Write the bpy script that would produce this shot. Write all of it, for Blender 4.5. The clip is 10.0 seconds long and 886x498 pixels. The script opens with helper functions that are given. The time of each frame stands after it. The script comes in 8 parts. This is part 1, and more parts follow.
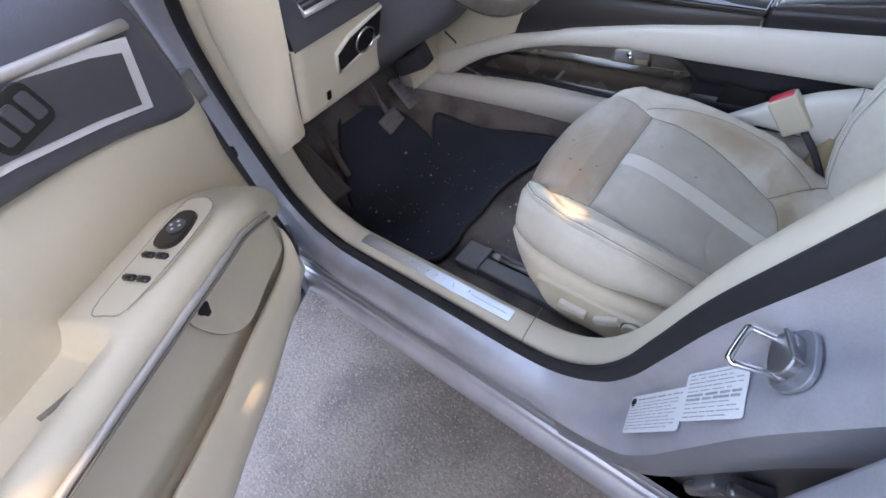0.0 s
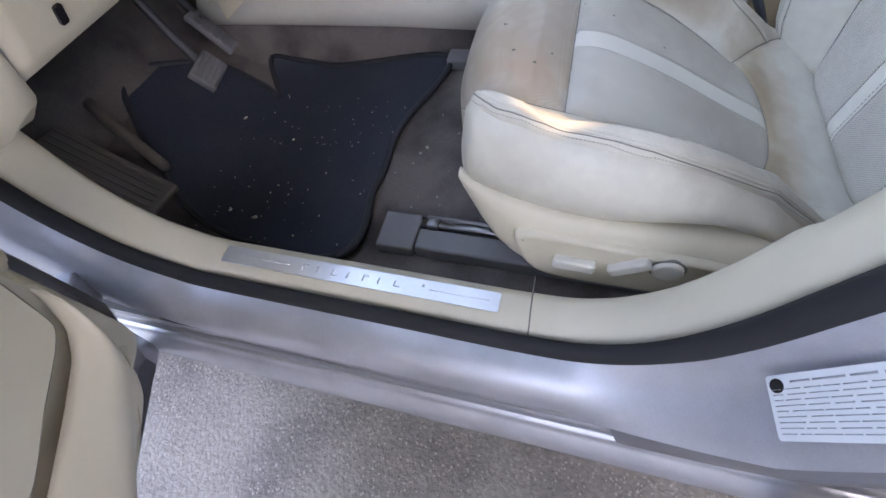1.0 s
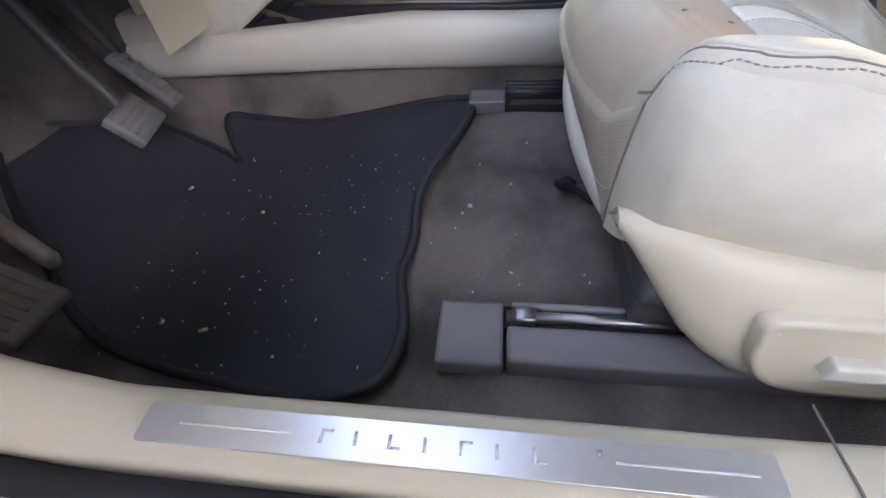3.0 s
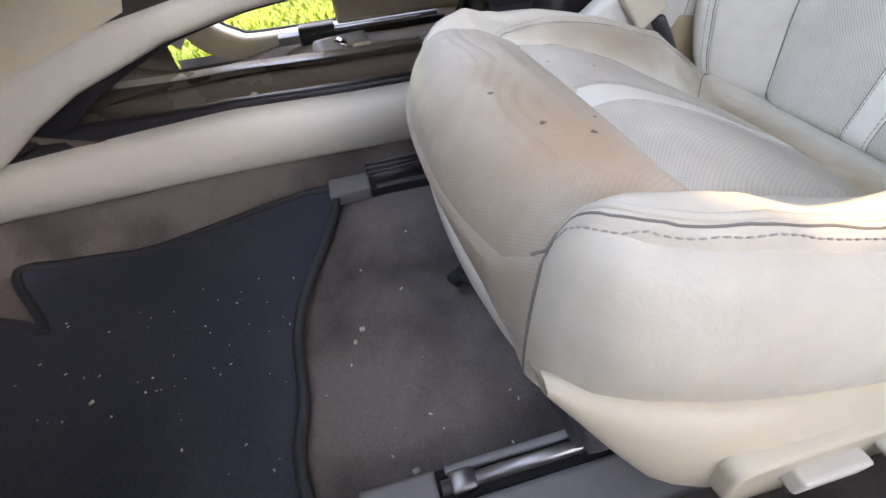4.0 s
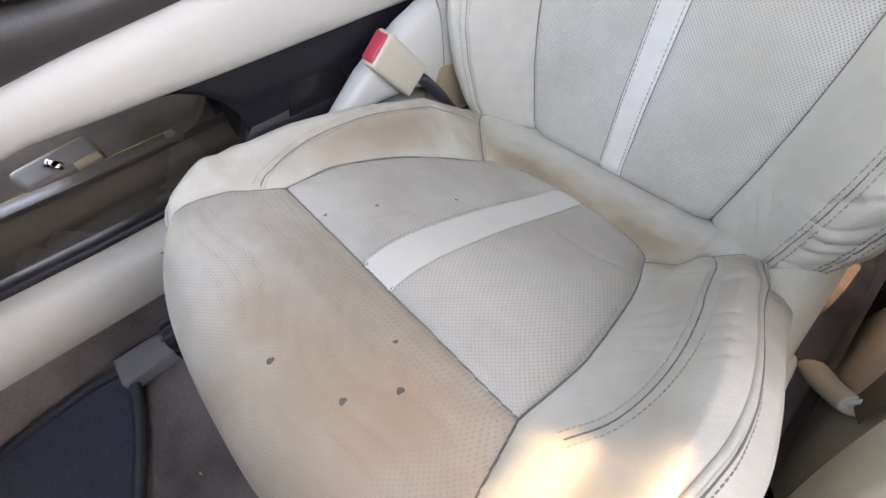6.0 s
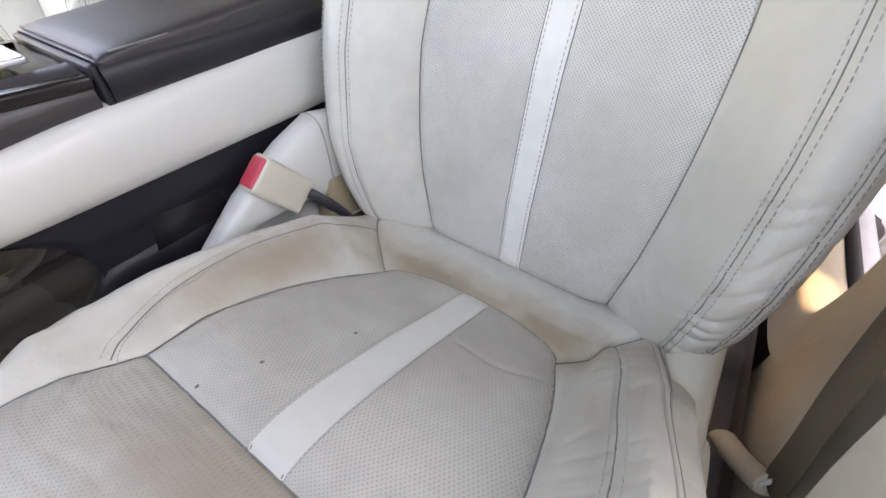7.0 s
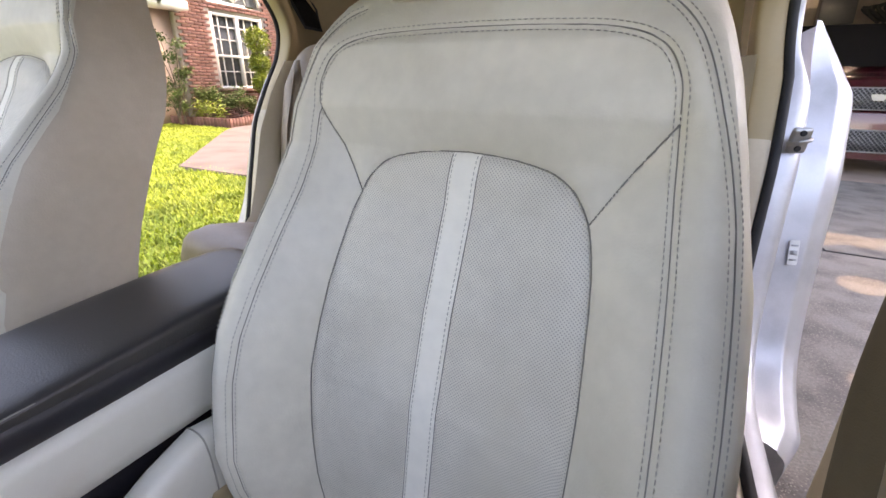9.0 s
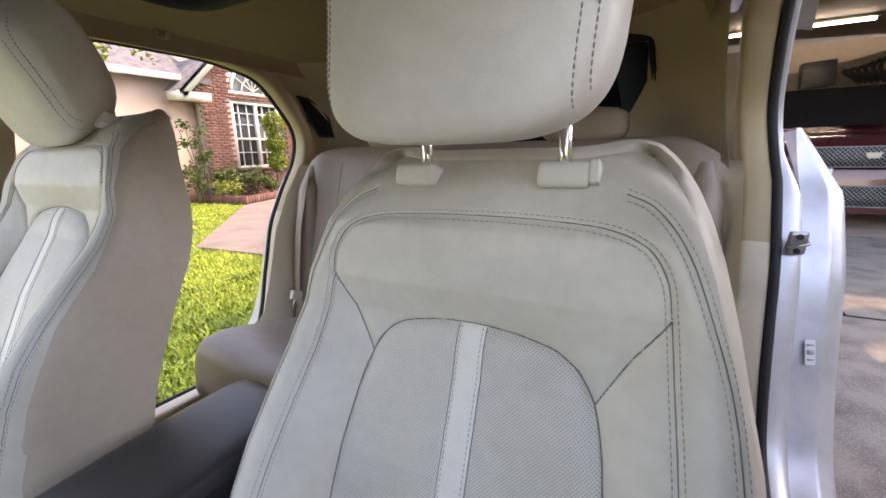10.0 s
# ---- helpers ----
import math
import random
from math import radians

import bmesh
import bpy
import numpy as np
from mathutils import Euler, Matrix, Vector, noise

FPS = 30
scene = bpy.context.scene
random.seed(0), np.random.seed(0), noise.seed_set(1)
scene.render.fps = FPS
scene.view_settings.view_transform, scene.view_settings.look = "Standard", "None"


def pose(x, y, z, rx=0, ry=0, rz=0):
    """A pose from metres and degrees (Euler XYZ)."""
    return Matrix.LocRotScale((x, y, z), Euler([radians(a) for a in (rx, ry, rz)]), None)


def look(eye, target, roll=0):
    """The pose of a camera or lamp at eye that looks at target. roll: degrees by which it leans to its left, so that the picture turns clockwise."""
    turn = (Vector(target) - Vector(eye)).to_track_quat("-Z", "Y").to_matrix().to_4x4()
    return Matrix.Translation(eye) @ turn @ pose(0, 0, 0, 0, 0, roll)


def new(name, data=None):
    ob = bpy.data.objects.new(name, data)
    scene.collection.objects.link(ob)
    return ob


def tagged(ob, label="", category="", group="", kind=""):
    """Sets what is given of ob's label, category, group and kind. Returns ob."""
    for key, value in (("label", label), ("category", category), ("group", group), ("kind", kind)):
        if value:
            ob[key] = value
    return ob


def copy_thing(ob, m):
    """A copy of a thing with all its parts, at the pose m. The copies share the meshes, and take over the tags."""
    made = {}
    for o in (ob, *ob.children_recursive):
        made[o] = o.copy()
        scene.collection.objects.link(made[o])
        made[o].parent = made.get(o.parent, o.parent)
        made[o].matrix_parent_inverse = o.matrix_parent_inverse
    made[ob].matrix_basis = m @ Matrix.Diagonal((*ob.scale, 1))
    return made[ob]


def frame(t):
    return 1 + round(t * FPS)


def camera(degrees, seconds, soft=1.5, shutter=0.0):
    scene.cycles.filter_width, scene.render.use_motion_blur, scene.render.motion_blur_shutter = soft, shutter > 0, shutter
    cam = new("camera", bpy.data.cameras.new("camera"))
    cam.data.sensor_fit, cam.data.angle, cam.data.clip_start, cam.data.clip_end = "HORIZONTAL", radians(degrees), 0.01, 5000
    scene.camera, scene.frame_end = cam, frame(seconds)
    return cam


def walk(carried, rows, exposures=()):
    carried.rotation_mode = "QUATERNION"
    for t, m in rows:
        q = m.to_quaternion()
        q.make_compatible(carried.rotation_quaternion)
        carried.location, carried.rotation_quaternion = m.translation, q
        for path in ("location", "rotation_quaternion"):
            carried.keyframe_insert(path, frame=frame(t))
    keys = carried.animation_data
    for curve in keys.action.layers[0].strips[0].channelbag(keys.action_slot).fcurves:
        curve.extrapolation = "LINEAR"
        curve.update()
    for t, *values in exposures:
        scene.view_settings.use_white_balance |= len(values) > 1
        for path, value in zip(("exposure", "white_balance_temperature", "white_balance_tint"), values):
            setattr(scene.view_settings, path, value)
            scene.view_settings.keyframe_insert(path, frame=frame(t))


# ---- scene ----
cam = camera(94.5, 10.0, soft=1.6)
PATH = [
    (0, (-1.093, -0.264, 1.047), (-0.24, 0.736, -0.46), -15.4),
    (0.5, (-1.051, -0.172, 0.961), (-0.109, 0.524, -0.66), -14.5),
    (1, (-0.989, -0.071, 0.852), (-0.013, 0.362, -0.84), -11.6),
    (1.5, (-0.978, 0.002, 0.779), (0.007, 0.439, -0.906), -11.3),
    (2, (-0.952, 0.058, 0.728), (0.123, 0.567, -0.879), -12.2),
    (2.2, (-0.946, 0.083, 0.71), (0.186, 0.622, -0.848), -11.7),
    (3.3, (-0.822, 0.121, 0.655), (0.583, 0.174, -0.767), -4.7),
    (3.5, (-0.792, 0.115, 0.66), (0.624, 0.034, -0.751), -4.7),
    (4, (-0.746, 0.102, 0.681), (0.658, -0.151, -0.721), -6.1),
    (4.5, (-0.714, 0.086, 0.706), (0.633, -0.285, -0.726), -6.7),
    (5, (-0.697, 0.061, 0.74), (0.52, -0.441, -0.765), -6.3),
    (5.5, (-0.67, 0.035, 0.772), (0.406, -0.604, -0.788), -6.6),
    (5.7, (-0.652, 0.019, 0.769), (0.392, -0.669, -0.792), -6.7),
    (6.8, (-0.594, -0.069, 0.805), (0.229, -1.137, -0.672), -0.5),
    (7, (-0.602, -0.068, 0.798), (0.229, -1.26, -0.576), -0.4),
    (7.5, (-0.597, -0.089, 0.82), (0.191, -1.423, -0.444), 1.6),
    (8, (-0.609, -0.126, 0.852), (0.183, -1.574, -0.278), 2.1),
    (8.5, (-0.625, -0.146, 0.898), (0.202, -1.713, -0.03), 1.3),
    (9, (-0.622, -0.172, 0.962), (0.227, -1.825, 0.222), 1.1),
    (9.5, (-0.616, -0.183, 1.015), (0.271, -1.876, 0.427), -0.1),
    (10, (-0.618, -0.185, 1.075), (0.314, -1.895, 0.618), -1.4),
]
walk(cam, [(t, look(eye, target, roll)) for t, eye, target, roll in PATH],
     [(0.0, 3.64, 8100, 20), (1.0, 3.78, 8200, 20), (2.0, 3.90, 8100, 20), (3.5, 4.20, 9200, 23), (4.5, 4.10, 9700, 23), (5.5, 4.10, 9800, 23), (7.5, 3.92, 9600, 23), (8.5, 3.47, 9400, 24), (10.0, 3.08, 8900, 25)])

# ---- sky and sun ----
SUN_DIR = Vector((-0.33, -0.46, 0.82)).normalized()      # from the ground towards the sun
world = bpy.data.worlds.new("sky")
scene.world = world
world.use_nodes = True
wn = world.node_tree.nodes
sky = wn.new("ShaderNodeTexSky")
sky.sky_type = "NISHITA"
sky.sun_disc = False
sky.sun_elevation = math.asin(SUN_DIR.z)
sky.sun_rotation = math.atan2(SUN_DIR.x, SUN_DIR.y)
sky.air_density, sky.dust_density = 1.0, 1.5
wn["Background"].inputs["Strength"].default_value = 0.15
world.node_tree.links.new(sky.outputs["Color"], wn["Background"].inputs["Color"])
sun = new("sun", bpy.data.lights.new("sun", "SUN"))
sun.data.energy, sun.data.angle, sun.data.color = 0.45, radians(0.4), (1.0, 0.80, 0.53)
sun.matrix_world = look((-3, 2, 12), Vector((-3, 2, 12)) - SUN_DIR)


# ---- materials ----
def material(name, color, rough=0.5, metal=0.0, vary=0.12, scale=6.0, fine=90.0, bump=0.15, bump_scale=250.0,
             second=None, coat=0.0, spots=None, spec=0.5, per_object=0.0):
    """A surface with broad and fine variation, fine relief and, where given, a second colour in stains."""
    m = bpy.data.materials.new(name)
    m.use_nodes = True
    nt = m.node_tree
    n, ln = nt.nodes, nt.links.new
    b = n["Principled BSDF"]
    b.inputs["Metallic"].default_value = metal
    b.inputs["Coat Weight"].default_value = coat
    b.inputs["Coat Roughness"].default_value = 0.08
    b.inputs["Specular IOR Level"].default_value = spec
    tc = n.new("ShaderNodeTexCoord")
    broad, grain = n.new("ShaderNodeTexNoise"), n.new("ShaderNodeTexNoise")
    for node, s, d in ((broad, scale, 4.0), (grain, fine, 3.0)):
        node.inputs["Scale"].default_value, node.inputs["Detail"].default_value = s, d
        ln(tc.outputs["Object"], node.inputs["Vector"])
    mix = n.new("ShaderNodeMix")
    mix.data_type = "RGBA"
    mix.inputs["A"].default_value = (*color, 1)
    dark = second or tuple(c * (1 - 2.2 * vary) for c in color)
    mix.inputs["B"].default_value = (*dark, 1)
    ramp = n.new("ShaderNodeMapRange")
    ramp.inputs["From Min"].default_value, ramp.inputs["From Max"].default_value = 0.42, 0.72
    ln(broad.outputs["Fac"], ramp.inputs["Value"])
    ln(ramp.outputs["Result"], mix.inputs["Factor"])
    hsv = n.new("ShaderNodeHueSaturation")
    val = n.new("ShaderNodeMapRange")
    val.inputs["To Min"].default_value, val.inputs["To Max"].default_value = 1 - vary, 1 + vary
    ln(grain.outputs["Fac"], val.inputs["Value"])
    value = val.outputs["Result"]
    if per_object:
        info, pr, mul = n.new("ShaderNodeObjectInfo"), n.new("ShaderNodeMapRange"), n.new("ShaderNodeMath")
        pr.inputs["To Min"].default_value, pr.inputs["To Max"].default_value = 1 - per_object, 1 + per_object
        mul.operation = "MULTIPLY"
        geo, add, fr = n.new("ShaderNodeNewGeometry"), n.new("ShaderNodeMath"), n.new("ShaderNodeMath")
        add.operation, fr.operation = "ADD", "FRACT"
        ln(info.outputs["Random"], add.inputs[0])
        ln(geo.outputs["Random Per Island"], add.inputs[1])
        ln(add.outputs[0], fr.inputs[0])
        ln(fr.outputs[0], pr.inputs["Value"])
        ln(value, mul.inputs[0])
        ln(pr.outputs["Result"], mul.inputs[1])
        value = mul.outputs[0]
    ln(value, hsv.inputs["Value"])
    ln(mix.outputs["Result"], hsv.inputs["Color"])
    colour = hsv.outputs["Color"]
    if spots:
        # small flecks: colour, scale, radius
        vor, less, mx = n.new("ShaderNodeTexVoronoi"), n.new("ShaderNodeMath"), n.new("ShaderNodeMix")
        mx.data_type, less.operation = "RGBA", "LESS_THAN"
        vor.inputs["Scale"].default_value = spots[1]
        less.inputs[1].default_value = spots[2]
        ln(tc.outputs["Object"], vor.inputs["Vector"])
        ln(vor.outputs["Distance"], less.inputs[0])
        ln(less.outputs[0], mx.inputs["Factor"])
        ln(colour, mx.inputs["A"])
        mx.inputs["B"].default_value = (*spots[0], 1)
        colour = mx.outputs["Result"]
    ln(colour, b.inputs["Base Color"])
    rr = n.new("ShaderNodeMapRange")
    rr.inputs["To Min"].default_value, rr.inputs["To Max"].default_value = max(rough - 0.08, 0.02), min(rough + 0.08, 1)
    ln(broad.outputs["Fac"], rr.inputs["Value"])
    ln(rr.outputs["Result"], b.inputs["Roughness"])
    if bump:
        rel, bp = n.new("ShaderNodeTexNoise"), n.new("ShaderNodeBump")
        rel.inputs["Scale"].default_value, rel.inputs["Detail"].default_value = bump_scale, 2.0
        bp.inputs["Strength"].default_value, bp.inputs["Distance"].default_value = bump, 0.5 / bump_scale
        ln(tc.outputs["Object"], rel.inputs["Vector"])
        ln(rel.outputs["Fac"], bp.inputs["Height"])
        ln(bp.outputs["Normal"], b.inputs["Normal"])
    return m


def leather(name, color, stain, stain_amount=0.5, holes=None, ribs=False):
    """Car leather: pebble grain, creases, grubby patches; holes: rows of perforations in the plane given ("xy" or "xz")."""
    m = material(name, color, rough=0.46, vary=0.09, scale=9, fine=60, bump=0.25, bump_scale=420, second=stain)
    nt = m.node_tree
    n, ln = nt.nodes, nt.links.new
    b = n["Principled BSDF"]
    for node in n:
        if node.type == "MAP_RANGE" and abs(node.inputs["From Max"].default_value - 0.72) < 1e-4:
            node.inputs["To Max"].default_value = stain_amount
    bump = [x for x in n if x.type == "BUMP"][0]
    tc = [x for x in n if x.type == "TEX_COORD"][0]
    crease, cb = n.new("ShaderNodeTexNoise"), n.new("ShaderNodeBump")
    crease.inputs["Scale"].default_value, crease.inputs["Detail"].default_value = 22, 5
    crease.inputs["Distortion"].default_value = 0.8
    cb.inputs["Strength"].default_value, cb.inputs["Distance"].default_value = 0.16, 0.003
    ln(tc.outputs["Object"], crease.inputs["Vector"])
    ln(crease.outputs["Fac"], cb.inputs["Height"])
    ln(cb.outputs["Normal"], bump.inputs["Normal"])
    if holes:
        sep, comb = n.new("ShaderNodeSeparateXYZ"), n.new("ShaderNodeCombineXYZ")
        ln(tc.outputs["Object"], sep.inputs[0])
        ln(sep.outputs["X"], comb.inputs["X"])
        if holes == "xy":
            down = n.new("ShaderNodeMath")
            down.operation = "SUBTRACT"
            ln(sep.outputs["Y"], down.inputs[0])
            ln(sep.outputs["Z"], down.inputs[1])
            ln(down.outputs[0], comb.inputs["Y"])
        else:
            ln(sep.outputs["Z"], comb.inputs["Y"])
        mp, frac, sub, length = n.new("ShaderNodeMapping"), n.new("ShaderNodeVectorMath"), n.new("ShaderNodeVectorMath"), n.new("ShaderNodeVectorMath")
        mp.inputs["Rotation"].default_value = (0, 0, radians(45))
        mp.inputs["Scale"].default_value = (400, 400, 1)
        frac.operation, sub.operation, length.operation = "FRACTION", "SUBTRACT", "LENGTH"
        sub.inputs[1].default_value = (0.5, 0.5, 0)
        ln(comb.outputs[0], mp.inputs["Vector"])
        ln(mp.outputs[0], frac.inputs[0])
        ln(frac.outputs[0], sub.inputs[0])
        ln(sub.outputs[0], length.inputs[0])
        hole, dk, mx = n.new("ShaderNodeMapRange"), n.new("ShaderNodeMath"), n.new("ShaderNodeMix")
        hole.inputs["From Min"].default_value, hole.inputs["From Max"].default_value = 0.16, 0.30
        hole.inputs["To Min"].default_value, hole.inputs["To Max"].default_value = 1.0, 0.0
        ln(length.outputs["Value"], hole.inputs["Value"])
        dk.operation = "MULTIPLY"
        dk.inputs[1].default_value = 0.32 if holes == "xy" else 0.62
        ln(hole.outputs["Result"], dk.inputs[0])
        mx.data_type = "RGBA"
        old = b.inputs["Base Color"].links[0].from_socket
        ln(dk.outputs[0], mx.inputs["Factor"])
        ln(old, mx.inputs["A"])
        mx.inputs["B"].default_value = (0.10, 0.095, 0.085, 1)
        ln(mx.outputs["Result"], b.inputs["Base Color"])
    return m


def add_stain_or_glow(m, centre, radius, color, amount):
    """A soft, uneven patch round a place on the thing, soiled or tinted by painted sunlight."""
    n, ln = m.node_tree.nodes, m.node_tree.links.new
    b = n["Principled BSDF"]
    tc = [x for x in n if x.type == "TEX_COORD"][0]
    sub_, scl, noise, add, rng, mx = n.new("ShaderNodeVectorMath"), n.new("ShaderNodeVectorMath"), n.new("ShaderNodeTexNoise"), n.new("ShaderNodeMath"), n.new("ShaderNodeMapRange"), n.new("ShaderNodeMix")
    sub_.operation, scl.operation, add.operation = "SUBTRACT", "DIVIDE", "ADD"
    sub_.inputs[1].default_value, scl.inputs[1].default_value = centre, radius
    length = n.new("ShaderNodeVectorMath")
    length.operation = "LENGTH"
    ln(tc.outputs["Object"], sub_.inputs[0])
    ln(sub_.outputs[0], scl.inputs[0])
    ln(scl.outputs[0], length.inputs[0])
    noise.inputs["Scale"].default_value, noise.inputs["Detail"].default_value = 26, 6
    ln(tc.outputs["Object"], noise.inputs["Vector"])
    ln(length.outputs["Value"], add.inputs[0])
    ln(noise.outputs["Fac"], add.inputs[1])
    rng.inputs["From Min"].default_value, rng.inputs["From Max"].default_value = 0.75, 1.6
    rng.inputs["To Min"].default_value, rng.inputs["To Max"].default_value = amount, 0.0
    ln(add.outputs[0], rng.inputs["Value"])
    mx.data_type = "RGBA"
    old = b.inputs["Base Color"].links[0].from_socket
    ln(rng.outputs["Result"], mx.inputs["Factor"])
    ln(old, mx.inputs["A"])
    mx.inputs["B"].default_value = (*color, 1)
    ln(mx.outputs["Result"], b.inputs["Base Color"])


def glassy(name, tint=(0.9, 0.95, 0.93), alpha=0.12):
    """Thin window glass: mostly clear, with a sharp reflection."""
    m = bpy.data.materials.new(name)
    m.use_nodes = True
    n, ln = m.node_tree.nodes, m.node_tree.links.new
    out = n["Material Output"]
    n.remove(n["Principled BSDF"])
    tr, gl, fr, mx = n.new("ShaderNodeBsdfTransparent"), n.new("ShaderNodeBsdfGlossy"), n.new("ShaderNodeFresnel"), n.new("ShaderNodeMixShader")
    tr.inputs["Color"].default_value = (*tint, 1)
    gl.inputs["Roughness"].default_value = 0.02
    fr.inputs["IOR"].default_value = 1.5
    ln(fr.outputs[0], mx.inputs[0])
    ln(tr.outputs[0], mx.inputs[1])
    ln(gl.outputs[0], mx.inputs[2])
    ln(mx.outputs[0], out.inputs["Surface"])
    return m


def glowing(name, color, strength):
    m = bpy.data.materials.new(name)
    m.use_nodes = True
    b = m.node_tree.nodes["Principled BSDF"]
    b.inputs["Emission Color"].default_value = (*color, 1)
    b.inputs["Emission Strength"].default_value = strength
    return m


M_LEATHER = leather("leather_cream", (0.60, 0.568, 0.485), (0.46, 0.42, 0.35), 0.55)
M_LEATHER_BACK = leather("leather_back", (0.65, 0.615, 0.53), (0.50, 0.47, 0.395), 0.5)
M_PERF_SEAT = leather("leather_perforated_seat", (0.54, 0.502, 0.43), (0.37, 0.33, 0.275), 0.75, holes="xy")
M_PERF_THIGH = leather("leather_perforated_thigh", (0.55, 0.515, 0.44), (0.36, 0.30, 0.24), 0.8, holes="xy")
M_PERF_BACK = leather("leather_perforated_back", (0.645, 0.61, 0.535), (0.48, 0.45, 0.38), 0.5, holes="xz")
add_stain_or_glow(M_PERF_THIGH, (-0.06, -0.005, 0.54), (0.15, 0.095, 0.2), (0.37, 0.285, 0.20), 0.9)
add_stain_or_glow(M_LEATHER, (0.0, -0.345, 0.42), (0.28, 0.060, 0.10), (0.38, 0.29, 0.185), 0.95)
add_stain_or_glow(M_LEATHER, (0.165, -0.20, 0.50), (0.035, 0.15, 0.10), (0.40, 0.32, 0.23), 0.85)
M_STRIP = material("leather_strip", (0.655, 0.625, 0.55), 0.4, vary=0.03, bump=0.15, bump_scale=420)
M_STRIP_BACK = leather("leather_strip_back", (0.82, 0.79, 0.71), (0.70, 0.67, 0.59), 0.4)
M_SEAM_SOFT = material("soft_seam", (0.33, 0.315, 0.28), 0.8, vary=0.05, bump=0)
M_SEAM = material("seam_shadow", (0.20, 0.19, 0.17), 0.8, vary=0.05, bump=0)
M_THREAD = material("thread", (0.42, 0.40, 0.355), 0.75, vary=0.1, bump=0)
M_BEIGE = material("plastic_beige", (0.62, 0.565, 0.445), 0.42, vary=0.03, scale=3, bump=0.2, bump_scale=900)
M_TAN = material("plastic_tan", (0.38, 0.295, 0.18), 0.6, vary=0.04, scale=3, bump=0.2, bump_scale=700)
M_WHITE_PL = material("plastic_pale", (0.66, 0.635, 0.57), 0.4, vary=0.03, scale=3, bump=0.15, bump_scale=900)
M_DARK = material("plastic_dark", (0.068, 0.069, 0.080), 0.45, vary=0.08, bump=0.25, bump_scale=900)
M_FOOT = material("foot_rest_plastic", (0.19, 0.165, 0.150), 0.6, vary=0.12, bump=0.3, bump_scale=700)
M_CONSOLE = material("console_black", (0.016, 0.015, 0.020), 0.42, vary=0.1, bump=0.2, bump_scale=900)
M_GLOSS = material("plastic_gloss_black", (0.018, 0.016, 0.016), 0.16, vary=0.05, bump=0)
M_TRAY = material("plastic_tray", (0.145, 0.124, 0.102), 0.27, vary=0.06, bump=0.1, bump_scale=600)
M_GREY_PL = material("plastic_grey", (0.20, 0.20, 0.215), 0.5, vary=0.06, bump=0.2, bump_scale=800)
M_LID = material("armrest_vinyl", (0.042, 0.038, 0.038), 0.36, vary=0.06, bump=0.3, bump_scale=500)
M_CARPET = material("carpet", (0.19, 0.168, 0.16), 0.95, vary=0.26, scale=9, fine=300, bump=0.9, bump_scale=500, second=(0.070, 0.062, 0.062), spec=0.1)
M_MAT = material("floor_mat", (0.048, 0.055, 0.076), 0.92, vary=0.30, scale=6, fine=260, bump=0.8, bump_scale=450, second=(0.064, 0.071, 0.090), spec=0.15)
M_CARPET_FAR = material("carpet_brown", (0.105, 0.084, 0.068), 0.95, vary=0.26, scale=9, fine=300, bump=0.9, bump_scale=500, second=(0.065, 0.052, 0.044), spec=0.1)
M_MAT_EDGE = material("mat_edging", (0.030, 0.033, 0.042), 0.6, vary=0.1, bump=0.3, bump_scale=300)
M_SILVER = material("paint_silver", (0.50, 0.517, 0.57), 0.45, metal=0.60, vary=0.10, scale=11, fine=500, bump=0.03, bump_scale=900, coat=0.5)
# the same silver, darkened: shade between the doors put into the colour
M_SILVER_SHADED = material("paint_silver_shaded", (0.25, 0.26, 0.29), 0.45, metal=0.55, vary=0.08, scale=5, fine=200, bump=0.05, bump_scale=600, coat=0.3)
M_RUBBER = material("rubber_black", (0.013, 0.014, 0.018), 0.75, vary=0.15, bump=0.3, bump_scale=400)
M_ALU = material("aluminium", (0.70, 0.72, 0.74), 0.32, metal=0.7, vary=0.05, fine=200, bump=0.05)
M_SLATE = material("slate_vinyl", (0.098, 0.104, 0.128), 0.5, vary=0.06, scale=4, bump=0.3, bump_scale=500)
M_HOUSING = material("plastic_brown_grey", (0.21, 0.185, 0.16), 0.35, vary=0.05, bump=0.1, bump_scale=500)
M_BEZEL = material("satin_bezel", (0.76, 0.77, 0.79), 0.34, metal=0.2, vary=0.03, bump=0)
M_CHROME = material("chrome", (0.78, 0.78, 0.78), 0.08, metal=1.0, vary=0.02, bump=0)
M_STEEL = material("steel", (0.36, 0.36, 0.37), 0.35, metal=0.9, vary=0.12, bump=0.1)
M_RED = material("red_button", (0.62, 0.045, 0.075), 0.3, vary=0.04, bump=0)
M_PAPER = material("label_paper", (0.74, 0.76, 0.77), 0.5, vary=0.03, bump=0)
M_INK = material("label_ink", (0.36, 0.375, 0.40), 0.6, vary=0.05, bump=0)
M_GLASS = glassy("window_glass")
M_GLASS_TINT = glassy("tinted_glass", (0.035, 0.05, 0.058))
M_PRIV = glassy("tinted_glass", (0.35, 0.38, 0.38))
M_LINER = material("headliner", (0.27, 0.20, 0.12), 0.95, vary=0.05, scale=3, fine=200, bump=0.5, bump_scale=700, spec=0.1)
M_WEB = material("belt_webbing", (0.115, 0.086, 0.052), 0.85, vary=0.1, bump=0.6, bump_scale=900)
M_CRUMB = material("crumbs", (0.62, 0.60, 0.54), 0.8, vary=0.2, bump=0)
# tan side leather, with the flank's shadow mixed into its colour
M_SIDE_SHADED = leather("leather_tan_shaded", (0.51, 0.44, 0.355), (0.43, 0.355, 0.275), 0.5)
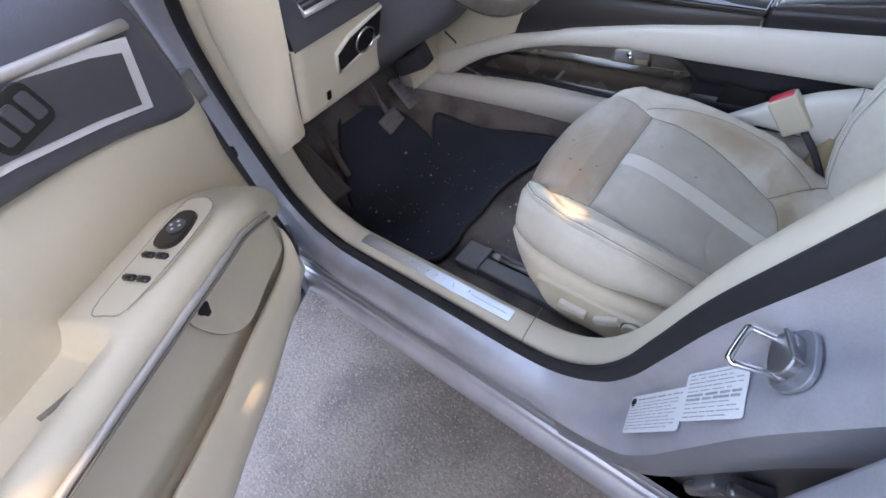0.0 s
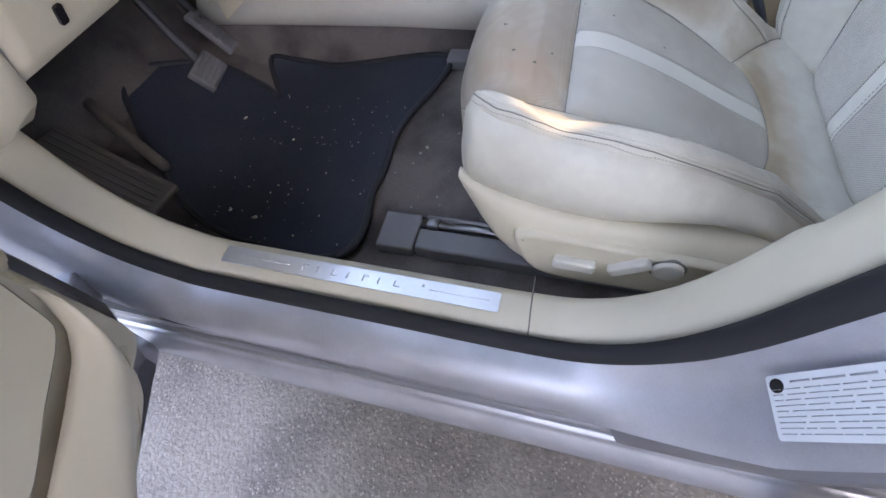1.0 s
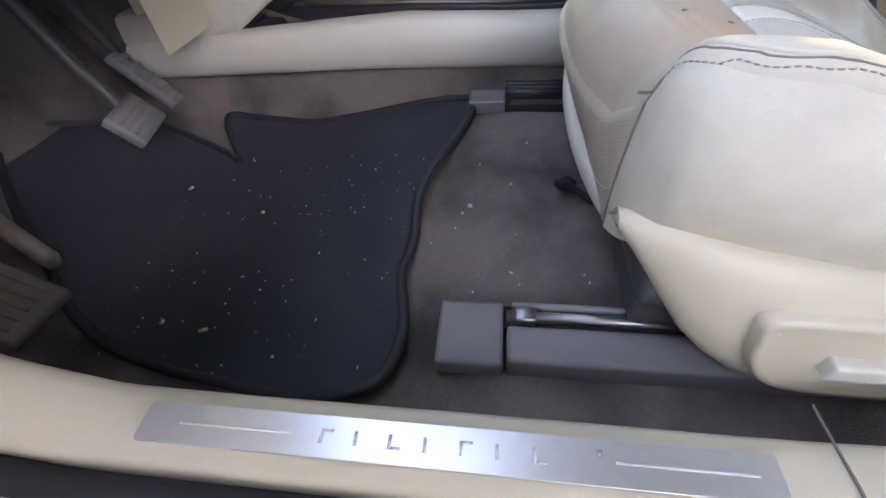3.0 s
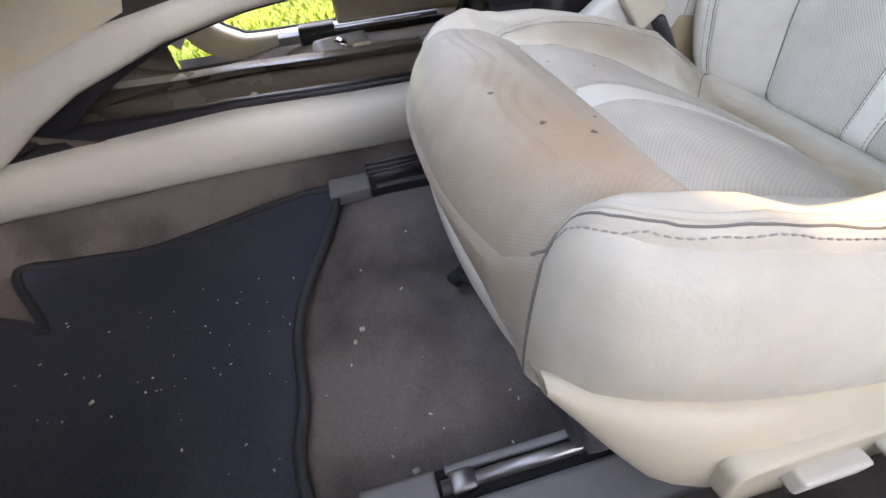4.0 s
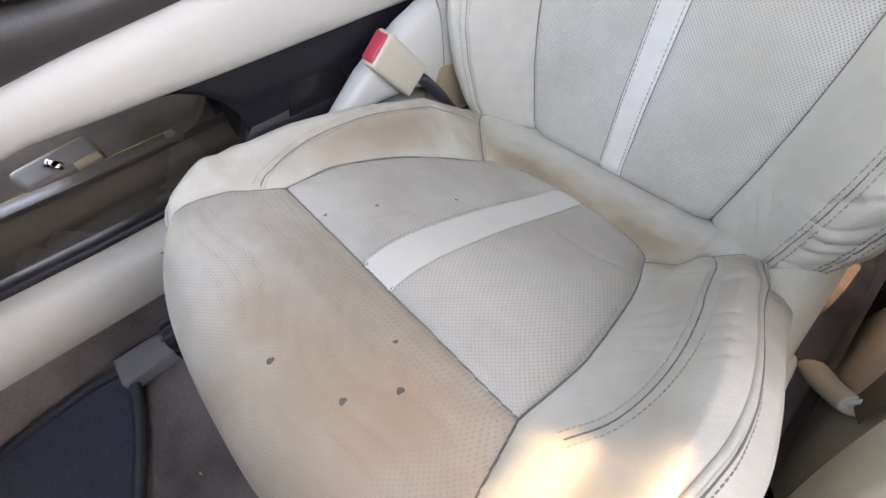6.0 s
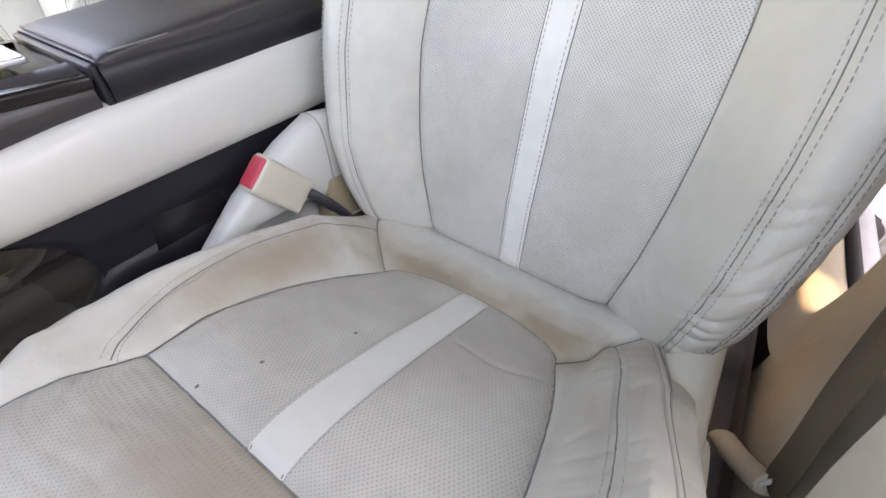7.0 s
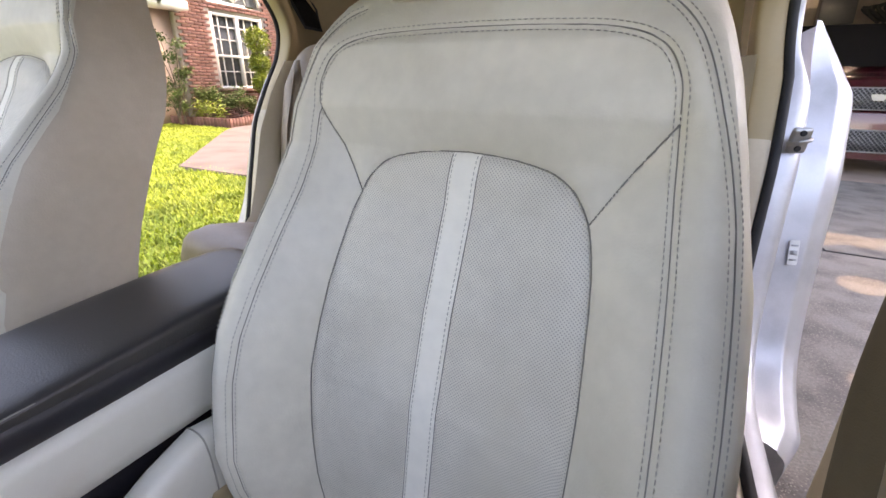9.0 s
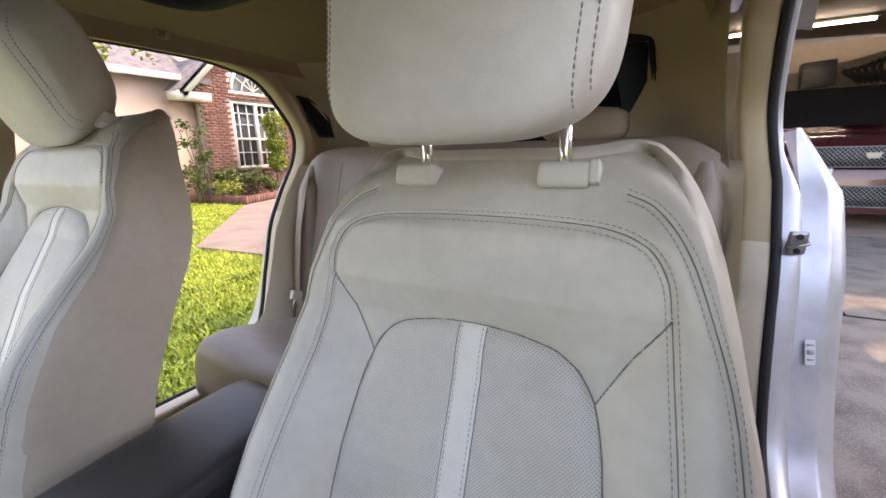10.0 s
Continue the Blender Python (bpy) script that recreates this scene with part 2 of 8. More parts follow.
M_RIM = material("wheel_rim", (0.13, 0.115, 0.10), 0.22, vary=0.2, scale=12, bump=0.05, coat=0.6)
M_SPOT = material("dark_stain", (0.16, 0.135, 0.11), 0.7, vary=0.2, bump=0)
M_WALNUT = material("trim_satin", (0.50, 0.48, 0.45), 0.36, metal=0.35, vary=0.06, scale=14, bump=0)


# ---- mesh helpers ----
class Build:
    """Collects vertices and faces for one mesh."""

    def __init__(self):
        self.v, self.f = [], []

    def add(self, verts, faces):
        k = len(self.v)
        self.v += [tuple(map(float, p)) for p in verts]
        self.f += [tuple(i + k for i in f) for f in faces]
        return self

    def grid(self, pts, close_u=False, close_v=False, flip=False):
        """pts: rows of columns of points."""
        a = np.asarray(pts, float)
        r, c = a.shape[:2]
        fs = []
        for i in range(r if close_v else r - 1):
            for j in range(c if close_u else c - 1):
                q = (i * c + j, i * c + (j + 1) % c, ((i + 1) % r) * c + (j + 1) % c, ((i + 1) % r) * c + j)
                fs.append(q[::-1] if flip else q)
        return self.add(a.reshape(-1, 3), fs)

    def tube(self, pts, r, seg=8, closed=False, flat=1.0, caps=True):
        pts = [Vector(p) for p in pts]
        rows = []
        up = Vector((0.13, 0.21, 1)).normalized()
        for i, p in enumerate(pts):
            a = pts[i - 1] if (i or closed) else p
            b = pts[(i + 1) % len(pts)] if (i < len(pts) - 1 or closed) else p
            t = (b - a).normalized()
            s = t.cross(up)
            s = s.normalized() if s.length > 1e-4 else t.orthogonal().normalized()
            w = s.cross(t)
            rr = r[i] if isinstance(r, (list, tuple)) else r
            rows.append([p + (s * math.cos(k) + w * math.sin(k) * flat) * rr for k in np.linspace(0, 2 * math.pi, seg, endpoint=False)])
        base = len(self.v)
        self.grid(rows, close_u=True, close_v=closed)
        if caps and not closed:
            self.f.append(tuple(base + k for k in range(seg))[::-1])
            self.f.append(tuple(base + (len(rows) - 1) * seg + k for k in range(seg)))
        return self

    def box(self, c, s, m=None):
        c, s = Vector(c), Vector(s) / 2
        vs = [Vector((c.x + i * s.x, c.y + j * s.y, c.z + k * s.z)) for i in (-1, 1) for j in (-1, 1) for k in (-1, 1)]
        if m is not None:
            vs = [m @ p for p in vs]
        return self.add(vs, [(0, 1, 3, 2), (4, 6, 7, 5), (0, 4, 5, 1), (2, 3, 7, 6), (0, 2, 6, 4), (1, 5, 7, 3)])

    def mesh(self, name, smooth=True):
        me = bpy.data.meshes.new(name)
        me.from_pydata(self.v, [], self.f)
        me.update()
        if smooth:
            me.polygons.foreach_set("use_smooth", [True] * len(me.polygons))
        return me


def link(name, data, mat, parent=None, label=""):
    if isinstance(data, Build):
        data = data.mesh(name)
    elif isinstance(data, bmesh.types.BMesh):
        bm = data
        data = bpy.data.meshes.new(name)
        bm.to_mesh(data)
        bm.free()
    if mat and not data.materials:
        data.materials.append(mat)
    ob = new(name, data)
    if parent:
        ob.parent = parent
    if label:
        ob["label"] = label
    return ob


def part(name, data, mat, parent, label=""):
    return link(name, data, mat, parent, label)


def thing(name, label, category, at=None, group="", kind=""):
    ob = new(name)
    ob.empty_display_size = 0.05
    if at is not None:
        ob.matrix_world = at
    return tagged(ob, label, category, group, kind)


def block(size, bevel=0.004, segs=2, at=(0, 0, 0), rot=(0, 0, 0)):
    """A bevelled block."""
    bm = bmesh.new()
    bmesh.ops.create_cube(bm, size=1.0, matrix=Matrix.Diagonal((*size, 1)))
    if bevel:
        bmesh.ops.bevel(bm, geom=bm.edges[:], offset=bevel, segments=segs, affect="EDGES", profile=0.7)
    bm.transform(pose(*at, *rot))
    for f in bm.faces:
        f.smooth = True
    return bm


def pill(r, depth, seg=28, bevel=0.002, at=(0, 0, 0), rot=(0, 0, 0)):
    """A bevelled disc or cylinder along its own z."""
    bm = bmesh.new()
    bmesh.ops.create_cone(bm, cap_ends=True, segments=seg, radius1=r, radius2=r, depth=depth)
    es = [e for e in bm.edges if abs(e.verts[0].co.z - e.verts[1].co.z) < 1e-6]
    if bevel:
        bmesh.ops.bevel(bm, geom=es, offset=bevel, segments=2, affect="EDGES", profile=0.7)
    bm.transform(pose(*at, *rot))
    for f in bm.faces:
        f.smooth = len(f.verts) == 4
    return bm


def slab(outline, depth, frame_m, bevel=0.003):
    """A plate: outline of 2D points, thickness depth along the local z, laid by frame_m."""
    bm = bmesh.new()
    vs = [bm.verts.new((x, y, 0)) for x, y in outline]
    f = bm.faces.new(vs)
    ext = bmesh.ops.extrude_face_region(bm, geom=[f])
    bmesh.ops.translate(bm, vec=(0, 0, depth), verts=[v for v in ext["geom"] if isinstance(v, bmesh.types.BMVert)])
    bmesh.ops.recalc_face_normals(bm, faces=bm.faces[:])
    if bevel:
        top = [e for e in bm.edges if all(v.co.z > depth / 2 for v in e.verts)] if depth > 0 else bm.edges[:]
        bmesh.ops.bevel(bm, geom=top, offset=bevel, segments=3, affect="EDGES", profile=0.6)
    bm.transform(frame_m)
    bmesh.ops.triangulate(bm, faces=[f for f in bm.faces if len(f.verts) > 4])
    return bm


def axes(o, x, y):
    """A frame with its origin at o and the given local x and y ways."""
    x, y = Vector(x).normalized(), Vector(y).normalized()
    z = x.cross(y).normalized()
    y = z.cross(x)
    return Matrix(((x.x, y.x, z.x, o[0]), (x.y, y.y, z.y, o[1]), (x.z, y.z, z.z, o[2]), (0, 0, 0, 1)))


def smooth_path(pts, per=8, closed=False):
    """A smooth line through points (Catmull-Rom)."""
    p = [np.array(q, float) for q in pts]
    n, out = len(p), []
    for i in range(n if closed else n - 1):
        a = p[(i - 1) % n] if closed or i else 2 * p[0] - p[1]
        b, c = p[i], p[(i + 1) % n]
        d = p[(i + 2) % n] if closed or i + 2 < n else 2 * p[-1] - p[-2]
        for k in range(per):
            t = k / per
            out.append(0.5 * (2 * b + (c - a) * t + (2 * a - 5 * b + 4 * c - d) * t * t + (3 * b - a - 3 * c + d) * t ** 3))
    if not closed:
        out.append(p[-1])
    return out


def rounded(w, h, r, seg=5):
    """A rounded rectangle's outline about the origin."""
    out = []
    for cx, cy, a0 in ((w / 2 - r, h / 2 - r, 0), (-w / 2 + r, h / 2 - r, 90), (-w / 2 + r, -h / 2 + r, 180), (w / 2 - r, -h / 2 + r, 270)):
        for k in range(seg + 1):
            a = radians(a0 + 90 * k / seg)
            out.append((cx + r * math.cos(a), cy + r * math.sin(a)))
    return out


def dist_lines(x, y, lines):
    """The least distance of each (x, y) from some polylines."""
    best = np.full(np.shape(x), 9.0)
    for line in lines:
        q = np.array(line, float)
        for (ax, ay), (bx, by) in zip(q[:-1], q[1:]):
            dx, dy = bx - ax, by - ay
            t = np.clip(((x - ax) * dx + (y - ay) * dy) / (dx * dx + dy * dy + 1e-12), 0, 1)
            best = np.minimum(best, np.hypot(x - ax - t * dx, y - ay - t * dy))
    return best


def mirrored(lines):
    return [[(-a, b) for a, b in line] for line in lines]

M_PILLAR = material("pillar_plastic", (0.53, 0.455, 0.345), 0.6, vary=0.08, bump=0.3, bump_scale=300)
M_THREAD_PALE = material("thread_pale", (0.50, 0.48, 0.42), 0.75, vary=0.1, bump=0)
M_GRIP = material("belt_grip", (0.44, 0.31, 0.155), 0.5, vary=0.06, bump=0.2, bump_scale=600)
add_stain_or_glow(M_LEATHER, (-0.185, -0.25, 0.49), (0.06, 0.17, 0.10), (0.37, 0.325, 0.262), 0.75)
add_stain_or_glow(M_LEATHER, (0.06, -0.350, 0.42), (0.065, 0.032, 0.06), (0.29, 0.215, 0.14), 0.75)
add_stain_or_glow(M_LEATHER, (-0.085, -0.345, 0.43), (0.055, 0.030, 0.06), (0.31, 0.235, 0.155), 0.65)
add_stain_or_glow(M_LEATHER, (0.175, -0.25, 0.50), (0.030, 0.08, 0.06), (0.37, 0.28, 0.205), 0.7)
add_stain_or_glow(M_LEATHER_BACK, (-0.195, -0.41, 0.62), (0.075, 0.10, 0.26), (0.505, 0.478, 0.395), 0.65)
add_stain_or_glow(M_PERF_SEAT, (-0.06, -0.24, 0.47), (0.07, 0.09, 0.1), (0.40, 0.35, 0.29), 0.5)
# tan soiling plus the warm glow of sunlight, both painted in one orange
add_stain_or_glow(M_PERF_THIGH, (-0.105, -0.030, 0.54), (0.050, 0.055, 0.1), (0.46, 0.305, 0.20), 0.6)
add_stain_or_glow(M_PERF_THIGH, (0.02, -0.045, 0.55), (0.10, 0.03, 0.1), (0.38, 0.32, 0.26), 0.5)
add_stain_or_glow(M_PERF_BACK, (-0.09, -0.47, 0.58), (0.05, 0.1, 0.13), (0.49, 0.455, 0.36), 0.45)


# ---- front seats ----
SEAT_X = -0.454
CUSH_Y = [-0.46, -0.43, -0.37, -0.316, -0.22, -0.127, -0.08, -0.037, 0.008, 0.03, 0.06]
CUSH_Z = [0.393, 0.402, 0.412, 0.432, 0.474, 0.511, 0.524, 0.545, 0.5525, 0.551, 0.548]
RISE_Y, RISE_Z = [-0.46, -0.38, -0.30, -0.2, -0.1, -0.05, 0.0], [0.0, 0.022, 0.046, 0.032, 0.014, 0.004, 0.0]
INSERT_Y, INSERT_W = [-0.33, -0.316, -0.25, -0.15, -0.08], [0.112, 0.114, 0.132, 0.145, 0.141]
CW = 0.230
ROLL_Y, ROLL_Z = [-0.40, -0.36, -0.28, -0.22, -0.165, -0.124, -0.075, -0.033, 0.0, 0.03], [0.004, 0.008, 0.016, 0.028, 0.036, 0.036, 0.033, 0.027, 0.023, 0.020]
S_REAR = [(0.114 * math.sin(a), -0.316 - 0.040 * math.cos(a)) for a in np.linspace(-math.pi / 2, math.pi / 2, 17)]
S_SIDE = [(w, y) for y, w in zip(INSERT_Y[1:], INSERT_W[1:])]
S_BAND = [(0.114, -0.316), (0.155, -0.352), (0.191, -0.388), (0.215, -0.43)]
S_FRONT = [(0.141, -0.08), (0.150, -0.045), (0.1585, -0.010), (0.163, 0.020), (0.164, 0.036)]
S_THIGH = [(-0.141, -0.08), (0.141, -0.08)]
S_BOL = [(0.150, -0.062), (0.163, -0.078), (0.180, -0.12), (0.190, -0.18), (0.193, -0.25), (0.189, -0.32), (0.180, -0.375)]
S_BOL_OUT = [(-0.166, -0.088), (-0.180, -0.12), (-0.190, -0.18), (-0.193, -0.25), (-0.189, -0.32), (-0.180, -0.375)]
S_STRIP = [(0.0155, -0.08), (0.0155, -0.355)]
S_PIPE = [(0.163, 0.018), (0.1785, 0.0095), (0.194, -0.008), (0.2045, -0.031), (0.2135, -0.074), (0.2195, -0.123), (0.2225, -0.164), (0.2245, -0.22), (0.2235, -0.28), (0.2185, -0.36), (0.208, -0.42)]
DEEP = [S_REAR, S_THIGH] + [q for s in (S_SIDE, S_BAND, S_FRONT) for q in (s, *mirrored([s]))]
SOFT = [S_BOL, S_BOL_OUT, S_PIPE, *mirrored([S_PIPE])]
LIGHT = [S_STRIP, *mirrored([S_STRIP])]


def front_edge(x):
    ax = np.abs(x)
    mid = 0.058 - 0.031 * (np.minimum(ax, 0.163) / 0.162) ** 2.6
    return np.where(ax > 0.163, np.interp(ax, [0.163, 0.180, 0.1965, 0.209, 0.2165, 0.2225, 0.227, 0.2295, 0.230], [0.0265, 0.0175, 0.003, -0.017, -0.040, -0.075, -0.110, -0.150, -0.190]), mid) - 0.010 * np.clip((x - 0.09) / 0.13, 0, 1) ** 2


def cushion_z(x, y):
    """Height of the cushion's top."""
    ax = np.abs(x)
    z = np.interp(y, CUSH_Y, CUSH_Z)
    s = np.clip((ax - 0.11) / 0.10, 0, 1)
    z = z + np.interp(y, RISE_Y, RISE_Z) * s * s * (3 - 2 * s)
    start = 0.178 - 0.030 * np.clip((y + 0.06) / 0.06, 0, 1)
    s = np.clip((ax - start) / 0.030, 0, 1)
    z = z + np.interp(y, ROLL_Y, ROLL_Z) * s * s * (3 - 2 * s) * np.where(x < 0, 1.0, 0.2)
    z = z + 0.010 * (1 - (ax / CW) ** 2) * np.exp(-((y + 0.16) / 0.12) ** 2) * (ax < CW)
    for lines, dep, w, broad in ((DEEP, 0.0042, 0.0030, 0.0050), (SOFT, 0.0020, 0.0026, 0.0010), (LIGHT, 0.0014, 0.002, 0.0)):
        d = dist_lines(x, y, lines)
        z = z - dep * np.exp(-(d / w) ** 2) - broad * np.exp(-(d / 0.016) ** 2)
    # creases worn into the outer bolster and across the insert
    wr = np.clip((-x - 0.150) / 0.02, 0, 1) * np.clip((0.214 + x) / 0.010, 0, 1) * np.exp(-((y + 0.27) / 0.11) ** 4)
    z = z - 0.0030 * wr * np.exp(-(np.sin(120 * (y + 0.8 * ax) + 2.2 * np.sin(51 * y + 20 * ax)) / 0.35) ** 2)
    wr = np.clip((-x - 0.020) / 0.02, 0, 1) * np.clip((0.12 + x) / 0.02, 0, 1)
    z = z - 0.0024 * wr * np.exp(-((y + 0.262 + 0.25 * (ax - 0.06) + 0.006 * np.sin(60 * ax)) / 0.0025) ** 2)
    wr = np.exp(-((ax - 0.06) / 0.10) ** 4) * np.exp(-((y + 0.01) / 0.05) ** 2)
    z = z - 0.0011 * wr * np.exp(-(np.sin(170 * (y + 0.25 * x) + 2.6 * np.sin(37 * x) + np.sin(90 * y)) / 0.4) ** 2)
    slope = (front_edge(ax + 0.001) - front_edge(ax - 0.001)) / 0.002
    df = np.clip(front_edge(x) - y, 0, 1) / np.sqrt(1 + slope * slope)
    df = np.minimum(df, np.clip(CW - ax, 0, 1))
    r = 0.046 - 0.034 * np.clip((-x - 0.135) / 0.035, 0, 1) - 0.010 * np.clip((x - 0.135) / 0.035, 0, 1)
    q = np.clip(r - df, 0, r)
    return z - (r - np.sqrt(r * r - q * q)) * 0.95


def thigh_half(y):
    return np.interp(y, [-0.08, -0.045, -0.01, 0.02, 0.06], [0.141, 0.150, 0.1585, 0.163, 0.165])


def cushion_panel(x, y):
    ax = abs(x)
    if y > -0.08:
        return "thigh_panel" if ax < thigh_half(y) else ("bolster" if x < 0 else "bolster_inner")
    inside = ax < np.interp(y, INSERT_Y, INSERT_W) and (y > -0.316 or (ax < 0.114 and y > -0.316 - 0.040 * math.sqrt(max(0, 1 - (ax / 0.114) ** 2))))
    if inside:
        return "centre_strip" if ax < 0.0155 else ("insert_panel" if x < 0 else "insert_panel_inner")
    if y < -0.316 + 0.03 and ax < 0.114 + (-0.316 - y) * 1.10 and y < -0.29:
        return "rear_band"
    return "bolster" if x < 0 else "bolster_inner"


def skirt(pt, way, n, reach, bulge, toward, phase=0.52):
    """Points from an edge on along a way, bulging outward."""
    out = []
    for k in range(1, n + 1):
        w = k / n
        out.append(np.array(pt) + np.array(toward) * reach * w + np.array(way) * bulge * math.sin(math.pi * (0.10 + phase * w)))
    return out


def split_mesh(pts, names):
    """Faces of a grid sorted into meshes by name; names[i][j] is that of the cell."""
    a = np.asarray(pts)
    c = a.shape[1]
    sets = {}
    for i in range(a.shape[0] - 1):
        for j in range(c - 1):
            if names[i][j]:
                sets.setdefault(names[i][j], []).append((i * c + j, i * c + j + 1, (i + 1) * c + j + 1, (i + 1) * c + j))
    flat, out = a.reshape(-1, 3), {}
    for name, fs in sets.items():
        f = np.array(fs)
        used, inv = np.unique(f.ravel(), return_inverse=True)
        b = Build()
        b.v, b.f = [tuple(p) for p in flat[used].tolist()], [tuple(q) for q in inv.reshape(-1, 4).tolist()]
        out[name] = b
    return out


def stitches(b, pts, pitch=0.0056, size=0.0037, r=0.00055, lift=(0, 0, 0.0006)):
    """Thread dashes along a line of points."""
    pts = [Vector(p) for p in pts]
    s, nxt = 0.0, 0.0
    for p, q in zip(pts[:-1], pts[1:]):
        d = (q - p).length
        while nxt < s + d:
            t = (q - p).normalized()
            c = p + t * (nxt - s) + Vector(lift)
            b.tube([c - t * size / 2, c, c + t * size / 2], [r * 0.6, r, r * 0.6], seg=5)
            nxt += pitch
        s += d
    return b


def offset_line(line, d):
    q = np.array(line, float)
    t = np.gradient(q, axis=0)
    t /= np.linalg.norm(t, axis=1)[:, None] + 1e-9
    return q + d * np.stack([-t[:, 1], t[:, 0]], 1)


def dense(line, step=0.004):
    q = np.array(smooth_path(line, 10)) if len(line) > 2 else np.array(line, float)
    s = np.r_[0, np.cumsum(np.hypot(*np.diff(q, axis=0).T))]
    k = np.linspace(0, s[-1], max(3, int(s[-1] / step)))
    return np.stack([np.interp(k, s, q[:, 0]), np.interp(k, s, q[:, 1])], 1)


def narrow(x, y):
    """The outer edge of the cushion draws in towards the backrest."""
    s = np.clip((-y - 0.12) / 0.18, 0, 1)
    w = np.clip((-x - 0.135) / 0.045, 0, 1)
    return x + 0.022 * s * s * (3 - 2 * s) * w * w * (3 - 2 * w)


def on_cushion(line, lift=0.0):
    q = dense(line)
    return [(x, y, z + lift) for x, (_, y), z in zip(narrow(q[:, 0], q[:, 1]), q, cushion_z(q[:, 0], q[:, 1]))]


BK_Z = [0.38, 0.404, 0.50, 0.65, 0.75, 0.85, 0.90, 0.94, 1.0, 1.047, 1.08]
BK_Y = [-0.432, -0.432, -0.436, -0.458, -0.488, -0.529, -0.541, -0.537, -0.548, -0.580, -0.61]
BOL_Z, BOL_R = [0.38, 0.44, 0.55, 0.70, 0.80, 0.88, 0.95, 1.05], [0.030, 0.055, 0.078, 0.074, 0.048, 0.024, 0.012, 0.0]
HW_Z, HW_W = [0.38, 0.42, 0.48, 0.6, 0.75, 0.87, 0.95, 1.0, 1.025, 1.042, 1.053, 1.06], [0.195, 0.235, 0.250, 0.256, 0.253, 0.243, 0.222, 0.205, 0.193, 0.181, 0.166, 0.145]
B_INS_Z = [0.385, 0.42, 0.5, 0.6, 0.7, 0.8, 0.849, 0.875, 0.890, 0.8985]
B_INS_W = [0.129, 0.133, 0.143, 0.149, 0.147, 0.137, 0.1245, 0.108, 0.085, 0.045]
B_SIDE = [(w, z) for z, w in zip(B_INS_Z, B_INS_W)] + [(0.0, 0.902)]
B_SHOULDER = [(0.1245, 0.849), (0.150, 0.894), (0.178, 0.938)]
B_LONG = [(0.194, 0.395), (0.200, 0.45), (0.205, 0.55), (0.204, 0.68), (0.195, 0.80), (0.184, 0.89), (0.178, 0.938), (0.172, 0.972), (0.155, 0.996), (0.12, 1.008), (0.06, 1.012), (0.0, 1.013)]
B_EDGE = [(0.212, 0.405), (0.235, 0.47), (0.243, 0.6), (0.239, 0.75), (0.227, 0.87), (0.201, 0.955), (0.181, 1.000), (0.158, 1.026), (0.135, 1.036)]
B_STRIP = [(0.0155, 0.385), (0.0155, 0.90)]


def both(*ls):
    return [q for s in ls for q in (s, *mirrored([s]))]


def back_top(ax):
    """Height of the backrest's upper edge, with raised shoulders."""
    return 1.066 + 0.014 * np.exp(-((ax - 0.145) / 0.040) ** 2) - 0.036 * (ax / 0.2) ** 4


def back_y(x, z):
    """The backrest's front face."""
    ax = np.abs(x)
    y = np.interp(z, BK_Z, BK_Y)
    s = np.clip((ax - 0.125) / 0.095, 0, 1)
    y = y + np.interp(z, BOL_Z, BOL_R) * s * s * (3 - 2 * s)
    y = y + 0.006 * np.exp(-((z - 0.955) / 0.035) ** 2) * np.exp(-(ax / 0.15) ** 4)
    for lines, dep, w, broad in ((both(B_SIDE, B_SHOULDER), 0.0042, 0.003, 0.0055), (both(B_LONG, B_EDGE), 0.0022, 0.0028, 0.0020), (both(B_STRIP), 0.0014, 0.002, 0)):
        d = dist_lines(x, z, lines)
        y = y - dep * np.exp(-(d / w) ** 2) - broad * np.exp(-(d / 0.016) ** 2)
    # creases in the outer bolster
    hw = np.interp(z, HW_Z, HW_W)
    wr = np.clip((-x - 0.190) / 0.012, 0, 1) * np.clip((hw - 0.004 - ax) / 0.012, 0, 1) * np.exp(-((z - 0.53) / 0.13) ** 4)
    y = y - 0.0032 * wr * np.exp(-(np.sin(130 * (z - 0.75 * ax) + 1.3 * np.sin(37 * z + 5 * ax) + 0.5 * np.sin(101 * z)) / 0.40) ** 2)
    wr = np.clip((-x - 0.150) / 0.010, 0, 1) * np.clip((0.178 + x) / 0.012, 0, 1) * np.exp(-((z - 0.46) / 0.05) ** 2)
    y = y - 0.0022 * wr * np.exp(-(np.sin(150 * (ax + 0.25 * z) + 2 * np.sin(40 * z)) / 0.4) ** 2)
    ds, r = np.clip(hw - ax, 0, 1), 0.038
    q = np.clip(r - ds, 0, r)
    y = y - (r - np.sqrt(r * r - q * q)) * 0.9
    dt, r = np.clip(back_top(ax) - z, 0, 1), 0.03
    q = np.clip(r - dt, 0, r)
    y = y - (r - np.sqrt(r * r - q * q)) * 0.9
    db, r = np.clip(z - 0.388, 0, 1), 0.03
    q = np.clip(r - db, 0, r)
    return y - (r - np.sqrt(r * r - q * q)) * 0.9


def back_depth(z):
    """Thickness of the backrest, thinner towards its top."""
    return 0.105 - 0.055 * min(1.0, max(0.0, (z - 0.88) / 0.18)) ** 2


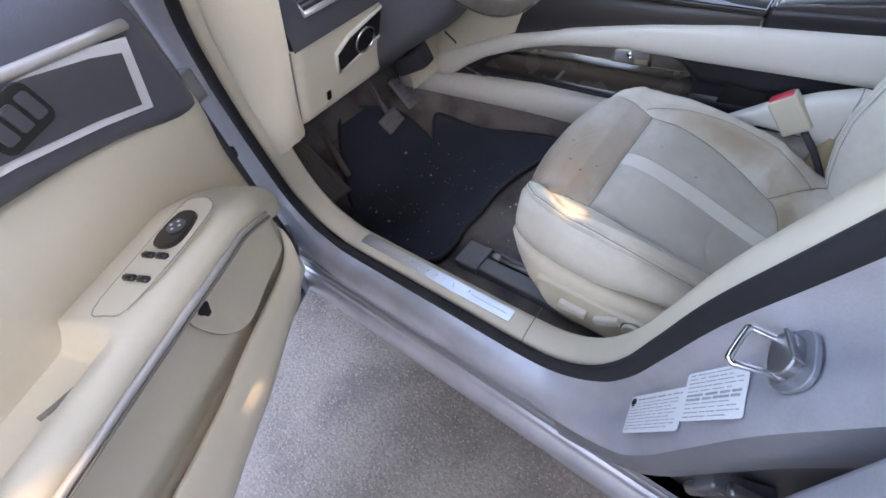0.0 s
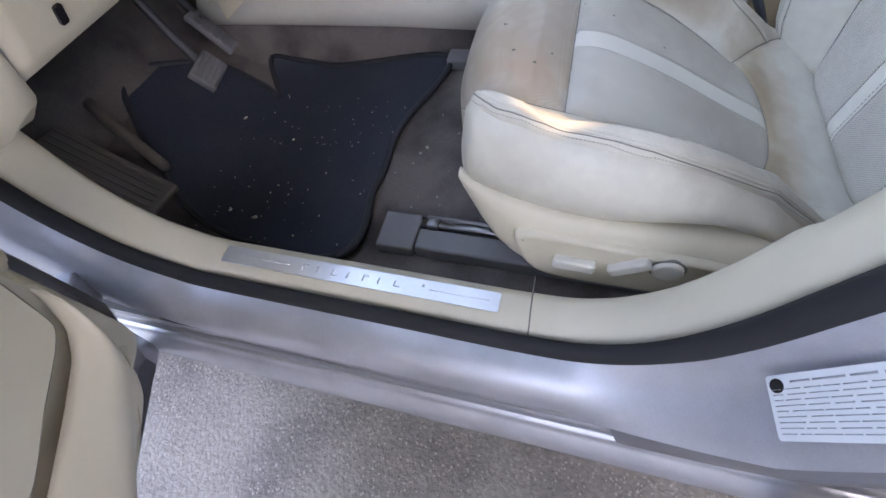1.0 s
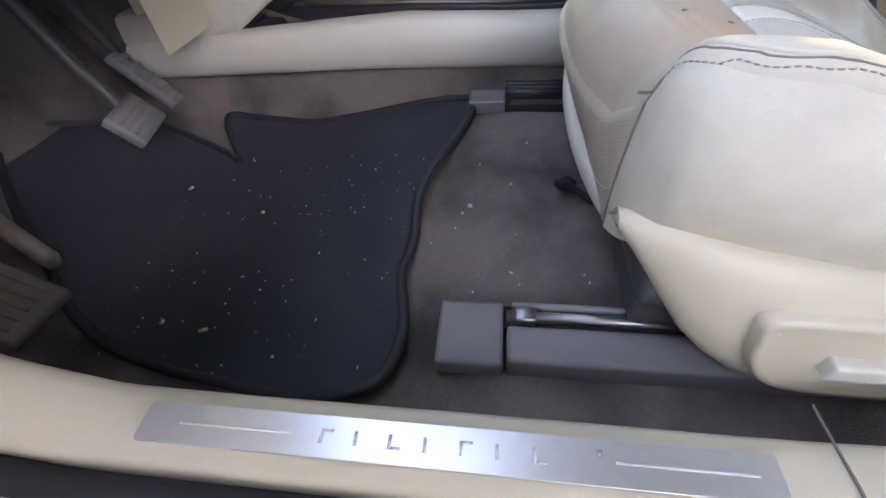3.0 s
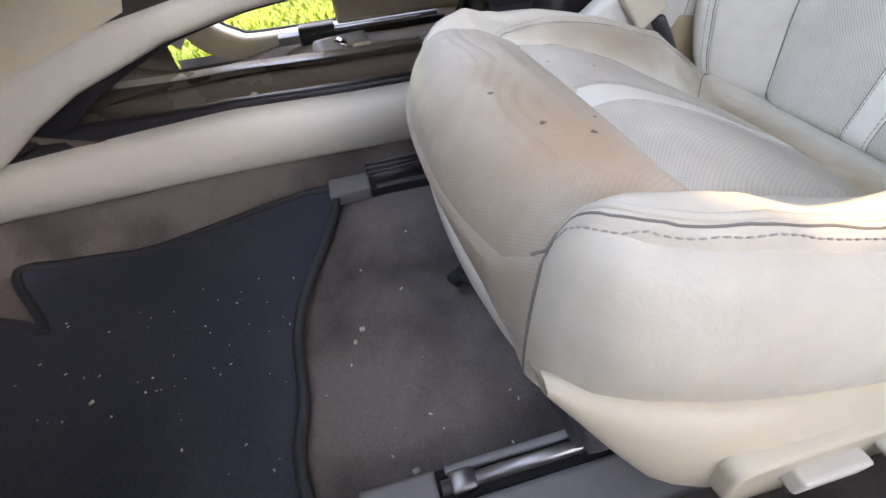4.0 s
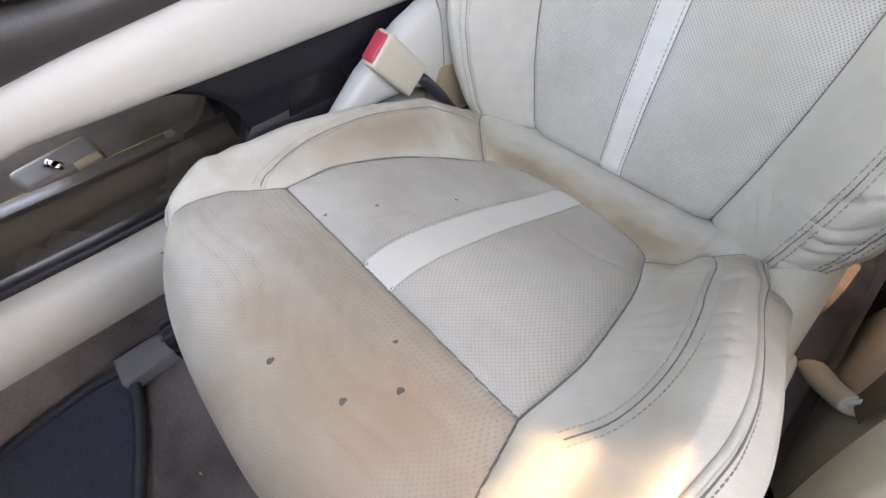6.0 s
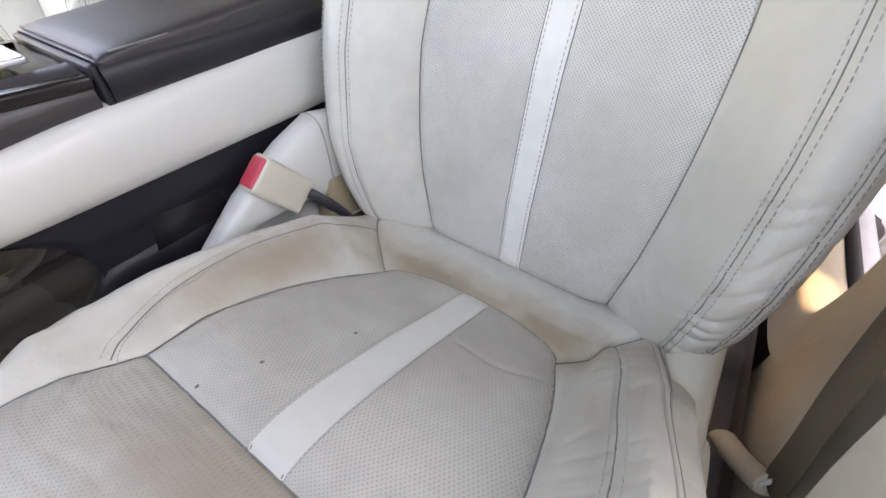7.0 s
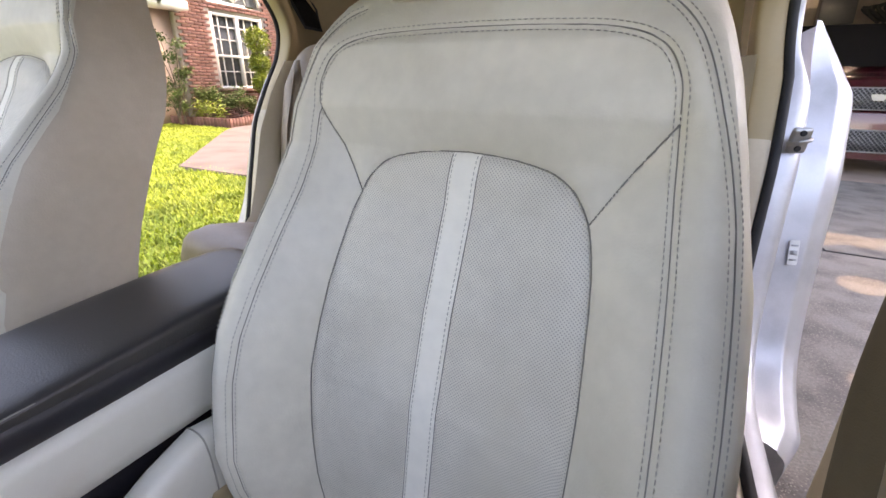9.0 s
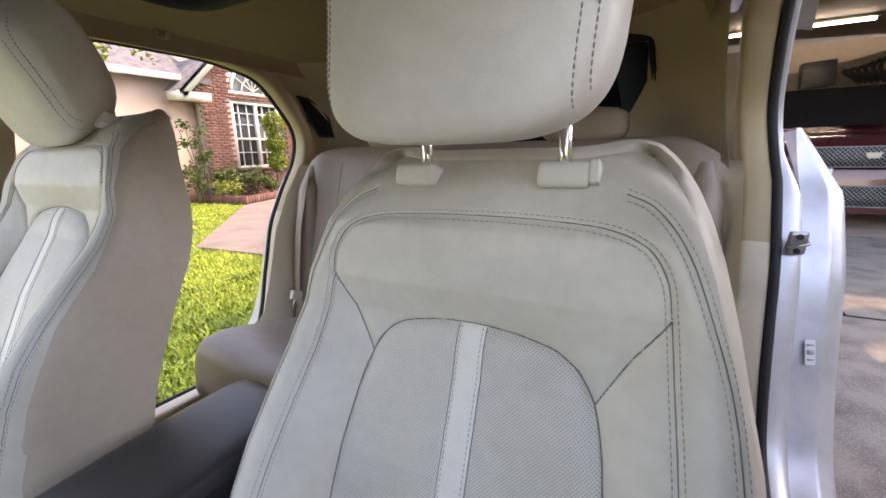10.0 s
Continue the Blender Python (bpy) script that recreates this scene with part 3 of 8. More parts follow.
def back_panel(x, z):
    ax = abs(x)
    if ax < np.interp(z, B_INS_Z + [0.902], B_INS_W + [0.0]) and z < 0.902:
        return "back_strip" if ax < 0.0155 else ("back_insert" if x < 0 else "back_insert_inner")
    if z > 0.849 and ax < 0.18 and z > 0.849 + (ax - 0.1245) * 1.664 and z < 1.008:
        return "shoulder_panel"
    return "back_bolster" if x < 0 else "back_bolster_inner"


def on_back(line, lift=0.0):
    q = dense(line)
    return [(x, y + lift, z) for (x, z), y in zip(q, back_y(q[:, 0], q[:, 1]))]


def dome(outline, profile, m):
    """A plate with a rounded rim: rings of (inset, height) from an outline, closed with one face."""
    q = np.array(outline, float)
    t = np.roll(q, -1, axis=0) - np.roll(q, 1, axis=0)
    n = np.stack([-t[:, 1], t[:, 0]], 1)
    n /= np.linalg.norm(n, axis=1)[:, None] + 1e-9
    if (n[:, 0] * t[:, 1] - n[:, 1] * t[:, 0]).sum() * 0 + (np.roll(q, -1, axis=0)[:, 1] * q[:, 0] - np.roll(q, -1, axis=0)[:, 0] * q[:, 1]).sum() < 0:
        n = -n
    bm = bmesh.new()
    rings = [[bm.verts.new(m @ Vector((x, y, h))) for x, y in q + n * d] for d, h in profile]
    for a, b in zip(rings[:-1], rings[1:]):
        for k in range(len(a)):
            bm.faces.new((a[k], a[(k + 1) % len(a)], b[(k + 1) % len(a)], b[k])).smooth = True
    cap = bm.faces.new(rings[-1])
    cap.smooth = True
    bmesh.ops.recalc_face_normals(bm, faces=bm.faces[:])
    bmesh.ops.triangulate(bm, faces=[cap])
    return bm


def build_seat():
    seat = thing("driver_seat", "cream leather car seat with perforated inserts, soiled front", "car seat", pose(SEAT_X, 0, 0), group="front seats")
    # cushion
    nu, nv, m = 210, 200, 16
    us, vs = np.sin(np.linspace(-math.pi / 2, math.pi / 2, nu + 1)), np.linspace(0, 1, nv + 1)
    U, V = np.meshgrid(us, vs)
    X = U * CW * (1 - 0.10 * np.clip(1 - V / 0.14, 0, 1) ** 2)
    Y = -0.46 + (front_edge(X) + 0.46) * V
    Z = cushion_z(X, Y)
    top = np.stack([narrow(X, Y), Y, Z], -1)
    names = [[cushion_panel((X[i, j] + X[i + 1, j + 1]) / 2, (Y[i, j] + Y[i + 1, j + 1]) / 2) for j in range(nu)] for i in range(nv)]
    label = {"centre_strip": "pale smooth leather strip", "thigh_panel": "perforated leather, stained tan", "insert_panel": "grey perforated leather"}
    mats = {"centre_strip": M_STRIP, "thigh_panel": M_PERF_THIGH, "insert_panel": M_PERF_SEAT, "insert_panel_inner": M_PERF_SEAT}
    for name, b in split_mesh(top, names).items():
        part("cushion_" + name, b, mats.get(name, M_LEATHER), seat, label.get(name, ""))

    low = lambda x, y: 0.452 - 0.030 * np.clip((y + 0.02) / 0.06, 0, 1) - 0.05 * np.clip((-y - 0.25) / 0.2, 0, 1)
    loop = np.concatenate([top[:, 0], top[-1, 1:-1], top[::-1, -1]])
    tan = np.gradient(loop[:, :2], axis=0)
    out = np.stack([-tan[:, 1], tan[:, 0]], 1)
    out /= np.linalg.norm(out, axis=1)[:, None] + 1e-9
    kern = np.hanning(33) / np.hanning(33).sum()
    out = np.stack([np.convolve(np.pad(out[:, k], 16, mode="edge"), kern, mode="valid") for k in (0, 1)], 1)
    out /= np.linalg.norm(out, axis=1)[:, None] + 1e-9
    wall = []
    for p, w in zip(loop, out):
        turn_in = 0.52 + 0.32 * float(np.clip((abs(p[0]) - 0.165) / 0.035, 0, 1))
        col = skirt(p, (w[0], w[1], 0), m, p[2] - low(p[0], p[1]), 0.012 + 0.015 * (turn_in - 0.52) / 0.32, (0, 0, -1), turn_in)
        tuck = 0.052 * max(0.0, 1 - (abs(p[0]) / 0.166) ** 2) if p[1] > -0.05 else 0.0
        wall.append([p] + [q - np.array((0, tuck * ((k + 1) / m) ** 1.3, 0)) for k, q in enumerate(col)])
    i0 = next(i for i in range(len(wall)) if i > nv // 2 and abs(wall[i][0][0]) < 0.164)
    i1 = len(wall) - 1 - i0
    part("cushion_side", Build().grid(wall[:i0 + 1]), M_LEATHER, seat, "smooth cream leather side")
    part("cushion_front", Build().grid(wall[i0:i1 + 1]), M_PERF_THIGH, seat, "perforated leather, stained tan")
    part("cushion_side", Build().grid(wall[i1:]), M_LEATHER, seat, "smooth cream leather side")
    # seams, piping and thread
    seam = Build()
    for s in DEEP:
        seam.tube(on_cushion(s, 0.0003), 0.0010, 5)
    for i in (i0, i1):
        seam.tube([np.array(p) + (0, 0.0004, 0) for p in wall[i]], 0.0010, 5)
    part("seam", seam, M_SEAM, seat, "dark sunken seam lines")
    part("front_seam", Build().tube([wall[i][11] for i in range(i0 + 2, i1 - 1, 2)], 0.0010, 5), M_SEAM_SOFT, seat)
    for s in (S_BOL, S_BOL_OUT, *both(S_STRIP)):
        part("fine_seam", Build().tube(on_cushion(s, 0.0), 0.0007, 5), M_SEAM, seat)
    for s in both(S_PIPE):
        part("piping", Build().tube(on_cushion(s, 0.0006), 0.0020, 8), M_LEATHER, seat, "raised leather piping")
        out_ = 1 if s[0][0] > 0 else -1
        part("piping_seam", Build().tube(on_cushion(offset_line(dense(s), 0.0040 * out_), -0.0003), 0.0008, 5), M_SEAM, seat, "dark fold under the piping")
    for k, (x, y) in enumerate(((-0.025, 0.008), (-0.073, -0.010), (-0.089, -0.037), (0.063, -0.127), (0.082, -0.087), (-0.06, -0.055), (0.04, -0.20))):
        r = 0.0020 if k < 3 else 0.0014
        ang = np.linspace(0, 2 * math.pi, 12, endpoint=False)
        rim_ = [(x + r * (1 + 0.3 * math.sin(3 * q + k)) * math.cos(q), y + 1.3 * r * math.sin(q)) for q in ang]
        xs, ys_ = np.array([p for p, _ in rim_]), np.array([p for _, p in rim_])
        part("ink_spot", Build().add([(a, b, c + 0.0006) for a, b, c in zip(xs, ys_, cushion_z(xs, ys_))], [tuple(range(12))]), M_SPOT, seat, "small dark spot")
    th = Build()
    for s in (S_BOL, S_BOL_OUT):
        for d in (0.0042, -0.0042):
            stitches(th, on_cushion(offset_line(dense(s), d), 0.0003), 0.0040, 0.0027, 0.00045)
    part("pale_stitching", th, M_THREAD_PALE, seat)["kind"] = "stuff"
    th = Build()
    for s, sg in ((S_STRIP, 1), (mirrored([S_STRIP])[0], -1)):
        stitches(th, on_cushion(offset_line(dense(s), 0.0035 * sg), 0.0003), 0.0040, 0.0027, 0.00045)
    for s in both(S_PIPE):
        edge = offset_line(dense(s), 0.0074 * (1 if s[0][0] > 0 else -1))
        edge[:, 0] = np.clip(edge[:, 0], 0.0004 - CW, CW - 0.0004)
        stitches(th, on_cushion(edge, 0.0003), 0.0040, 0.0027, 0.0006)
    part("stitching", th, M_THREAD, seat)["kind"] = "stuff"

    # backrest
    nu, nv = 190, 230
    us, vs = np.linspace(-1, 1, nu + 1), np.linspace(0, 1, nv + 1)
    U, V = np.meshgrid(us, vs)
    Zg = 0.388 + 0.67 * V
    X = U * np.interp(Zg, HW_Z, HW_W)
    Zg = 0.388 + (back_top(np.abs(X)) - 0.388) * V
    Z = Zg
    Y = back_y(X, Z)
    top = np.stack([X, Y, Z], -1)
    names = [[back_panel((X[i, j] + X[i + 1, j + 1]) / 2, (Z[i, j] + Z[i + 1, j + 1]) / 2) for j in range(nu)] for i in range(nv)]
    mats = {"back_strip": M_STRIP_BACK, "back_insert": M_PERF_BACK, "back_insert_inner": M_PERF_BACK}
    for name, b in split_mesh(top, names).items():
        part(name, b, mats.get(name, M_LEATHER_BACK), seat, {"back_strip": "pale smooth leather strip", "back_insert": "perforated leather"}.get(name, ""))

    loop = np.concatenate([top[:, 0], top[-1, 1:-1], top[::-1, -1]])
    tan = np.gradient(loop[:, [0, 2]], axis=0)
    out = np.stack([-tan[:, 1], tan[:, 0]], 1)
    out /= np.linalg.norm(out, axis=1)[:, None] + 1e-9
    kern = np.hanning(45) / np.hanning(45).sum()
    out = np.stack([np.convolve(np.pad(out[:, k], 22, mode="edge"), kern, mode="valid") for k in (0, 1)], 1)
    out /= np.linalg.norm(out, axis=1)[:, None] + 1e-9
    rows = []
    for p, w in zip(loop, out):
        yend = np.interp(p[2], BK_Z, BK_Y) - back_depth(p[2])
        rows.append([p] + skirt(p, (w[0], 0, w[1]), m, p[1] - yend, 0.012, (0, -1, 0)))
    sm_rows, win = np.array([[tuple(q) for q in r] for r in rows]), np.hanning(61) / np.hanning(61).sum()
    for c in range(1, m + 1):
        soft = np.convolve(np.pad(sm_rows[:, c, 1], 30, mode="edge"), win, mode="valid")
        sm_rows[:, c, 1] += (soft - sm_rows[:, c, 1]) * min(1.0, c / 5)
    rows = [[tuple(q) for q in r] for r in sm_rows.tolist()]
    part("backrest_side", Build().grid([r[:6] for r in rows]), M_LEATHER_BACK, seat, "smooth leather edge of the backrest")
    n0 = next(i for i, r in enumerate(rows) if r[0][2] > 1.012)
    for a, b in ((0, n0), (len(rows) - 1 - n0, len(rows) - 1)):
        part("backrest_flank", Build().grid([r[5:] for r in rows[a:b + 1]]), M_LEATHER_BACK, seat)
    part("backrest_crown", Build().grid([r[5:] for r in rows[n0:len(rows) - n0]]), M_LEATHER_BACK, seat)
    rows = [[p] + skirt(p, (0, 0, -1), m, p[1] - np.interp(p[2], BK_Z, BK_Y) + 0.105, 0.012, (0, -1, 0)) for p in top[0]]
    part("backrest_base", Build().grid(rows), M_LEATHER_BACK, seat)
    rear = [[(X[i, j] * 1.0, np.interp(Z[i, j], BK_Z, BK_Y) - back_depth(Z[i, j]) - 0.022 * (1 - abs(U[i, j]) ** 4) * min(1, 8 * V[i, j], 8 * (1 - V[i, j])), Z[i, j]) for j in range(0, nu + 1, 5)] for i in range(0, nv + 1, 5)]
    part("back_shell", Build().grid(rear, flip=True), M_TAN, seat, "tan hard plastic back panel")
    seam = Build()
    for s in both(B_SIDE, B_SHOULDER):
        seam.tube(on_back(s, 0.0003), 0.0010, 5)
    part("back_seam", seam, M_SEAM, seat, "dark sunken seam lines")
    for s in both(B_LONG, B_EDGE, B_STRIP):
        part("back_fine_seam", Build().tube(on_back(s, 0.0), 0.0007, 5), M_SEAM, seat)
    th = Build()
    for s in both(B_LONG, B_EDGE):
        for d in (0.0044, -0.0044):
            stitches(th, on_back(offset_line(dense(s), d), 0.0004), lift=(0, 0.0006, 0))
    for s, sg in ((B_STRIP, 1), (mirrored([B_STRIP])[0], -1)):
        stitches(th, on_back(offset_line(dense(s), 0.0035 * sg), 0.0004), lift=(0, 0.0006, 0))
    part("back_stitching", th, M_THREAD, seat)["kind"] = "stuff"

    # headrest
    def pad(cx, cy, cz, ax, ay, az, e1=0.55, e2=0.45, nu=56, nv=36):
        rows = []
        for i in range(nv + 1):
            b = -math.pi / 2 + math.pi * i / nv
            row = []
            for j in range(nu):
                a = 2 * math.pi * j / nu
                f = lambda w, e: math.copysign(abs(w) ** e, w)
                x, y, z = ax * f(math.cos(b), e1) * f(math.cos(a), e2), ay * f(math.cos(b), e1) * f(math.sin(a), e2), az * f(math.sin(b), e1)
                y += 0.012 * (z / az) ** 2 - 0.020 * (z / az) - 0.012 * (abs(x) / ax) ** 3
                x *= 1 + 0.05 * (z / az)
                row.append((cx + x, cy + y, cz + z))
            rows.append(row)
        return rows

    HEAD_Y, HEAD_W = -0.546, 0.1345
    hr = pad(0.006, HEAD_Y, 1.190, HEAD_W, 0.062, 0.108)
    head = part("headrest", Build().grid(hr, close_u=True), M_LEATHER_BACK, seat)
    for sx in (-1, 1):
        ln = Build()
        for dx in (0.0, 0.010):
            pts = []
            for lat in np.linspace(-1.30, 1.25, 40):
                cb = math.cos(lat) ** 0.55
                ca = min(1.0, (0.112 + dx) / (HEAD_W * cb))
                sa = math.sqrt(max(0.0, 1 - (ca ** (1 / 0.45)) ** 2)) ** 0.45
                if ca >= 1.0:
                    continue
                zz = math.copysign(abs(math.sin(lat)) ** 0.55, lat)
                y = 0.062 * cb * sa + 0.012 * zz * zz - 0.020 * zz - 0.012 * (cb * ca) ** 3
                pts.append((0.006 + sx * (0.112 + dx) * (1 + 0.05 * zz), HEAD_Y + y, 1.190 + 0.108 * zz))
            stitches(ln, pts, lift=(0, 0.0006, 0), r=0.0008)
        part("headrest_stitching", ln, M_THREAD, head)["kind"] = "stuff"
    for sx in (-1, 1):
        post = Build().tube([(sx * 0.0765, -0.592, 1.035), (sx * 0.0765, -0.596, 1.07), (sx * 0.0765, -0.590, 1.13)], 0.0062, 14)
        part("headrest_post", post, M_CHROME, seat, "chrome post")
        part("post_guide", block((0.048, 0.034, 0.024), 0.009, 4, at=(sx * 0.080, -0.584, 1.050), rot=(16, 0, 0)), M_WHITE_PL, seat)
    part("guide_button", block((0.008, 0.030, 0.022), 0.003, 2, at=(-0.1075, -0.583, 1.053), rot=(16, 0, 0)), M_WHITE_PL, seat)

    # outer side shield with its switches, base frame and rails
    yz = axes((-0.231, 0, 0), (0, 1, 0), (0, 0, 1))
    flip = Matrix.Diagonal((1, 1, -1, 1))
    ys_ = [0.036, 0.034, 0.029, 0.022, 0.012, -0.002, -0.02, -0.04, -0.065, -0.09, -0.13, -0.18, -0.23, -0.28, -0.33, -0.38, -0.42, -0.46, -0.50, -0.525, -0.535]
    z_top = np.interp(ys_, [-0.535, -0.50, -0.38, -0.30, -0.23, -0.13, -0.05, 0.0, 0.03, 0.044], [0.425, 0.446, 0.456, 0.451, 0.451, 0.462, 0.473, 0.475, 0.470, 0.464])
    z_low = np.interp(ys_, [-0.535, -0.50, -0.26, -0.18, -0.09, -0.053, -0.015, 0.007, 0.024, 0.044], [0.37, 0.340, 0.322, 0.327, 0.332, 0.348, 0.386, 0.418, 0.440, 0.460])
    x_out = np.interp(ys_, [-0.535, -0.51, -0.10, -0.05, -0.02, 0.0, 0.014, 0.030, 0.044], [-0.236, -0.252, -0.257, -0.252, -0.244, -0.233, -0.223, -0.208, -0.190])
    x_top = np.interp(ys_, [-0.535, -0.42, -0.39, -0.36, -0.30, -0.20, -0.09, -0.04, -0.01, 0.012, 0.030, 0.044], [-0.243, -0.241, -0.226, -0.208, -0.218, -0.233, -0.236, -0.231, -0.222, -0.211, -0.198, -0.186])
    rows = []
    for y, zt, zl, xo, xt in zip(ys_, z_top, z_low, x_out, x_top):
        h, d = zt - zl, xo - xt
        rows.append([(xt + 0.022 + 0.03 * float(np.interp(y, [-0.36, -0.32, -0.2, -0.1], [0, 1, 1, 0])), y, zt - 0.026), (xt + 0.004, y, zt - 0.0012), (xt + 0.30 * d, y, zt - 0.0005), (xt + 0.62 * d, y, zt - 0.035 * h - 0.0015), (xt + 0.86 * d, y, zt - 0.10 * h - 0.002), (xo, y, zt - 0.22 * h),
                     (xo - 0.001, y, zt - 0.45 * h), (xo, y, zt - 0.68 * h), (xo + 0.004, y, zt - 0.85 * h), (xo + 0.011, y, zl + 0.05 * h), (xo + 0.020, y, zl), (xo + 0.05, y, zl + 0.004)])
    part("side_shield", Build().grid(rows, flip=True), M_BEIGE, seat, "beige plastic side shield")
    plaque = [tuple(p) for p in smooth_path([(-0.055, 0.442), (-0.16, 0.438), (-0.30, 0.424), (-0.335, 0.40), (-0.30, 0.356), (-0.17, 0.350), (-0.09, 0.356), (-0.06, 0.380), (-0.048, 0.415)], 4, closed=True)]
    part("switch_plaque", dome(plaque, [(0, 0.020), (0.001, 0.0285), (0.0035, 0.0312), (0.008, 0.0308), (0.012, 0.0300)], yz @ flip), M_BEIGE, seat)
    part("seat_switch", block((0.016, 0.050, 0.017), 0.004, 3, at=(-0.263, -0.120, 0.398), rot=(3, 0, 0)), M_WHITE_PL, seat, "pale seat switch")
    part("seat_switch", block((0.016, 0.048, 0.015), 0.004, 3, at=(-0.263, -0.181, 0.410), rot=(-38, 0, 0)), M_WHITE_PL, seat, "pale seat switch")
    part("lumbar_knob", pill(0.017, 0.012, 28, 0.003, at=(-0.262, -0.222, 0.412), rot=(0, 90, 0)), M_WHITE_PL, seat, "round pale knob")
    part("knob_ring", pill(0.020, 0.004, 28, 0.001, at=(-0.2605, -0.222, 0.412), rot=(0, 90, 0)), M_SEAM, seat)
    nose = smooth_path([(0.232, -0.03, 0.44), (0.205, 0.004, 0.432), (0.15, 0.022, 0.425), (0.05, 0.034, 0.421), (-0.05, 0.034, 0.421), (-0.13, 0.026, 0.427), (-0.165, 0.021, 0.440), (-0.184, 0.020, 0.456)], 6)
    part("front_trim", Build().tube(nose, 0.011, 10, flat=1.5), M_WHITE_PL, seat, "pale plastic lip under the cushion")
    part("seat_base", block((0.40, 0.34, 0.050), 0.01, 2, at=(0, -0.17, 0.362)), M_DARK, seat)
    part("cushion_pan", block((0.44, 0.30, 0.03), 0.01, 2, at=(0, -0.14, 0.405)), M_DARK, seat)
    for sx, x0, x1 in ((-1, -0.246, -0.180), (1, 0.214, 0.256)):
        w, c = abs(x1 - x0), (x0 + x1) / 2
        part("rail_cap", block((w, 0.060, 0.022), 0.004, 2, at=(c, 0.138, 0.3235)), M_GREY_PL, seat, "grey plastic rail end cap")
        part("rail_cover", block((w * 0.55, 0.40, 0.036), 0.005, 2, at=(c + sx * w * 0.20, -0.095, 0.3215)), M_GREY_PL, seat, "grey rail cover")
        part("rail", block((w * 0.40, 0.42, 0.024), 0.002, 1, at=(c - sx * w * 0.30, -0.10, 0.318)), M_RUBBER, seat, "black seat rail")
        part("rail_edge", block((0.006, 0.34, 0.010), 0.001, 1, at=(c - sx * (w * 0.5 - 0.004), -0.07, 0.333)), M_GREY_PL, seat)
        part("rail_screw", Build().tube([(c - sx * w * 0.28, 0.105, 0.333), (c - sx * w * 0.28, -0.1, 0.333)], 0.0055, 10), M_STEEL, seat, "steel lead screw")
        if sx > 0:
            part("rail_channel", block((0.040, 0.10, 0.030), 0.003, 1, at=(c, 0.058, 0.336)), M_CONSOLE, seat, "black inner rail channel")
            for dx in (-0.012, 0.0, 0.012):
                part("channel_lip", block((0.003, 0.098, 0.006), 0.001, 1, at=(c + dx, 0.060, 0.352)), M_DARK, seat)
        part("rail_nut", block((0.016, 0.020, 0.012), 0.002, 1, at=(c - sx * w * 0.28, 0.088, 0.334)), M_STEEL, seat)
    part("recliner_pin", pill(0.014, 0.02, 20, 0.003, at=(-0.225, -0.425, 0.43), rot=(0, 90, 0)), M_GREY_PL, seat)
    return seat


driver_seat = build_seat()
passenger_seat = copy_thing(driver_seat, pose(0.335, 0.10, 0.115))
passenger_seat.name = "passenger_seat"
tagged(passenger_seat, "cream leather car seat leaning back beside the open doorway", "car seat")
lean = pose(0, -0.43, 0.45) @ pose(0, 0, 0, 7.7) @ pose(0, 0.43, -0.45)
for child in list(passenger_seat.children):
    kind_of = child.name.split(".")[0]
    if kind_of in ("side_shield", "switch_plaque", "seat_switch", "lumbar_knob", "knob_ring", "ink_spot"):
        bpy.data.objects.remove(child)
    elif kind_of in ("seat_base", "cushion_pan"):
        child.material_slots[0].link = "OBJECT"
        child.material_slots[0].material = M_SIDE_SHADED
    elif kind_of.startswith("rail"):
        child.location.z -= 0.115
    # flank, crown and edge take the tan that has shadow in it
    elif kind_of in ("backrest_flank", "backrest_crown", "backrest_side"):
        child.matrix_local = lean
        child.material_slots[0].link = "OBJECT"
        child.material_slots[0].material = M_SIDE_SHADED
    elif kind_of == "headrest":
        child.matrix_local = Matrix.Translation((0.012, 0.075, -0.040)) @ lean @ pose(0.006, -0.605, 1.19, -44) @ pose(-0.006, 0.562, -1.19)
    elif kind_of.startswith(("back", "shoulder", "post", "guide", "headrest")):
        child.matrix_local = lean


# ---- car body: openings, sills, pillars, floor and roof ----
CAR_X = -0.045
FRONT_RING = [(-0.08, 0.398), (0.10, 0.398), (0.34, 0.399), (0.395, 0.409), (0.455, 0.440), (0.495, 0.50), (0.510, 0.58), (0.520, 0.68), (0.518, 0.78),
              (0.490, 0.88), (0.40, 0.99), (0.22, 1.13), (0.02, 1.255), (-0.18, 1.325), (-0.36, 1.355), (-0.46, 1.345), (-0.475, 1.28),
              (-0.430, 1.10), (-0.370, 0.93), (-0.322, 0.80), (-0.285, 0.70), (-0.258, 0.60), (-0.235, 0.52), (-0.200, 0.455), (-0.150, 0.413)]
REAR_RING = [(-0.75, 0.398), (-0.86, 0.398), (-0.94, 0.415), (-1.005, 0.455), (-1.045, 0.52), (-1.075, 0.60), (-1.105, 0.70), (-1.14, 0.82), (-1.20, 0.93), (-1.270, 1.05),
             (-1.275, 1.16), (-1.195, 1.26), (-1.105, 1.335), (-1.00, 1.362), (-0.85, 1.375), (-0.64, 1.365), (-0.585, 1.30), (-0.565, 1.10), (-0.535, 0.85), (-0.515, 0.60), (-0.52, 0.47), (-0.58, 0.41)]
REAR_RING = [(y - 0.13 * min(1, max(0, (-0.60 - y) / 0.25)), z) for y, z in REAR_RING]
TRIM = [(-0.762, 0.070), (-0.763, 0.014), (-0.7645, 0.006), (-0.7685, 0.001), (-0.776, -0.001), (-0.790, -0.002), (-0.812, 0.0), (-0.819, 0.005), (-0.820, 0.016)]
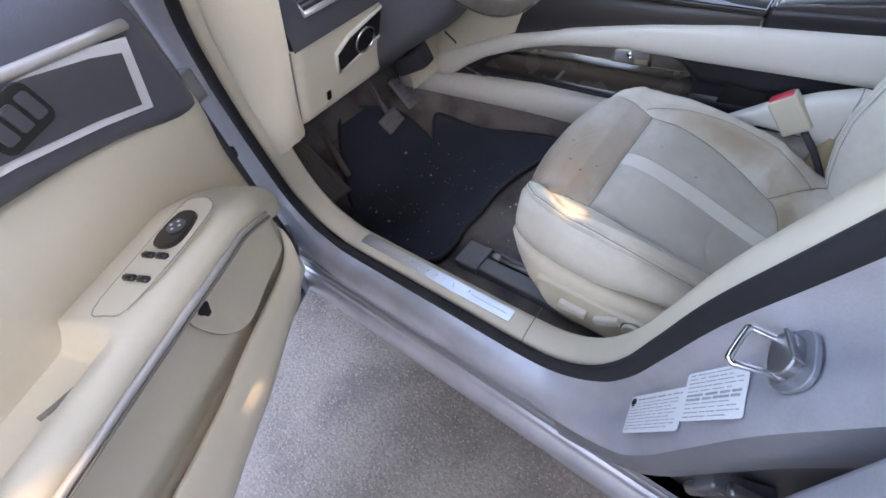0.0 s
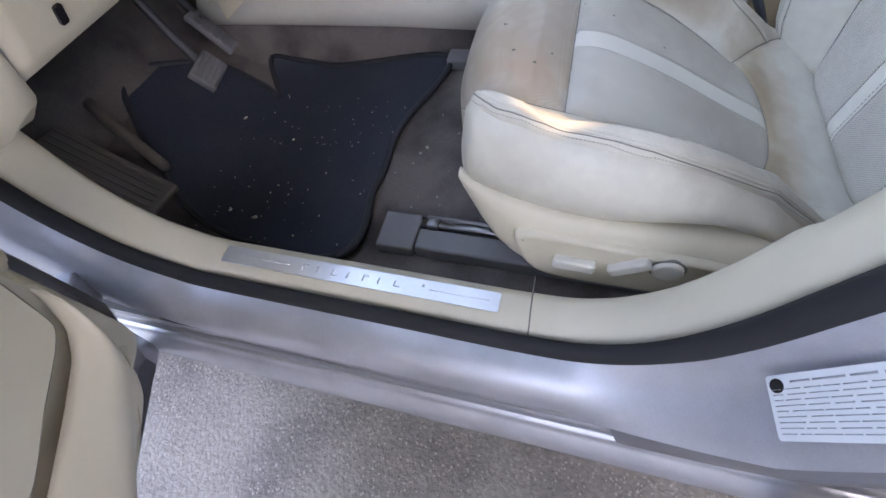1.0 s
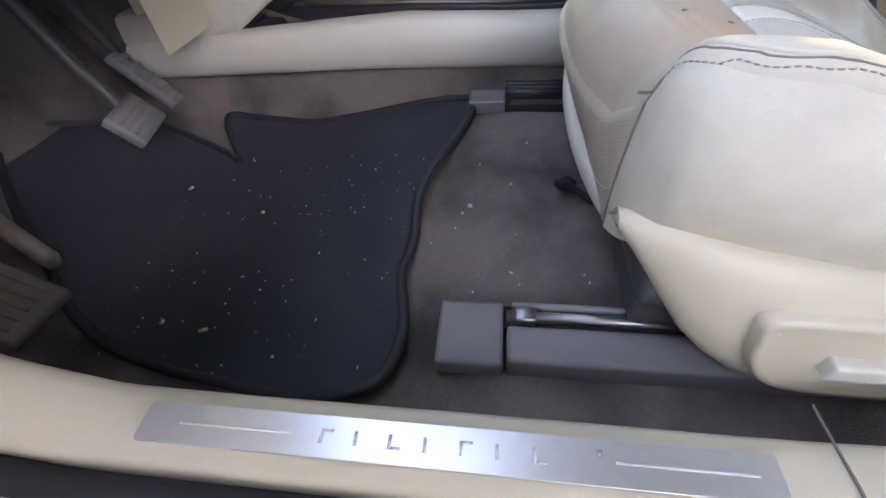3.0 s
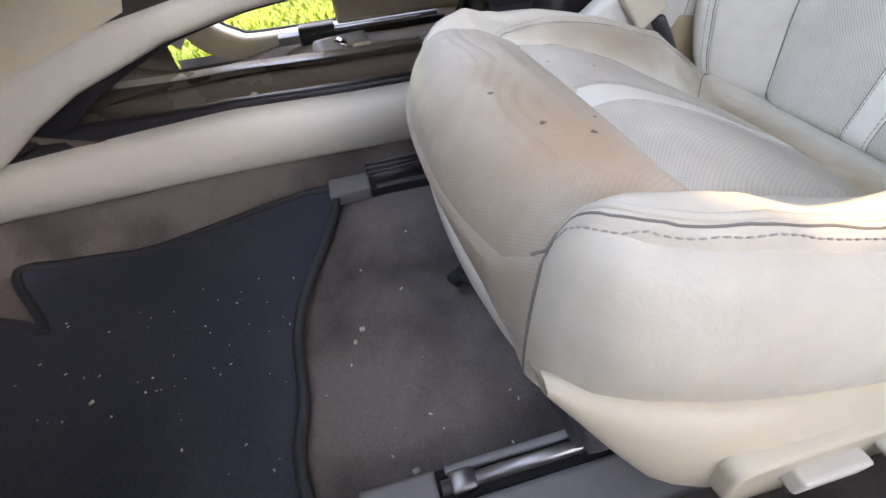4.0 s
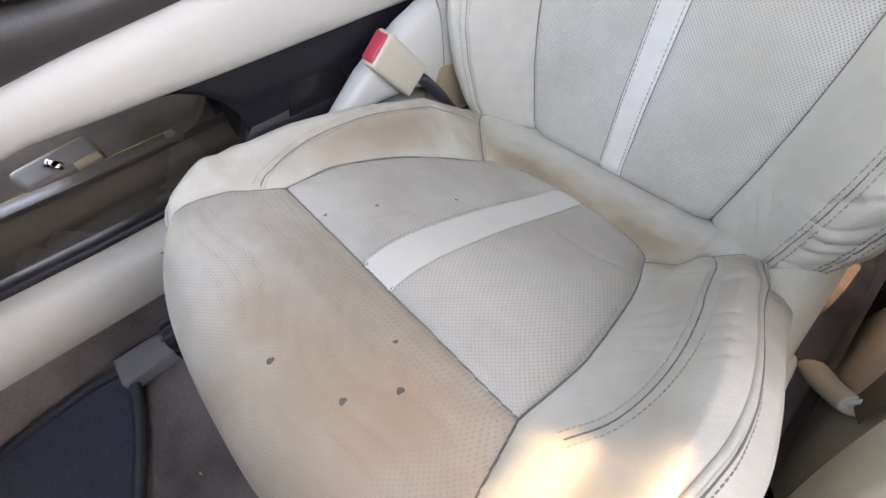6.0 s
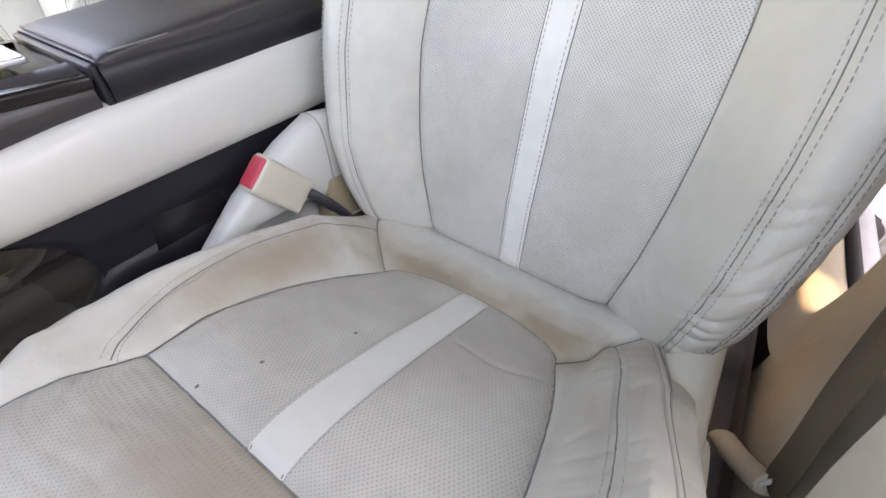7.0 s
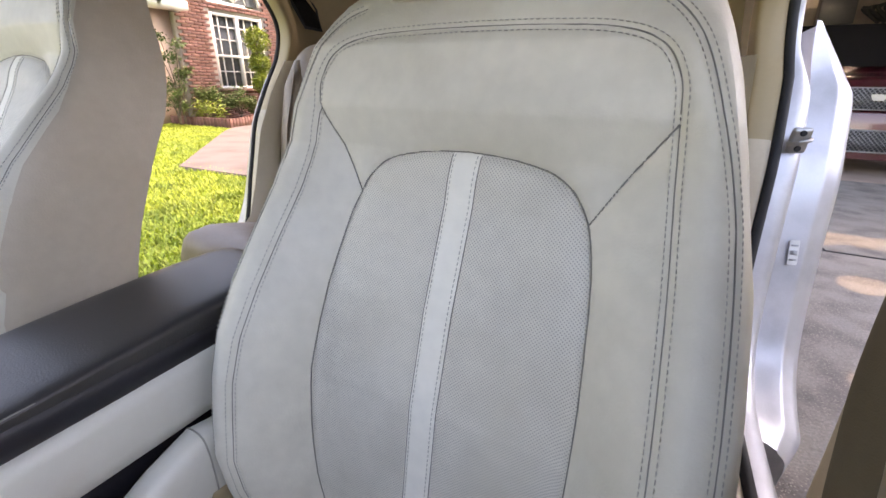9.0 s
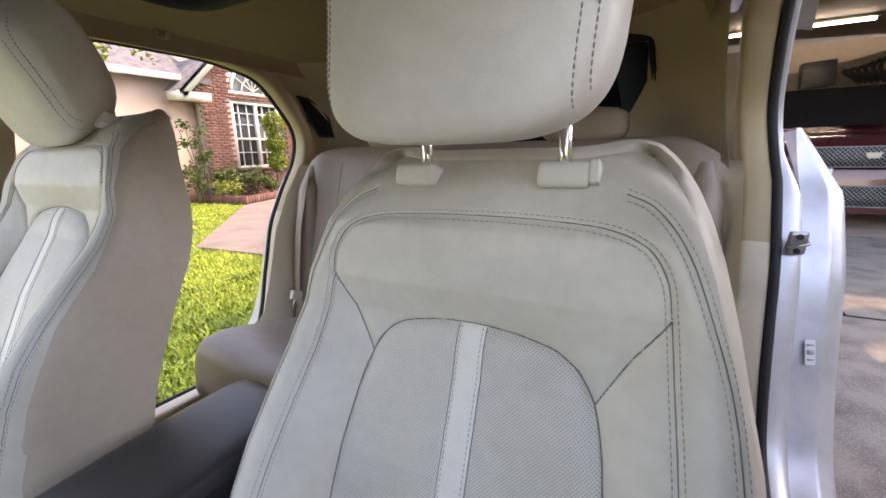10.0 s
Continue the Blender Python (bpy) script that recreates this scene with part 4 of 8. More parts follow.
SEAL = [(-0.820, 0.018), (-0.8195, 0.006), (-0.8225, -0.001), (-0.829, -0.003), (-0.8355, 0.0), (-0.8395, 0.007), (-0.840, 0.016)]
FLANGE = [(-0.8385, 0.010), (-0.852, 0.013), (-0.868, 0.020), (-0.877, 0.030), (-0.882, 0.045), (-0.884, 0.062)]


def tumble(z):
    """How far the body leans inward above the waist."""
    return 0.15 * max(0.0, z - 1.0)


PILLAR_FACE = [(-0.8385, 0.010), (-0.843, 0.034), (-0.852, 0.047), (-0.872, 0.051), (-0.897, 0.053), (-0.914, 0.064)]


def flange_at(points, index, z, k):
    """The shut face: broad on the lower B pillar, narrow above the waist."""
    (x, d), (px, pd) = FLANGE[k], PILLAR_FACE[k]
    if points is FRONT_RING:
        w = min(1, max(0, (24.6 - index) / 2.2)) * min(1, max(0, (index - 15) / 1.5))
        x, d = x + (px - x) * w, d + (pd - d) * w
    s = 1 - 0.72 * min(1, max(0, (z - 0.98) / 0.08))
    return -0.8385 + (x + 0.8385) * s, 0.010 + (d - 0.010) * s


def ring(points, profile, side=1, per=7, low=-9.0, high=9.0):
    """Sweeps a section round a door opening. side -1: the other side of the car."""
    path = smooth_path(points, per, closed=True)
    c = np.mean(path, axis=0)
    rows = []
    for i, p in enumerate(path):
        t = path[(i + 1) % len(path)] - path[i - 1]
        n = np.array([t[1], -t[0]]) / (np.hypot(*t) + 1e-9)
        if n @ (p - c) < 0:
            n = -n
        row = []
        for k, (x, d) in enumerate(profile):
            if profile is FLANGE:
                x, d = flange_at(points, i / per, p[1], k)
            q = p + n * d
            xx = x + tumble(p[1]) - (0.012 if points is REAR_RING else 0.0)
            if -0.63 < p[0] < -0.2 and p[1] > 0.5:
                lim = -0.738 - 0.037 * min(1, (p[1] - 0.5) / 0.1)
                xx = min(xx, lim + 0.5 * tumble(p[1]))
            low_by = 0.0 if side > 0 else 0.085 * min(1, max(0, (0.62 - q[1]) / 0.22))
            row.append((xx if side > 0 else 2 * CAR_X - xx, q[0], q[1] - low_by))
        rows.append(row)
    b = Build().grid(rows, close_v=True)
    n = len(profile)
    b.f = [f for f in b.f if low <= path[f[0] // n][1] < high]
    return b


def body_set(side, suffix):
    frame_s = thing("door_frame" + suffix, "silver car door openings with black rubber seals and beige trim", "car body", kind="structure")
    part("sill_trim", ring(FRONT_RING, TRIM, side), M_BEIGE, frame_s, "beige plastic trim round the front doorway")
    part("door_seal", ring(FRONT_RING, SEAL, side), M_RUBBER, frame_s, "black rubber door seal")
    part("door_flange", ring(FRONT_RING, FLANGE, side), M_SILVER, frame_s)
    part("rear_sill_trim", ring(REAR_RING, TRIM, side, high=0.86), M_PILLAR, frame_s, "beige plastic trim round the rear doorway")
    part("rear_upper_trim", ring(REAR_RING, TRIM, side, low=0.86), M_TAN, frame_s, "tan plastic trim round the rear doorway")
    part("rear_door_seal", ring(REAR_RING, SEAL, side), M_RUBBER, frame_s, "black rubber door seal")
    part("rear_door_flange", ring(REAR_RING, FLANGE, side), M_SILVER, frame_s)
    mx = lambda x: x if side > 0 else 2 * CAR_X - x
    # rocker below both openings
    rock = [(-0.884, 0.337), (-0.8835, 0.318), (-0.880, 0.300), (-0.8835, 0.2895), (-0.890, 0.2885), (-0.894, 0.284), (-0.8925, 0.279), (-0.897, 0.274), (-0.907, 0.262), (-0.912, 0.240), (-0.909, 0.205), (-0.897, 0.172), (-0.86, 0.158), (-0.75, 0.155)]
    part("rocker_panel", Build().grid([[(mx(x), y, z - (0 if side > 0 else 0.085)) for x, z in rock] for y in np.linspace(-1.05, 0.62, 24)]), M_SILVER, frame_s, "silver rocker panel with a stepped lower lip")
    part("rocker_gasket", Build().grid([[(mx(x), y, z - (0 if side > 0 else 0.085)) for x, z in ((-0.8845, 0.316), (-0.889, 0.312), (-0.889, 0.299), (-0.8845, 0.295))] for y in np.linspace(-0.95, 0.56, 12)]), M_SILVER_SHADED, frame_s)
    return frame_s


frame_left = body_set(1, "_left")
frame_right = body_set(-1, "_right")


# outer skin between and around the openings on the near side
def ring_points(points, d, x, per=7):
    path = smooth_path(points, per, closed=True)
    c = np.mean(path, axis=0)
    out = []
    for i, p in enumerate(path):
        t = path[(i + 1) % len(path)] - path[i - 1]
        n = np.array([t[1], -t[0]]) / (np.hypot(*t) + 1e-9)
        n = -n if n @ (p - c) < 0 else n
        q = p + n * d
        out.append((x + tumble(p[1]) - (0.012 if points is REAR_RING else 0.0), q[0], q[1]))
    return out


def between(points, i0, i1, steps, per=7):
    """A skin that goes on outward from a stretch of a ring: steps of (x, distance)."""
    n = len(points) * per
    rows = []
    cols = [ring_points(points, d, x, per) for x, d in steps]
    k = i0 * per
    while k <= i1 * per:
        rows.append([c[k % n] for c in cols])
        k += 1
    return rows


for side, fr in ((1, frame_left), (-1, frame_right)):
    def flipx(rows):
        return rows if side > 0 else [[(2 * CAR_X - p[0], p[1], p[2]) for p in r] for r in rows]
    # B pillar: shut face turning out towards the rear door
    bp = []
    for k in range(17 * 7, 24 * 7 + 1):
        w = min(1, max(0, (24.6 - k / 7) / 2.2))
        steps = [(-0.884 - 0.030 * w, 0.062 + 0.002 * w), (-0.888 - 0.029 * w, 0.078), (-0.893 - 0.024 * w, 0.095), (-0.893 - 0.010 * w, 0.110), (-0.880, 0.118), (-0.858, 0.124), (-0.80, 0.128)]
        bp.append([ring_points(FRONT_RING, d, x)[k] for x, d in steps])
    part("b_pillar", Build().grid(flipx(bp)), M_SILVER_SHADED, fr, "silver painted door pillar")
    ap = between(FRONT_RING, 4, 11, [(-0.884, 0.062), (-0.892, 0.085), (-0.898, 0.11), (-0.90, 0.16), (-0.90, 0.22)])
    part("a_pillar", Build().grid(flipx(ap)), M_SILVER, fr, "silver painted hinge pillar")
    cp = between(REAR_RING, 1, 9.6, [(-0.884, 0.062), (-0.889, 0.064), (-0.912, 0.068), (-0.934, 0.075), (-0.940, 0.0765), (-0.944, 0.082), (-0.962, 0.092), (-0.974, 0.104), (-0.977, 0.125), (-0.970, 0.30)])
    for row in cp:
        out_ = min(1.0, max(0.0, (1.135 - row[0][2]) / 0.15)) ** 0.8
        out_ *= min(1.0, max(0.3, (-row[0][1] - 0.90) / 0.16))
        row[1:] = [(row[0][0] + (x - row[0][0]) * out_, y, z) for x, y, z in row[1:]]
    part("quarter_panel", Build().grid(flipx(cp)), M_SILVER, fr, "silver rear quarter shut face with a stepped edge")
    rail = between(FRONT_RING, 11, 15, [(-0.884, 0.062), (-0.87, 0.075), (-0.84, 0.09), (-0.78, 0.10)])
    part("roof_rail", Build().grid(flipx(rail)), M_SILVER, fr)
    rail = between(REAR_RING, 11, 16, [(-0.884, 0.062), (-0.87, 0.070), (-0.84, 0.08), (-0.78, 0.085)])
    part("roof_rail", Build().grid(flipx(rail)), M_SILVER, fr)

# inner trim of the B pillar and roof side
for side, fr in ((1, frame_left), (-1, frame_right)):
    mx = lambda x: x if side > 0 else 2 * CAR_X - x
    rows = []
    for z, y0, y1, x in ((0.30, -0.24, -0.56, -0.776), (0.40, -0.24, -0.555, -0.776), (0.47, -0.27, -0.53, -0.776), (0.6, -0.295, -0.52, -0.775), (0.75, -0.318, -0.52, -0.774), (0.9, -0.372, -0.535, -0.785), (1.05, -0.425, -0.55, -0.778), (1.2, -0.464, -0.565, -0.758), (1.36, -0.49, -0.58, -0.730)):
        rows.append([(mx(x - 0.045), y0 + 0.012, z), (mx(x - 0.02), y0 - 0.004, z), (mx(x), y0 - 0.03, z), (mx(x + 0.006), (y0 + y1) / 2, z), (mx(x), y1 + 0.03, z), (mx(x - 0.02), y1 + 0.004, z), (mx(x - 0.045), y1 - 0.012, z)])
    part("b_pillar_trim", Build().grid(rows), M_PILLAR, fr, "dull tan plastic pillar trim")
    # C pillar trim: from the rear opening back to the rear window
    rows = []
    for (y0, z0), (y1, z1) in (((-1.27, 1.02), (-1.62, 1.10)), ((-1.30, 1.10), (-1.70, 1.13)), ((-1.285, 1.18), (-1.66, 1.20)), ((-1.225, 1.26), (-1.60, 1.28)), ((-1.13, 1.345), (-1.50, 1.36)), ((-1.03, 1.39), (-1.3, 1.41))):
        rows.append([(mx(-0.752 + tumble(z0 + (z1 - z0) * k) + 0.26 * k * k), y0 - 0.13 + (y1 - y0) * k, z0 + (z1 - z0) * k) for k in np.linspace(0, 1, 8)])
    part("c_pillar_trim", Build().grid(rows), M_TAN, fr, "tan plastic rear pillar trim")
    # lower rear trim beside the seat
    rows = []
    for z, y0 in ((0.34, -0.90), (0.42, -0.93), (0.5, -1.03), (0.6, -1.07), (0.8, -1.13), (0.93, -1.20), (1.04, -1.28)):
        rows.append([(mx(-0.775), y0 - 0.11, z), (mx(-0.758), y0 - 0.16, z), (mx(-0.748), y0 - 0.25, z), (mx(-0.745), y0 - 0.5, z)])
    part("rear_side_trim", Build().grid(rows), M_BEIGE, fr, "beige trim beside the rear seat")
    # inner sill wall down to the carpet
    part("inner_sill", Build().grid([[(mx(-0.7615), y, 0.345 if side > 0 else 0.262), (mx(-0.760), y, 0.30 if side > 0 else 0.235), (mx(-0.758), y, 0.20)] for y in np.linspace(-1.0, 0.75, 8)]), M_CARPET, fr)

for side, fr in ((1, frame_left), (-1, frame_right)):
    mx = lambda x: x if side > 0 else 2 * CAR_X - x
    rows = [[(mx(-0.800), y0 + 0.02, z), (mx(-0.850), y0, z), (mx(-0.856), (y0 + y1) / 2, z), (mx(-0.850), y1, z), (mx(-0.800), y1 - 0.02, z)] for z, y0, y1 in ((0.30, -0.27, -0.56), (0.40, -0.30, -0.53), (0.50, -0.335, -0.48), (0.62, -0.365, -0.47), (0.80, -0.425, -0.49), (0.95, -0.475, -0.51))]
    # dark silver stands in for the shade behind the pillar
    part("pillar_base", Build().grid(rows), M_SILVER_SHADED, fr, "silver pillar base between the doors, shade put into its colour")

# quarter panel details: striker and label
lat = thing("door_striker", "steel striker loop on a bolted plate on the pillar", "striker")
sm = axes((-0.8665, -0.3450, 0.7290), (-0.98, -0.16, -0.08), (0.0, -0.35, 0.935)) @ Matrix.Diagonal((0.64, 0.64, 0.64, 1))


def on_pillar(b):
    b.transform(sm)
    return b


part("striker_plate", on_pillar(slab([tuple(p) for p in smooth_path([(-0.030, -0.022), (-0.012, -0.034), (0.022, -0.034), (0.040, -0.018), (0.040, 0.010), (0.022, 0.026), (-0.016, 0.026), (-0.032, 0.010)], 4, closed=True)], 0.006, Matrix.Translation((0, 0.004, 0)), 0.002)), M_SILVER_SHADED, lat)
part("striker_boss", on_pillar(slab([tuple(p) for p in smooth_path([(-0.022, -0.020), (0.020, -0.022), (0.026, 0.0), (0.012, 0.016), (-0.016, 0.016), (-0.026, 0.0)], 3, closed=True)], 0.012, Matrix.Translation((0, 0.002, 0.005)), 0.004)), M_STEEL, lat)
part("striker_tab", on_pillar(block((0.044, 0.004, 0.016), 0.0015, 2, at=(-0.002, 0.018, 0.018), rot=(-14, 0, 20))), M_STEEL, lat, "bright folded steel tab")
loop = [sm @ Vector(p) for p in smooth_path([(-0.021, -0.010, 0.006), (-0.024, -0.016, 0.034), (-0.024, -0.018, 0.042), (-0.018, -0.019, 0.046), (0.018, -0.024, 0.056), (0.026, -0.024, 0.054), (0.027, -0.022, 0.047), (0.023, -0.010, 0.006)], 4)]
part("striker_loop", Build().tube(loop, 0.0030, 10), M_CHROME, lat, "bright steel loop")
for dx in (-0.021, 0.024):
    part("bolt", on_pillar(pill(0.0065, 0.006, 16, 0.001, at=(dx, -0.010, 0.008))), M_STEEL, lat)
lat2 = thing("door_striker", "steel striker loop on the rear doorway", "striker")
rm = axes((-0.874, -1.290, 0.870), (-0.96, -0.26, 0.0), (0.0, 0.15, 0.98))
part("striker_plate", (lambda b: (b.transform(rm), b)[1])(block((0.036, 0.052, 0.010), 0.007, 2)), M_STEEL, lat2)
part("striker_loop", Build().tube([rm @ Vector(p) for p in smooth_path([(0.019, 0.004, 0.004), (0.012, 0.004, 0.016), (-0.004, 0.002, 0.020), (-0.014, -0.004, 0.016), (-0.019, -0.006, 0.004)], 4)], 0.004, 8), M_STEEL, lat2)
for dy in (-0.016, 0.016):
    part("bolt", (lambda b: (b.transform(rm), b)[1])(pill(0.006, 0.006, 14, 0.001, at=(0, dy, 0.006))), M_RUBBER, lat2)


def surface_label(name, o, xdir, ydir, w, h, lines, text_label, emblem=False, skew=False):
    """A paper label with rows of plain bars for its small print."""
    lab = thing(name, text_label, "label")
    m = axes(o, xdir, ydir)
    if skew:
        m[0][1], m[1][1], m[2][1] = Vector(ydir).normalized()
    part("paper", slab(rounded(w, h, 0.003), 0.0006, m, 0), M_PAPER, lab)
    ink = Build()
    rnd = random.Random(len(lines) + int(w * 1000))
    for k, (y, x0, x1, t) in enumerate(lines):
        x = x0
        while x < x1 - 0.002:
            l = min(rnd.uniform(0.006, 0.022), x1 - x)
            ink.box(((x + l / 2), y, 0.0009), (l, t, 0.0004), m)
            x += l + rnd.uniform(0.0015, 0.004)
    part("print", ink, M_INK, lab, "rows of grey print bars")
    if emblem:
        part("roundel", slab([(-w / 2 + 0.008 + 0.0055 * math.cos(a), h / 2 - 0.008 + 0.0055 * math.sin(a)) for a in np.linspace(0, 6.28, 24, endpoint=False)], 0.0011, m, 0), M_GLOSS, lab)
    return lab


surface_label("tyre_label", (-0.8785, -0.2865, 0.5440), Vector((-0.005, -0.040, 0.104)), Vector((0.0485, 0.0073, 0.0028)), 0.110, 0.047,
              [(0.0175, -0.036, 0.050, 0.0014)] + [(0.0125 - 0.0039 * k, -0.051, 0.046 - 0.012 * (k % 3 == 2), 0.0007) for k in range(9)], "white printed tyre label stuck on the silver pillar", True)
surface_label("maker_label", (-0.8800, -0.3175, 0.6500), Vector((-0.003, -0.031, 0.074)), Vector((0.0495, 0.0075, 0.0045)), 0.078, 0.049,
              [(0.021 - 0.0042 * k, -0.034, 0.034 - 0.012 * (k % 3 == 1), 0.0008 if k not in (5, 6) else 0.0022) for k in range(11)], "white printed maker's label stuck on the silver pillar")
tag = surface_label("pillar_tag", (-0.927, -1.281, 0.632), (-0.92, -0.30, 0.0), (0.0, -0.27, 0.96), 0.020, 0.055, [(0.016, -0.007, 0.007, 0.004), (0.0, -0.007, 0.007, 0.010), (-0.016, -0.007, 0.007, 0.004)], "small grey tag on the rear doorway")

# scuff plate with its bars
scuff = thing("scuff_plate", "brushed aluminium scuff plate set in the beige sill trim", "scuff plate")
mp = axes((-0.7895, 0.151, 0.4005), (0, -1, 0), (1, 0, 0))
part("plate", slab(rounded(0.384, 0.0255, 0.003), 0.0012, mp, 0.0005), M_ALU, scuff)
letters = Build()
for k in range(7):
    x = -0.070 + 0.0215 * k
    letters.box((x, 0, 0.0014), (0.0022, 0.0085, 0.0006), mp)
    if k % 2 == 0:
        letters.box((x + 0.004, -0.0035 if k % 4 else 0.0035, 0.0014), (0.006, 0.0018, 0.0006), mp)
part("mark", letters, M_PAPER, scuff, "row of pale raised bars")
part("inlay_line", Build().box((-0.128, 0, 0.0014), (0.075, 0.0016, 0.0006), mp), M_PAPER, scuff)
part("inlay_line", Build().box((0.142, 0, 0.0014), (0.075, 0.0016, 0.0006), mp), M_PAPER, scuff)
part("chip", Build().box((0.096, 0.004, 0.0014), (0.003, 0.004, 0.0006), mp), M_INK, scuff, "dark chip mark")
joint = thing("trim_joint", "dark joint line across the beige sill trim", "joint", kind="structure")
part("gap", Build().tube([(-0.745, -0.0765, 0.399), (-0.757, -0.0765, 0.3992), (-0.79, -0.077, 0.4012), (-0.812, -0.078, 0.3992), (-0.819, -0.078, 0.394)], 0.0009, 5), M_SEAM, joint)

# ---- floor ----
FLOOR_Y = [-1.0, -0.62, -0.60, 0.10, 0.20, 0.32, 0.47, 0.58, 0.66, 0.80, 0.95, 1.10, 1.22]
FLOOR_Z = [0.30, 0.30, 0.315, 0.315, 0.303, 0.274, 0.246, 0.254, 0.276, 0.330, 0.44, 0.60, 0.80]


def floor_z(x, y):
    z = np.interp(y, FLOOR_Y, FLOOR_Z)
    z = z + 0.10 * np.clip((x + 0.205) / 0.05, 0, 1) ** 2           # tunnel
    rest = np.clip(1 - abs((x + 0.655 - 0.10 * (y - 0.6)) / 0.055), 0, 1) * np.clip((y - 0.56) / 0.08, 0, 1)
    return z + 0.035 * rest + 0.003 * np.sin(19 * x + 7) * np.sin(13 * y)


rows = [[(x, y, floor_z(x, y)) for x in np.linspace(-0.764, -0.13, 46)] for y in np.linspace(-1.05, 1.22, 110)]
tagged(link("floor", Build().grid(rows), M_CARPET), "dark brown car carpet, dusty, with stray crumbs", "carpet", kind="structure")
rows = [[(2 * CAR_X - x, y, floor_z(x, y)) for x in np.linspace(-0.764, -0.13, 20)][::-1] for y in np.linspace(-1.05, 1.22, 50)]
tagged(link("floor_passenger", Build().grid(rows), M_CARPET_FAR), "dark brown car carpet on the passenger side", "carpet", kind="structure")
tagged(link("underbody", Build().box((CAR_X, -0.2, 0.185), (1.66, 3.2, 0.05)), M_RUBBER), "dark underside of the car", "underbody", kind="structure")
rest = thing("foot_rest", "dark plastic foot rest with ribs beside the pedals", "foot rest")
part("rest_pad", block((0.075, 0.24, 0.016), 0.005, 2, at=(-0.650, 0.72, 0.352), rot=(24, 0, -8)), M_FOOT, rest)
part("rest_edge", Build().tube([(-0.592, 0.655, 0.318), (-0.565, 0.72, 0.332), (-0.540, 0.78, 0.356), (-0.520, 0.825, 0.392)], 0.011, 8, flat=1.6), M_HOUSING, rest, "brown moulded edge")
for k in range(5):
    part("rib", block((0.004, 0.22, 0.004), 0.001, 1, at=(-0.676 + 0.013 * k, 0.72, 0.3625), rot=(24, 0, -8)), M_FOOT, rest)

# ---- floor mat ----
MAT = [(-0.211, 0.172), (-0.235, 0.160), (-0.30, 0.176), (-0.38, 0.205), (-0.453, 0.220), (-0.53, 0.215), (-0.585, 0.220), (-0.657, 0.205), (-0.705, 0.215), (-0.722, 0.25),
       (-0.724, 0.31), (-0.705, 0.40), (-0.690, 0.487), (-0.664, 0.574), (-0.60, 0.665), (-0.57, 0.70), (-0.52, 0.76), (-0.44, 0.83), (-0.36, 0.83), (-0.29, 0.77), (-0.27, 0.70),
       (-0.290, 0.60), (-0.310, 0.565), (-0.270, 0.590), (-0.215, 0.625), (-0.190, 0.61), (-0.186, 0.48), (-0.190, 0.33)]
outline = smooth_path(MAT, 4, closed=True)
bm = bmesh.new()
bm.faces.new([bm.verts.new((x, y, 0)) for x, y in outline])
for k in np.arange(-0.72, -0.18, 0.025):
    bmesh.ops.bisect_plane(bm, geom=bm.verts[:] + bm.edges[:] + bm.faces[:], plane_co=(k, 0, 0), plane_no=(1, 0, 0))
for k in np.arange(0.18, 0.9, 0.025):
    bmesh.ops.bisect_plane(bm, geom=bm.verts[:] + bm.edges[:] + bm.faces[:], plane_co=(0, k, 0), plane_no=(0, 1, 0))


def mat_z(x, y):
    curl = 0.010 * np.clip((x + 0.30) / 0.11, 0, 1) ** 2
    return floor_z(np.minimum(x, -0.215), y) + 0.011 + curl + 0.003 * np.sin(23 * x + 2) * np.sin(17 * y + 1)


for v in bm.verts:
    v.co.z = mat_z(v.co.x, v.co.y)
    
for f in bm.faces:
    f.smooth = True
mat_ob = thing("floor_mat", "black carpet floor mat with bound edge and crumbs", "floor mat")
part("mat_surface", bm, M_MAT, mat_ob)
part("binding", Build().tube([(x, y, mat_z(x, y)) for x, y in outline], 0.0062, 8, closed=True), M_MAT_EDGE, mat_ob, "dark bound edge")
crumbs = Build()
rnd = random.Random(5)
big = [(-0.398, 0.603), (-0.434, 0.471), (-0.466, 0.151), (-0.480, 0.160), (-0.626, 0.122), (-0.679, 0.347), (-0.643, 0.456), (-0.636, 0.512)]
for k in range(130):
    x, y = big[k] if k < len(big) else (rnd.uniform(-0.70, -0.30), rnd.uniform(0.22, 0.60) if k < 110 else rnd.uniform(0.0, 0.2))
    s = rnd.uniform(0.0035, 0.006) if k < len(big) else rnd.uniform(0.0008, 0.0022)
    z = mat_z(x, y) if (y > 0.225) else floor_z(x, y) + 0.001
    crumbs.box((0, 0, 0), (s * rnd.uniform(0.8, 2.2), s * 0.7, s * 0.5), pose(x, y, z + s * 0.3, rnd.uniform(-20, 20), rnd.uniform(-20, 20), rnd.uniform(0, 180)))
tagged(link("crumbs", crumbs, M_CRUMB), "pale crumbs and dry grass scattered on the mat", "crumbs", kind="stuff")

# ---- roof, shelf and glass ----
roof_rows = [[(CAR_X + 0.600 * u, y, 1.385 + 0.035 * math.cos(1.3 * u) - 0.05 * max(0, (abs(y + 0.5) - 0.6)) ** 2) for u in np.linspace(-1, 1, 17)] for y in np.linspace(-1.55, 0.05, 17)]
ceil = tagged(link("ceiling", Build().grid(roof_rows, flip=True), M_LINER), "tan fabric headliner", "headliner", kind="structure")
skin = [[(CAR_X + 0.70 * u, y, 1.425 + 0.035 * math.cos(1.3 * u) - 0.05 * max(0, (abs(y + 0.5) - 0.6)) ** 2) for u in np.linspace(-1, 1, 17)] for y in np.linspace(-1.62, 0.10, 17)]
